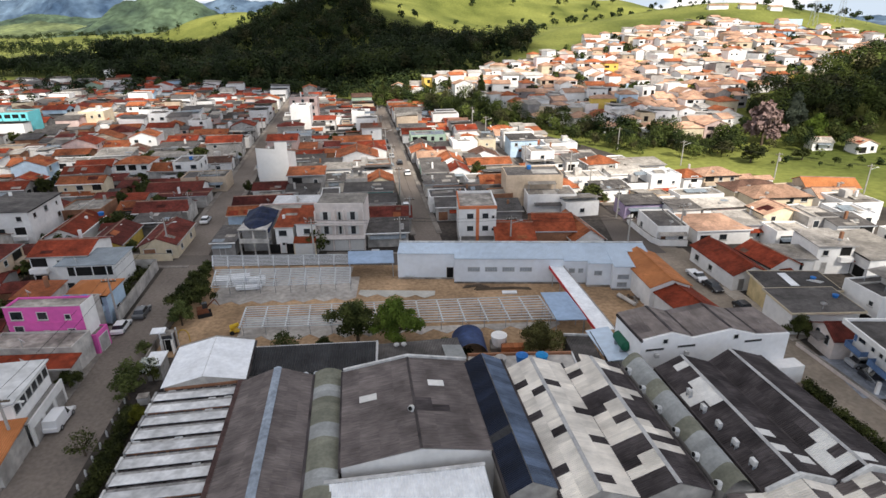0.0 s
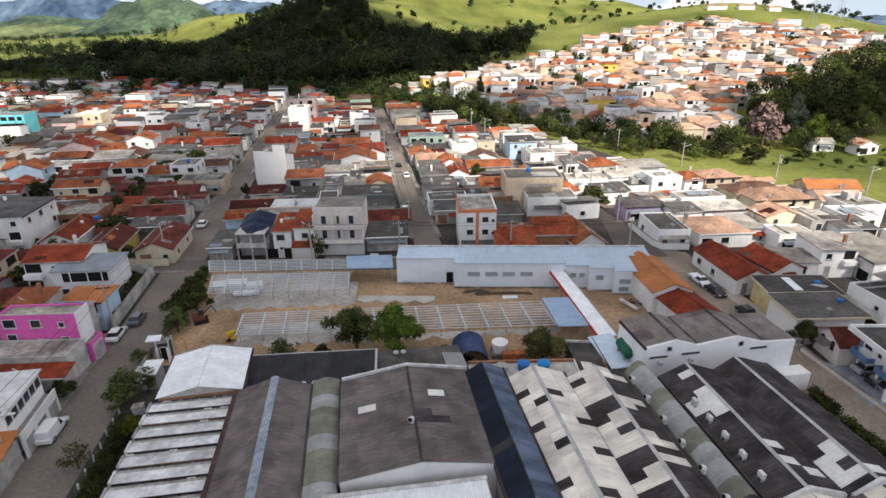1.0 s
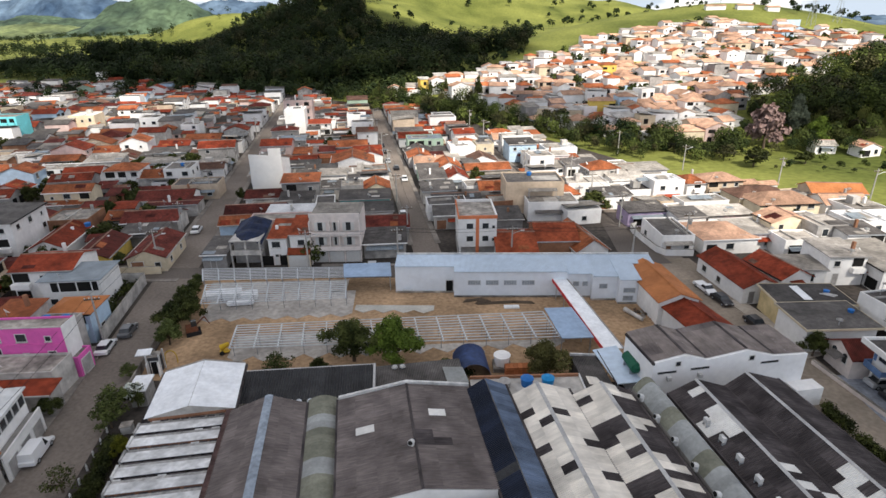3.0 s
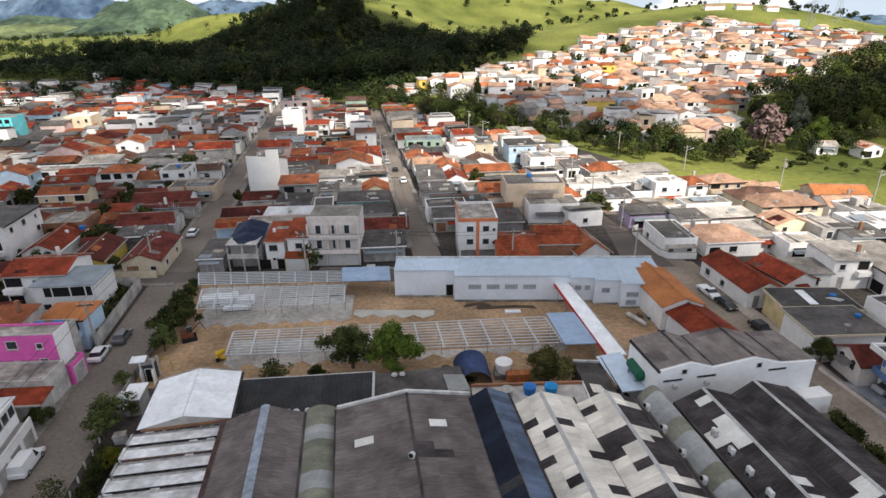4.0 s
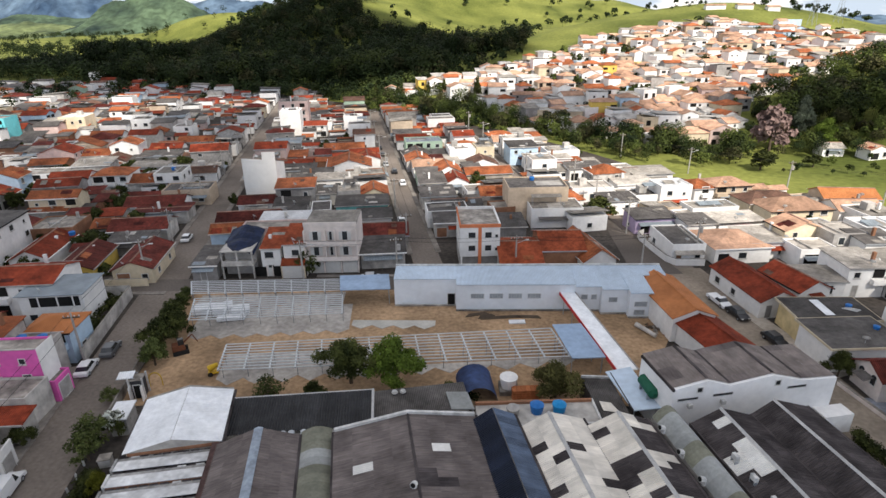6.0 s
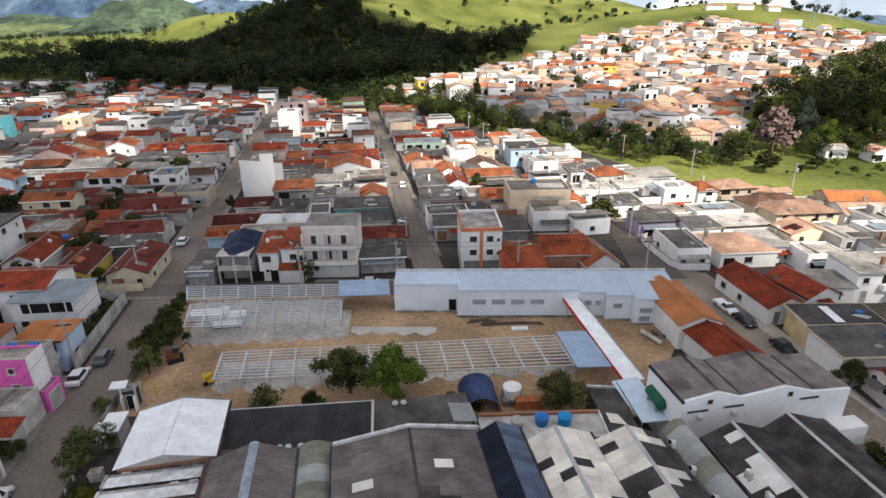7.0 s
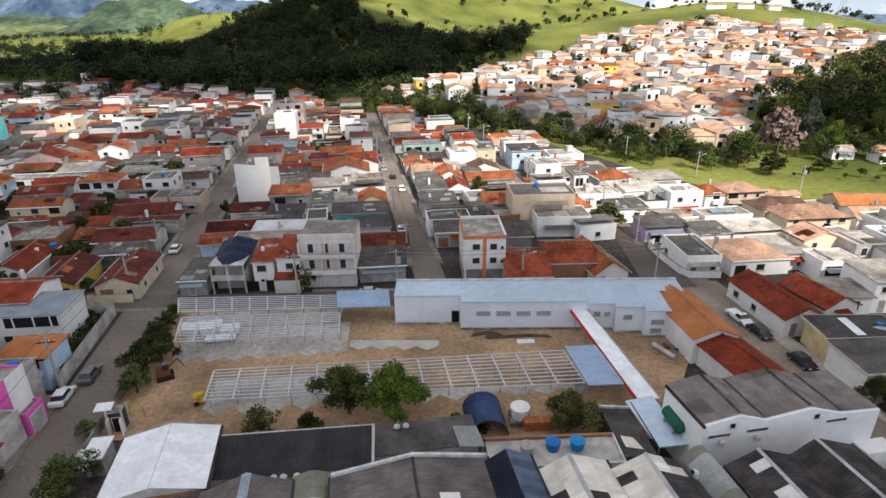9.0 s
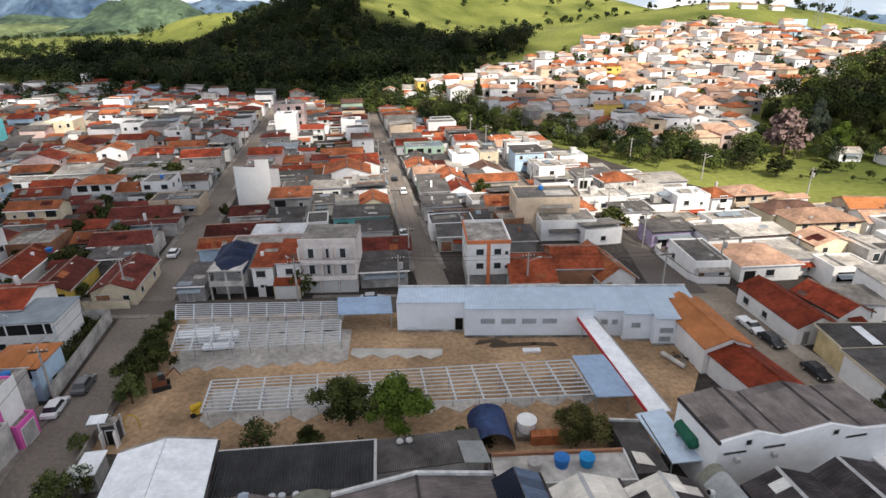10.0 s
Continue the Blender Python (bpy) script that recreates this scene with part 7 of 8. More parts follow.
mountain("backdrop_mountain", -3000, -900, 2700, 34, 62, 280, 4.4, FAR_DARK, "haze-tinted blue-green wooded foothills", [(-1890, 42, 210), (-1620, 16, 160)])
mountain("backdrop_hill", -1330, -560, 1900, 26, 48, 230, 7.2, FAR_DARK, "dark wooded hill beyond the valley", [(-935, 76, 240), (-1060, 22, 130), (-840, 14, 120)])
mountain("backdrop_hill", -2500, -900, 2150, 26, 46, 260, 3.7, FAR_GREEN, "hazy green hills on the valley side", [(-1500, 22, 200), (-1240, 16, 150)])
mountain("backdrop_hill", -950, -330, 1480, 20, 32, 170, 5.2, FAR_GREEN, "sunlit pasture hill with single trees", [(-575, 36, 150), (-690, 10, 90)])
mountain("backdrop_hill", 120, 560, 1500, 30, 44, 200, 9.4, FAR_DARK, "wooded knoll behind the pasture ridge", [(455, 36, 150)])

# ---- drifting clouds, high above and out of view, whose shade lies on town and forest ----
CLOUD = mat("cloud_white", (0.85, 0.86, 0.88), 1.0, 0.05, 0.01, 0.02, bump=0)
LIFT = SUN_DIR * (1500 / SUN_DIR.z)


def cloud(puffs, seed, count=7, shake=16):
    r = random.Random(seed)
    bm = bmesh.new()
    for cx, cy, rx, ry in puffs:
        for k in range(count):
            a = r.uniform(0, 6.28)
            q = 0 if k == 0 else r.uniform(0.35, 0.6)
            s = 1.0 if k == 0 else r.uniform(0.35, 0.5)
            c = Vector((cx + rx * q * math.cos(a), cy + ry * q * math.sin(a), r.uniform(0, 30))) + LIFT
            bmesh.ops.create_icosphere(bm, subdivisions=3 if count > 1 else 2, radius=1, matrix=Matrix.Translation(c) @ Matrix.Diagonal((rx * s, ry * s, min(rx, 35 * s + 12), 1)))
    for vert in bm.verts:
        vert.co += Vector((noise.noise(vert.co / 60), noise.noise(vert.co / 60 + Vector((9, 0, 0))), noise.noise(vert.co / 60 + Vector((0, 9, 0))))) * shake
    me = bpy.data.meshes.new("cloud")
    bm.to_mesh(me)
    bm.free()
    me.materials.append(CLOUD)
    me.polygons.foreach_set("use_smooth", [True] * len(me.polygons))
    tagged(part("cloud", me), "white cloud placed high out of view to cast its shade", "cloud", kind="structure")


cloud([(-45, 25, 150, 105), (-190, 62, 130, 90), (-100, 76, 62, 58), (-62, 126, 40, 28)], 1)
# small unseen puffs, added in place of thin cloud to half shade the town
broken = random.Random(31)
puffs = [(broken.uniform(-250, 5), broken.uniform(165, 310), broken.uniform(8, 13), broken.uniform(8, 13)) for _ in range(78)]
gaps = ((-160, 256, 22), (-52, 246, 16))
cloud([p for p in puffs if all(math.hypot(p[0] - a, p[1] - b) > c for a, b, c in gaps)], 3, 1, 5)
cloud([(-150, 550, 170, 160), (-20, 462, 75, 68), (-330, 560, 110, 80), (-175, 392, 135, 42), (62, 262, 34, 26), (150, 238, 38, 24), (196, 250, 22, 16)], 2)

# ---- vehicles ----
def vehicle(x, y, rot, colour, label, length=4.2, kind="car", name="car"):
    """A car with shaped body, cabin glass, four wheels; its nose points along local x."""
    ob = thing(name, label, "car" if kind != "truck" else "truck", pose(x, y, 0.06, 0, 0, rot))
    L, W = length, 1.75
    m = mat("car_paint_" + colour[0], colour[1], 0.3, 0.05, 0.3, 1, bump=0, spec=0.6)
    prof = [(-L / 2, 0.35), (L / 2, 0.3), (L / 2, 0.62), (L * 0.28, 0.88), (-L * 0.45, 0.92), (-L / 2, 0.8)]
    g = Geo()
    k = len(prof)
    g.add([(a, -W / 2, b) for a, b in prof] + [(a, W / 2, b) for a, b in prof], [tuple(range(k)), tuple(range(2 * k - 1, k - 1, -1))] + [(i, k + i, k + (i + 1) % k, (i + 1) % k) for i in range(k)])
    part("body", g, m, ob)
    c0, c1 = (-L * 0.46, L * 0.24) if kind == "van" else (-L * 0.05, L * 0.25) if kind == "pickup" else (-L * 0.38, L * 0.22)
    top = 1.85 if kind == "van" else 1.45
    inset = 0.1 if kind == "van" else 0.45
    low = [(c0, -W / 2 + 0.06, 0.88), (c1, -W / 2 + 0.06, 0.86), (c1, W / 2 - 0.06, 0.86), (c0, W / 2 - 0.06, 0.88)]
    high = [(c0 + inset, -W / 2 + 0.2, top - 0.06), (c1 - inset, -W / 2 + 0.2, top - 0.06), (c1 - inset, W / 2 - 0.2, top - 0.06), (c0 + inset, W / 2 - 0.2, top - 0.06)]
    if kind == "van":
        part("cargo_body", Geo().hexa([(c0, -W / 2 + 0.02, 0.88), (L * 0.08, -W / 2 + 0.02, 0.88), (L * 0.08, W / 2 - 0.02, 0.88), (c0, W / 2 - 0.02, 0.88)], [(c0 + 0.06, -W / 2 + 0.12, top - 0.05), (L * 0.08, -W / 2 + 0.12, top - 0.05), (L * 0.08, W / 2 - 0.12, top - 0.05), (c0 + 0.06, W / 2 - 0.12, top - 0.05)]), m, ob)
        low = [(L * 0.08 + 0.01, *low[0][1:]), low[1], low[2], (L * 0.08 + 0.01, *low[3][1:])]
        high = [(L * 0.08 + 0.01, *high[0][1:]), (c1 - 0.5, *high[1][1:]), (c1 - 0.5, *high[2][1:]), (L * 0.08 + 0.01, *high[3][1:])]
    part("cabin_glass", Geo().hexa(low, high), GLASS, ob)
    part("roof", Geo().hexa([(a, b, top - 0.06) for a, b, _ in high], [(a * 0.97, b * 0.95, top) for a, b, _ in high]), m, ob)
    for sx in (-0.31, 0.31):
        for sy in (-1, 1):
            wheel = part("wheel", Geo().tube((sx * L, sy * (W / 2 - 0.2), 0.32), (sx * L, sy * (W / 2 + 0.02), 0.32), 0.32, n=12), RUBBER, ob)
            part("rim", Geo().tube((sx * L, sy * (W / 2 + 0.02), 0.32), (sx * L, sy * (W / 2 + 0.04), 0.32), 0.19, n=10), STEEL, wheel)
    for sy in (-0.6, 0.6):
        part("headlight", Geo().box(L / 2 - 0.05, sy - 0.2, 0.55, L / 2 + 0.02, sy + 0.2, 0.7), FRAME, ob)
    return ob


G_ = ("grey", (0.10, 0.105, 0.11))
W_, K_, S_ = ("white", (0.78, 0.78, 0.78)), ("black", (0.015, 0.015, 0.018)), ("silver", (0.4, 0.41, 0.42))
vehicle(-59.6, 128.0, 100, W_, "white hatchback parked at the street side")
vehicle(-51.6, 77.6, 100, W_, "white car parked beside the shop fronts")
vehicle(-50.9, 82.4, 100, G_, "grey car parked beside the shop fronts")
vehicle(-46.8, 55.8, 100, W_, "white panel van parked by a workshop", 4.6, "van", "van")
vehicle(-14.6, 172.7, 100, W_, "white car driving along the narrow street")
vehicle(-12.2, 139.0, 100, W_, "white car parked in the narrow street")
vehicle(-18.4, 186.5, 100, K_, "black car parked in the narrow street")
vehicle(-24.9, 210.5, 100, K_, "black car parked in the narrow street")
vehicle(-22.2, 196.0, 100, S_, "grey car parked in the narrow street")
vehicle(-27.4, 222.0, 100, K_, "black car parked in the narrow street")
vehicle(45.6, 97.4, -80, W_, "white pickup truck parked beside red-roofed houses", 5.0, "pickup", "pickup_truck")
vehicle(46.6, 92.9, -80, K_, "black car parked beside red-roofed houses")
vehicle(48.4, 84.9, -80, K_, "black saloon parked at a pale pavement")
vehicle(57.2, 69.2, 5, S_, "silver car standing under a carport")
vehicle(57.2, 66.3, 5, K_, "dark car standing under a carport")
vehicle(-15.2, 107.0, 4, S_, "grey car on the cross street behind the canopy")

# ---- poles, lamps and wires ----
POLE = mat("concrete_pole", (0.40, 0.38, 0.35), 0.85, 0.2, 0.5, 4)
WIRE = mat("black_cable", (0.02, 0.02, 0.02), 0.7, 0.2)


def utility_pole(x, y, h=8.5, rot=10.5, lamp=True, transformer=False):
    z = ground_z(x, y)
    ob = thing("utility_pole", "grey concrete utility pole with crossarm and street lamp" if lamp else "grey concrete utility pole with wooden crossarm", "utility pole", pose(x, y, z, 0, 0, rot), group="utility poles")
    part("shaft", Geo().tube((0, 0, -0.3), (0, 0, h), 0.2, 0.13, n=8), POLE, ob)
    part("crossarm", Geo().box(-1.1, -0.08, h - 0.8, 1.1, 0.08, h - 0.6), BARK, ob)
    for k in (-1.0, -0.4, 0.4, 1.0):
        part("insulator", Geo().tube((k, 0, h - 0.6), (k, 0, h - 0.38), 0.07, n=6), FRAME, ob)
    if lamp:
        arm = part("lamp_arm", Geo().tube((0, 0, h - 1.6), (1.8, 0, h - 1.0), 0.05, n=6), STEEL, ob)
        part("lamp_head", Geo().box(1.7, -0.14, h - 1.06, 2.4, 0.14, h - 0.92), FRAME, arm)
    if transformer:
        part("transformer", Geo().tube((0.45, 0, h - 2.6), (0.45, 0, h - 1.5), 0.38, n=10), WALLS["grey"], ob)
    return Vector((x, y, z + h - 0.4))


def cable(a, b, sag=0.5):
    ob = thing("cable", "thin black overhead cable slung between two poles", "cable", pose(0, 0, 0), group="overhead cables")
    g, n = Geo(), 7
    for off in (-0.9, 0.9):
        d = (b - a).cross(Vector((0, 0, 1))).normalized() * off
        pts = [a.lerp(b, i / n) + d - Vector((0, 0, sag * 4 * (i / n) * (1 - i / n))) for i in range(n + 1)]
        g = Geo()
        side = d.normalized() * 0.025
        for p in pts:
            g.v += [tuple(p + side), tuple(p - side), tuple(p + Vector((0, 0, 0.04)))]
        g.f = [(3 * i + a, 3 * i + (a + 1) % 3, 3 * i + 3 + (a + 1) % 3, 3 * i + 3 + a) for i in range(n) for a in range(3)]
        g.m = [0] * len(g.f)
        part("strand", g, WIRE, ob)


lines = [
    [uv(-37.8, k) for k in (58, 88, 116.5, 135, 165, 195, 225, 255)],
    [uv(12.8, k) for k in (122, 150, 180, 210, 240, 270)],
    [(-28.1, 106.9), (-10.5, 108.4), (12, 109), (36, 109.6)],
    [(49.3, 117), (39.5, 131), (37, 150), (35.5, 170)],
    [uv(55, k) for k in (172, 200, 228, 255)],
    [(59.9, 208), (74.2, 184), (95, 166), (112, 152)],
]
for k, line in enumerate(lines):
    tops = [utility_pole(x, y, 8.2, 10.5 if k != 0 else 10.5, (i + k) % 2 == 0, (i + k) % 4 == 3) for i, (x, y) in enumerate(line)]
    for a, b in zip(tops, tops[1:]):
        cable(a, b)

# ---- trees and hedges round the site ----
tree(-13.8, 74.8, 7.4, 1.12, LEAF, 11, "dark green spreading tree on the building site", n=9500, size=0.042)
tree(-7.6, 74.0, 8.4, 1.0, LEAF_BRIGHT, 12, "bright green bushy tree on the building site", n=9500, size=0.042)
tree(-23.4, 70.6, 4.4, 1.2, LEAF_MID, 13, "thin dark shrub at the site edge", n=1100, size=0.06)
tree(-17.9, 70.9, 3.3, 1.05, LEAF, 14, "small dark bush at the site edge", n=4200, size=0.055)
tree(13.2, 71.8, 5.8, 1.2, mat("olive_leaves", (0.10, 0.095, 0.035), 0.75, 0.45, 0.5, 1.6, bump=0, rand=0.2, tint=(0.20, 0.19, 0.065), spec=0.08), 15, "olive green round tree by the walkway", n=8000, size=0.045)
tree(-0.6, 70.4, 3.6, 1.1, LEAF, 14, "small dark bush beside the tarpaulin", n=4200, size=0.055)
for x, y, h, s, k in ((-43.8, 83.0, 5.8, 0.95, 13), (-42.6, 79.0, 4.8, 1.0, 16), (-42.8, 86.2, 5.2, 1.0, 17), (-45.1, 89.5, 5.0, 0.95, 17), (-46.2, 95.5, 3.4, 1.1, 13), (-47.0, 99.5, 2.6, 1.2, 16)):
    tree(x, y, h, s, LEAF_MID if k == 16 else LEAF, k, "dark straggling street-side tree along the site fence", n=3000, size=0.065)
for x, y, h, s in ((-41.6, 62.8, 5.0, 1.0), (-40.9, 60.4, 4.4, 1.0), (-44.3, 70.8, 2.6, 1.1)):
    tree(x, y, h, s, LEAF_MID, 11 + int(x) % 3, "thin-leaved street tree growing beside the factory wall", n=1700, size=0.06)
tree(-40.3, 50.4, 3.6, 1.2, LEAF, 18, "sparse spindly young tree beside the hedge", n=420, size=0.07)
tree(52.2, 76.2, 4.6, 0.95, LEAF, 14, "dark bush growing at a garden gate", n=4200, size=0.055)
hedge_rng = random.Random(5)
blobs = []
for off, n, z0, z1 in ((0.9, 46, 0.25, 0.55), (2.0, 40, 0.5, 0.95)):
    for k in range(n):
        s = k / (n - 1)
        blobs.append((-40.6 + off + 5.2 * s + hedge_rng.uniform(-0.2, 0.2), 58.0 - 24 * s, hedge_rng.uniform(z0, z1), hedge_rng.uniform(0.5, 0.78)))
hedge = thing("hedge", "clipped dark green hedge along the factory wall", "hedge", pose(0, 0, 0))
part("foliage", leaf_cloud(blobs, 13500, 0.24, 9), LEAF, hedge)
tree(-36.9, 55.6, 3.2, 0.8, mat("yellow_green_leaves", (0.16, 0.17, 0.02), 0.7, 0.45, 0.5, 1.6, bump=0, rand=0.2, tint=(0.30, 0.30, 0.04), spec=0.08), 14, "yellow-green bush at the end of the hedge", n=4200, size=0.055)
for k in range(14):
    post_ob = thing("marker_post", "short white wooden post along the hedge", "post", pose(-41.0 + 0.44 * k, 59.6 - 2.03 * k, 0, 0, 4 * math.sin(k * 2.1), 10), group="hedge posts")
    part("shaft", Geo().box(-0.09, -0.09, -0.1, 0.09, 0.09, 0.75 + 0.1 * math.sin(k * 3.7)), CAP, post_ob)
    part("tip", Geo().hexa([(-0.09, -0.09, 0.76 + 0.1 * math.sin(k * 3.7)), (0.09, -0.09, 0.76 + 0.1 * math.sin(k * 3.7)), (0.09, 0.09, 0.76 + 0.1 * math.sin(k * 3.7)), (-0.09, 0.09, 0.76 + 0.1 * math.sin(k * 3.7))], [(-0.03, -0.03, 0.92), (0.03, -0.03, 0.92), (0.03, 0.03, 0.92), (-0.03, 0.03, 0.92)]), CAP, post_ob)
blossom = tree(-39.7, 64.3, 4.0, 0.8, LEAF, 16, "small tree with large white blossoms beside a booth", n=1500, size=0.07)
part("blossom", leaf_cloud([(0.1, 0.0, 0.8, 0.2), (-0.2, 0.15, 0.7, 0.16), (0.15, -0.25, 0.65, 0.18), (-0.1, -0.15, 0.85, 0.14)], 150, 0.13, 21), mat("white_blossom", (0.72, 0.74, 0.66), 0.8, 0.2, 0.3, 1.2, bump=0), blossom)
booth = thing("booth", "small dark booth with a flat white roof beside the street trees", "booth", pose(-39.8, 66.0, 0, 0, 0, 10))
part("wall", Geo().box(-0.95, -1.6, 0, 0.95, 1.5, 2.4), WALLS["grey"], booth)
part("roof", Geo().box(-1.15, -1.85, 2.4, 1.15, 1.75, 2.56), SHEET_SNOW, booth)
part("window", window_mesh(1.1, 0.9), None, booth, m=pose(0, -1.6, 1.1))
crate = thing("concrete_block", "pale concrete block beside the booth", "block", pose(-38.6, 59.8, 0, 0, 0, 14))
part("block", Geo().box(-0.6, -0.5, 0, 0.6, 0.5, 1.0), CAP, crate)
part("slab", Geo().box(-0.68, -0.58, 1.0, 0.68, 0.58, 1.1), CONCRETE, crate)
tree(-50.0, 62.6, 3.2, 1.1, LEAF, 14, "dark bush at a street-side house wall", n=4200, size=0.055)
blobs = []
for x0, y0, x1, y1, n in ((46.5, 63.8, 47.3, 60.6, 9), (47.2, 58.4, 48.2, 54.6, 10), (48.2, 53.5, 48.9, 47.0, 10)):
    for k in range(n):
        s = k / (n - 1)
        blobs.append((x0 + (x1 - x0) * s + hedge_rng.uniform(-0.25, 0.25), y0 + (y1 - y0) * s, hedge_rng.uniform(0.4, 1.0), hedge_rng.uniform(0.6, 1.0)))
hedge = thing("hedge", "rough dark hedge along the lane behind the factory", "hedge", pose(0, 0, 0))
part("foliage", leaf_cloud(blobs, 5200, 0.3, 10), LEAF, hedge)

# ---- boundary walls ----
def low_wall(pts, h, m, label, t=0.2):
    ob = thing("boundary_wall", label, "wall", pose(0, 0, 0))
    for (x0, y0), (x1, y1) in zip(pts, pts[1:]):
        d = Vector((x1 - x0, y1 - y0)).normalized()
        n = Vector((-d.y, d.x)) * t / 2
        q = [(x0 - n.x, y0 - n.y), (x1 - n.x, y1 - n.y), (x1 + n.x, y1 + n.y), (x0 + n.x, y0 + n.y)]
        a = Vector(q[1]) - Vector(q[0])
        b = Vector(q[2]) - Vector(q[1])
        if a.x * b.y - a.y * b.x < 0:
            q = q[::-1]
        part("wall_panel", Geo().hexa([(*p, -0.2) for p in q], [(*p, h) for p in q]), m, ob)
        part("coping", Geo().hexa([(*p, h) for p in q], [(*p, h + 0.08) for p in q]), CONCRETE, ob)


low_wall([(51.2, 74.5), (52.3, 68.5), (53.9, 60.0), (55.4, 50.0)], 0.6, WALLS["cream_white"], "low cream garden wall along the sandy lane", 0.35)
low_wall([uv(-37.9, 88), uv(-38.1, 109.2), (-69.5, 99.6)], 2.2, WALLS["dirty"], "stained white yard wall along the street")
low_wall([uv(-29.4, 74), uv(-29.4, 84), uv(-29.2, 107)], 1.4, CONCRETE, "grey site fence wall along the street")
low_wall([(44.0, 66.5), (46.0, 57), (48.5, 44)], 1.0, WALLS["dirty"], "stained wall behind the factory")
low_wall([(43.2, 130.4), (41.6, 129.2), (41.3, 127.0), (42.0, 121.0), (42.9, 115.4), (44.2, 113.4), (49.8, 113.3)], 1.4, WALLS["white"], "curved white garden wall at the street corner")

# ---- things standing on the building site ----
tarp = thing("tarpaulin_shelter", "dark blue tarpaulin stretched over a hooped shelter", "shelter", pose(3.1, 72.8, 0, 0, 0, 6))
g = Geo()
for j in range(9):
    for i in range(11):
        a = math.pi * i / 10
        g.v.append((-2.4 * math.cos(a), -2.6 + j * 0.75, 2.6 * math.sin(a) * (1 - 0.02 * j) + 0.06 * noise.noise((i, j, 3))))
g.f = [(j * 11 + i, j * 11 + i + 1, (j + 1) * 11 + i + 1, (j + 1) * 11 + i) for j in range(8) for i in range(10)]
g.m = [0] * len(g.f)
part("cover", g, mat("navy_tarpaulin", (0.035, 0.06, 0.15), 0.55, 0.4, 0.5, 1.5, bump=0.4), tarp, smooth=True)
part("hoop", Geo().tube((-2.3, 3.35, 0), (-2.3, 3.35, 0.8), 0.06, n=6), STEEL, tarp)
part("hoop", Geo().tube((2.3, 3.35, 0), (2.3, 3.35, 0.8), 0.06, n=6), STEEL, tarp)
water_tank(7.3, 73.2, 0.7, 1.15, 1.9, WALLS["white"], "white water tank on a block stand")
stand = thing("block_stand", "grey concrete block stand under a tank", "stand", pose(7.3, 73.2, 0))
part("base", Geo().box(-1.25, -1.25, 0, 1.25, 1.25, 0.7), CONCRETE, stand)
bricks = thing("brick_stack", "stack of orange hollow bricks on the site", "brick stack", pose(9.4, 71.9, 0, 0, 0, 3))
BRICK = mat("orange_brick", (0.48, 0.17, 0.07), 0.85, 0.25, 0.5, 3, rand=0.2)
for i in range(6):
    for k in range(4):
        part("brick", Geo().box(-1.8 + i * 0.6, -0.6, k * 0.34, -1.8 + i * 0.6 + 0.57, 0.6, k * 0.34 + 0.31), BRICK, bricks)
TOY = mat("machine_yellow", (0.60, 0.38, 0.03), 0.5, 0.2)
for x, y, rot in ((-33.3, 76.8, 20),):
    ob = thing("concrete_mixer", "yellow site machine standing on sandy ground", "machine", pose(x, y, 0.05, 0, 0, rot))
    part("drum", Geo().tube((-0.5, 0, 1.0), (0.7, 0, 1.5), 0.5, 0.3, n=10), TOY, ob)
    part("frame", Geo().box(-0.7, -0.5, 0.35, 0.7, 0.5, 0.5), TOY, ob)
    part("wheel", Geo().tube((-0.4, -0.6, 0.35), (-0.4, -0.5, 0.35), 0.35, n=10), RUBBER, ob)
    part("wheel", Geo().tube((-0.4, 0.5, 0.35), (-0.4, 0.6, 0.35), 0.35, n=10), RUBBER, ob)
    part("leg", Geo().box(0.5, -0.06, 0, 0.62, 0.06, 0.4), TOY, ob)
dig = thing("small_excavator", "rusty orange excavator parked under trees", "excavator", pose(-40.4, 82.3, 0.05, 0, 0, 30))
RUSTO = mat("rusty_orange_paint", (0.19, 0.075, 0.04), 0.7, 0.3)
part("track", Geo().box(-1.1, -0.9, 0, 1.1, -0.5, 0.6), RUBBER, dig)
part("track", Geo().box(-1.1, 0.5, 0, 1.1, 0.9, 0.6), RUBBER, dig)
part("body", Geo().hexa([(-1.1, -0.7, 0.65), (0.7, -0.7, 0.65), (0.7, 0.7, 0.65), (-1.1, 0.7, 0.65)], [(-1.0, -0.65, 1.5), (0.5, -0.65, 1.5), (0.5, 0.65, 1.5), (-1.0, 0.65, 1.5)]), RUSTO, dig)
part("cab", Geo().box(-0.2, -0.6, 1.5, 0.6, 0.1, 2.4), GLASS, dig)
part("boom", Geo().tube((0.5, 0.3, 1.3), (1.9, 0.3, 2.4), 0.14, 0.1, n=6), RUSTO, dig)
part("arm", Geo().tube((1.9, 0.3, 2.4), (2.5, 0.3, 1.0), 0.1, 0.08, n=6), RUSTO, dig)
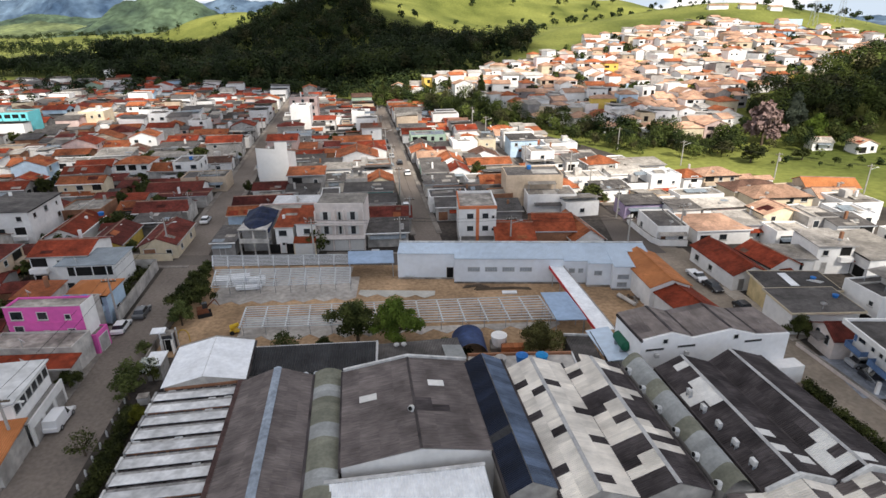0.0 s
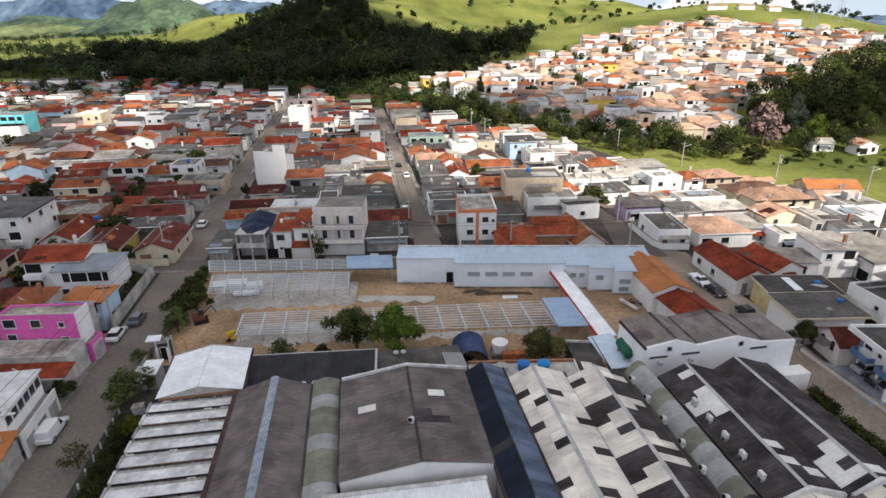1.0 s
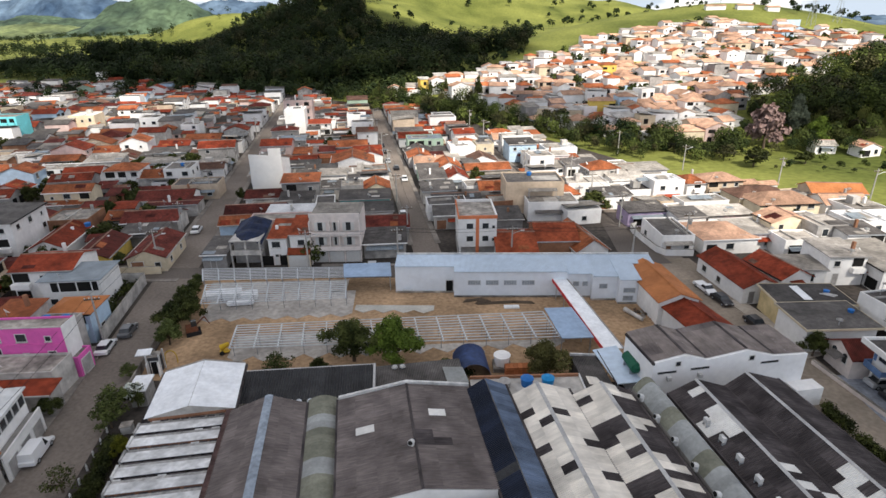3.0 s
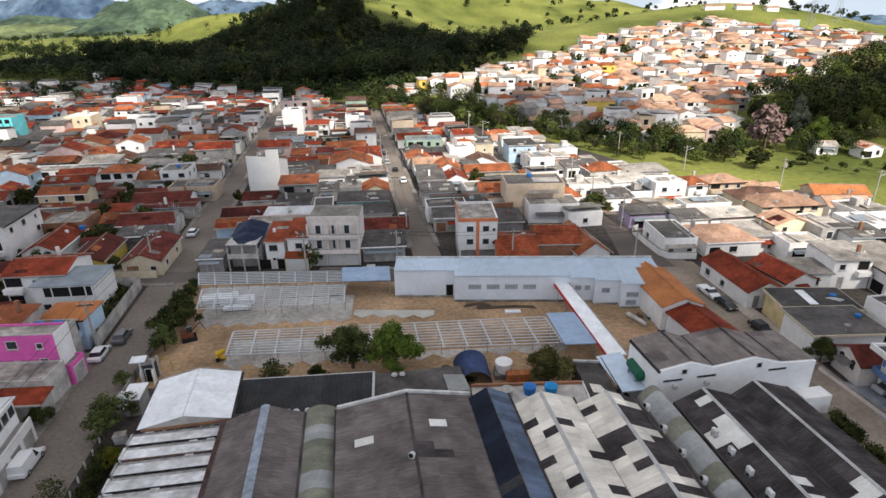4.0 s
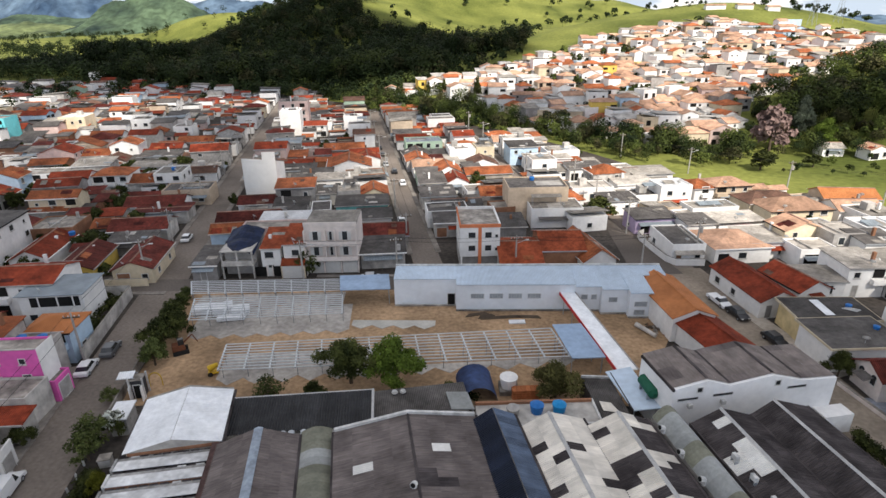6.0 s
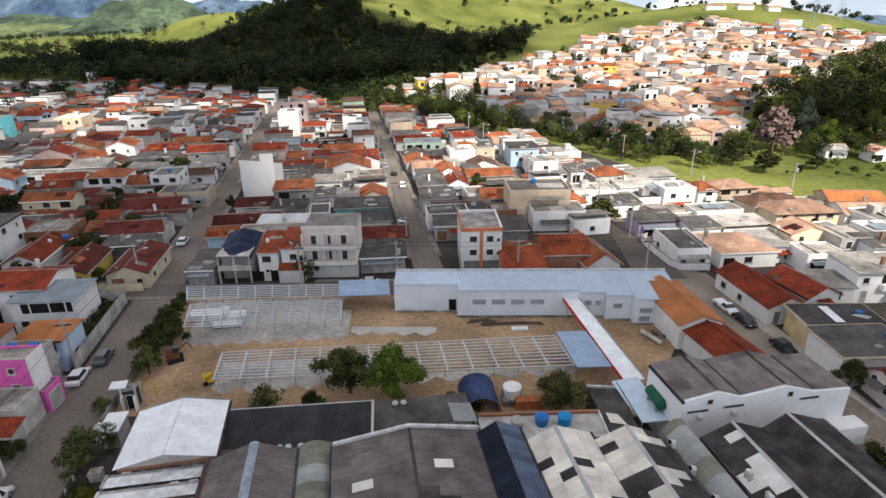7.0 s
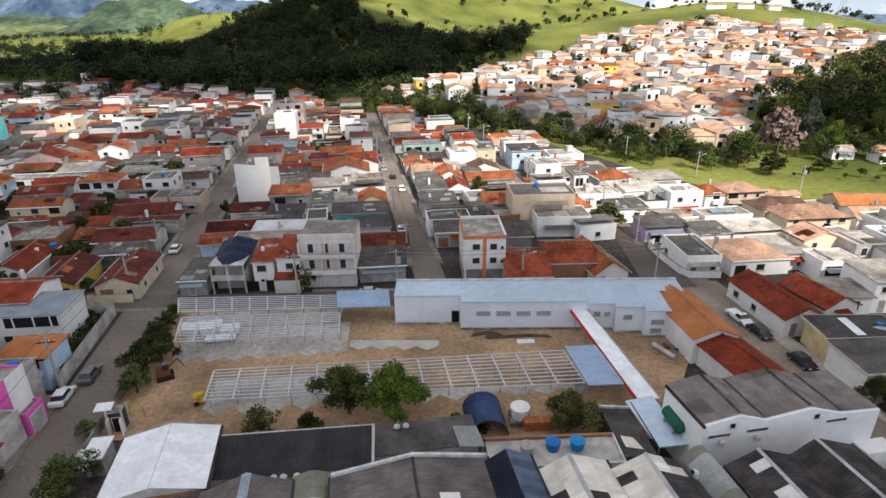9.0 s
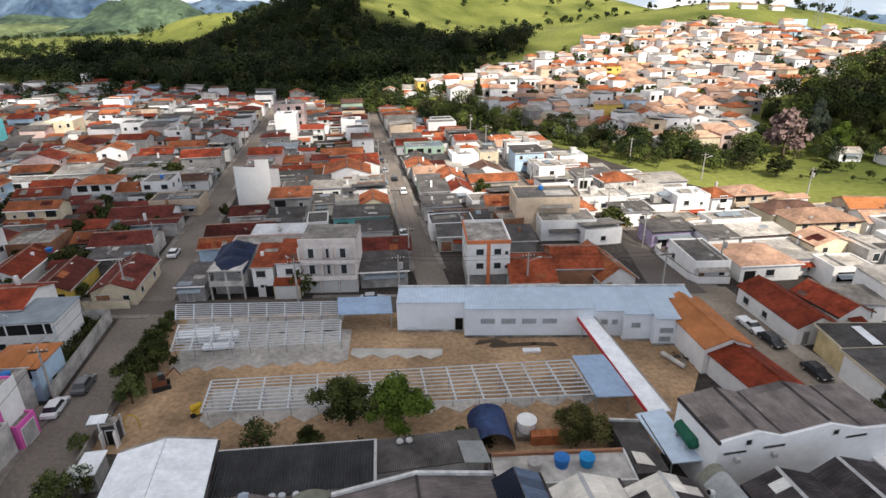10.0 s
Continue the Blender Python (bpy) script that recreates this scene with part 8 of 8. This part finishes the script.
for x, y, w, d, n in ((-41.8, 94.6, 3.4, 2.6, 9), (-38.6, 94.4, 2.8, 2.6, 13), (-35.6, 94.2, 2.6, 2.2, 10), (-36.4, 92.0, 4.2, 1.4, 5)):
    ob = thing("panel_stack", "pale stack of white roof panels on timber bearers", "panel stack", pose(x, y, 0.08, 0, 0, 4 + n), group="panel stacks")
    for px in (-w / 3, w / 3):
        part("bearer", Geo().box(px - 0.08, -d / 2, 0, px + 0.08, d / 2, 0.16), BARK, ob)
    for k in range(n):
        o = 0.12 * math.sin(k * 2.3 + x)
        part("panel", Geo().box(-w / 2 + o, -d / 2, 0.16 + k * 0.1, w / 2 + o, d / 2, 0.16 + k * 0.1 + 0.085), SHEET_SNOW, ob)
for x, y, w, d in ((10.4, 91.0, 2.6, 1.0),):
    ob = thing("sheet_stack", "stack of white roofing sheets lying on the site", "sheet stack", pose(x, y, 0.05, 0, 0, 2))
    for k in range(4):
        part("sheet", Geo().box(-w / 2, -d / 2, k * 0.06, w / 2, d / 2, k * 0.06 + 0.05), SHEET_SNOW, ob)
for x, y, l, rot in ((8.0, 92.6, 7, 6), (4.0, 93.6, 4, 15), (5.5, 93.0, 3, 20), (12.5, 92.8, 4, -4)):
    ob = thing("timber_pile", "dark pile of old boards on sandy ground", "timber pile", pose(x, y, 0.05, 0, 0, rot))
    for k in range(3):
        part("board", Geo().box(-l / 2 + k * 0.3, -0.4 + k * 0.25, 0, l / 2 - k * 0.2, -0.18 + k * 0.25, 0.12 + 0.03 * k), BARK, ob)
pipe_ob = thing("rubble_pile", "pale broken concrete pipe lying on bare earth", "rubble", pose(30.0, 88.2, 0.1, 0, 0, -62))
part("pipe", Geo().tube((-1.8, 0, 0.3), (2.2, 0, 0.3), 0.4, 0.32, n=10), CAP_, pipe_ob)
part("end", Geo().tube((-1.85, 0, 0.3), (-1.8, 0, 0.3), 0.3, n=10), DARK, pipe_ob)
rubble = thing("earth_heap", "dark broken earth and brick rubble along a torn wall foot", "rubble", pose(33.2, 87.4, 0.05, 0, 0, -52))
rubble_rng = random.Random(77)
for k in range(40):
    px, py, e = rubble_rng.uniform(-3.6, 3.6), rubble_rng.gauss(0, 0.4), rubble_rng.uniform(0.15, 0.45)
    part("lump", Geo().hexa([(px - e, py - e, -0.1), (px + e, py - e * 0.7, -0.1), (px + e * 0.8, py + e, -0.1), (px - e * 0.9, py + e * 0.8, -0.1)], [(px - e * 0.5, py - e * 0.4, e * 0.6), (px + e * 0.4, py - e * 0.5, e * 0.8), (px + e * 0.5, py + e * 0.4, e * 0.5), (px - e * 0.3, py + e * 0.5, e * 0.7)]), rubble_rng.choice([BARK, BARK, WALLS["brick"], CONCRETE]), rubble)
kiosk = thing("gate_kiosk", "narrow dark gate kiosk with white posts and a grey canopy", "kiosk", pose(-41.1, 72.1, 0.05, 0, 0, 10))
part("wall", Geo().box(-0.7, -0.6, 0, 0.7, 0.8, 2.7), mat("dark_grey_paint", (0.06, 0.06, 0.065), 0.7, 0.3), kiosk)
part("roof", Geo().box(-0.8, -0.7, 2.7, 0.8, 0.9, 2.8), CONCRETE, kiosk)
part("awning", patch_sheet((-2.3, 0.9, 3.25), (-0.3, 0.9, 3.25), (-0.3, -0.5, 3.05), (-2.3, -0.5, 3.05), 7, 0.09), SHEET_SNOW, kiosk)
for py in (-0.45, 0.85):
    part("awning_arm", Geo().tube((-2.3, py, 3.0), (-0.1, py, 3.0), 0.05, n=6), STEEL, kiosk)
for px in (-0.75, 0.72):
    part("side_panel", Geo().box(px, -1.5, 0, px + 0.08, -0.62, 2.2), WALLS["white"], kiosk)
for px, py in ((-0.85, -0.75), (0.85, -0.75), (0.85, 0.85), (-0.85, 0.85)):
    part("post", Geo().box(px - 0.09, py - 0.09, 0, px + 0.09, py + 0.09, 3.1), CAP, kiosk)
part("door", door_mesh(0.8, 2.0, DARK), None, kiosk, m=pose(0, -0.6, 0.0))
barrier = thing("gate_barrier", "curved yellow steel barrier post at the site gate", "barrier", pose(-40.8, 74.0, 0.05, 0, 0, 10))
for k in range(8):
    a, b = math.pi * k / 8, math.pi * (k + 1) / 8
    part("bar", Geo().tube((0.8 - 0.8 * math.cos(a), 0, 1.1 + 1.0 * math.sin(a)), (0.8 - 0.8 * math.cos(b), 0, 1.1 + 1.0 * math.sin(b)), 0.07, n=6), TOY, barrier)
for px in (0, 1.6):
    part("post", Geo().tube((px, 0, 0), (px, 0, 1.1), 0.07, n=6), TOY, barrier)
for x, y, z, h in ((-58.5, 76.6, 5.5, 1.0), (-55.8, 76.8, 5.5, 1.0), (-78, 118, 5.2, 0.9), (20, 148, 8.0, 1.0), (-80.5, 169, 5.8, 1.0)):
    water_tank(x, y, z, 0.65, h)

loose = thing("loose_boards", "white boards lying on a dark flat roof", "boards", pose(60.4, 87.6, 4.22, 0, 0, -35))
for k in range(3):
    part("board", Geo().box(-1.1 + 0.3 * k, -0.5 + 0.4 * k, 0.0, 0.9 + 0.2 * k, -0.32 + 0.4 * k, 0.08), CAP, loose)
light_sheet = thing("roof_light", "pale translucent sheet let into a dark flat roof", "roof light", pose(56.4, 88.2, 4.16, 0, 0, 0))
part("sheet", patch_sheet((-0.7, -2.4, 0.02), (0.7, -2.4, 0.02), (0.7, 2.2, 0.2), (-0.7, 2.2, 0.2), 4, 0.07), SHEET_SNOW, light_sheet)
for x, y, z in ((60.6, 88.4, 4.12), (60.2, 81.8, 4.2)):
    water_tank(x, y, z, 0.45, 0.6)

# overgrown yard behind the street wall
weeds = thing("overgrown_bushes", "dark overgrown bushes filling a walled yard", "bushes", pose(0, 0, 0))
wr = random.Random(41)
blobs = []
for k in range(60):
    x, y = uv(wr.uniform(-45.5, -39.2), wr.uniform(92, 112))
    if y < 100.5:
        blobs.append((x, y, wr.uniform(0.3, 0.9), wr.uniform(0.7, 1.3)))
part("foliage", leaf_cloud(blobs, 5200, 0.4, 12), LEAF, weeds)

# front walls and gates of the houses on the cross street
low_wall([(-76.5, 103.6), (-68.6, 104.0)], 1.8, WALLS["yellow"], "yellow-green front garden wall beside the street")
low_wall([(-68.3, 104.0), (-64.6, 104.2)], 2.3, WALLS["white"], "white garage front wall beside the street")
low_wall([(-64.3, 104.2), (-56.6, 104.8)], 1.6, WALLS["cream"], "cream front garden wall at the street corner")
low_wall([(-90.0, 102.8), (-77.0, 103.5)], 1.7, WALLS["dirty"], "stained front garden wall beside the street")

# low growth along the foot of the factory sheds
scrub = thing("scrub", "dark low scrub along the site's shaded edge", "bushes", pose(0, 0, 0))
sr = random.Random(52)
blobs = [(x, 69.6 + 0.06 * (x + 20) + sr.uniform(-0.5, 0.7), sr.uniform(0.2, 0.7), sr.uniform(0.5, 1.1)) for x in [-24 + k * 0.62 for k in range(44)]]
part("foliage", leaf_cloud(blobs, 4200, 0.36, 13), LEAF, scrub)

# pale pavement and forecourt along the lane of red-roofed houses
strip("pavement_lane", [(47.6, 93.4), (50.4, 94.0), (54.0, 76.6), (51.2, 75.6)], 0.14, mat("pale_pavement", (0.50, 0.44, 0.37), 0.9, 0.25, 0.3, 1.5), "pale concrete pavement along the lane", "pavement", 0.2)

# turquoise sheet hung on a street wall
sheet_ob = thing("hanging_sheet", "turquoise plastic sheet hung over a street wall", "plastic sheet", pose(-58.3, 112.5, 0, 0, 0, 100))
g = Geo()
for j in range(7):
    for i in range(9):
        g.v.append((-1.6 + 0.4 * i, 0.12 * math.sin(i * 1.7 + j * 0.6), 0.2 + 0.38 * j))
g.f = [(j * 9 + i, j * 9 + i + 1, (j + 1) * 9 + i + 1, (j + 1) * 9 + i) for j in range(6) for i in range(8)]
g.m = [0] * len(g.f)
part("sheet", g, WALLS["cyan"], sheet_ob, smooth=True)
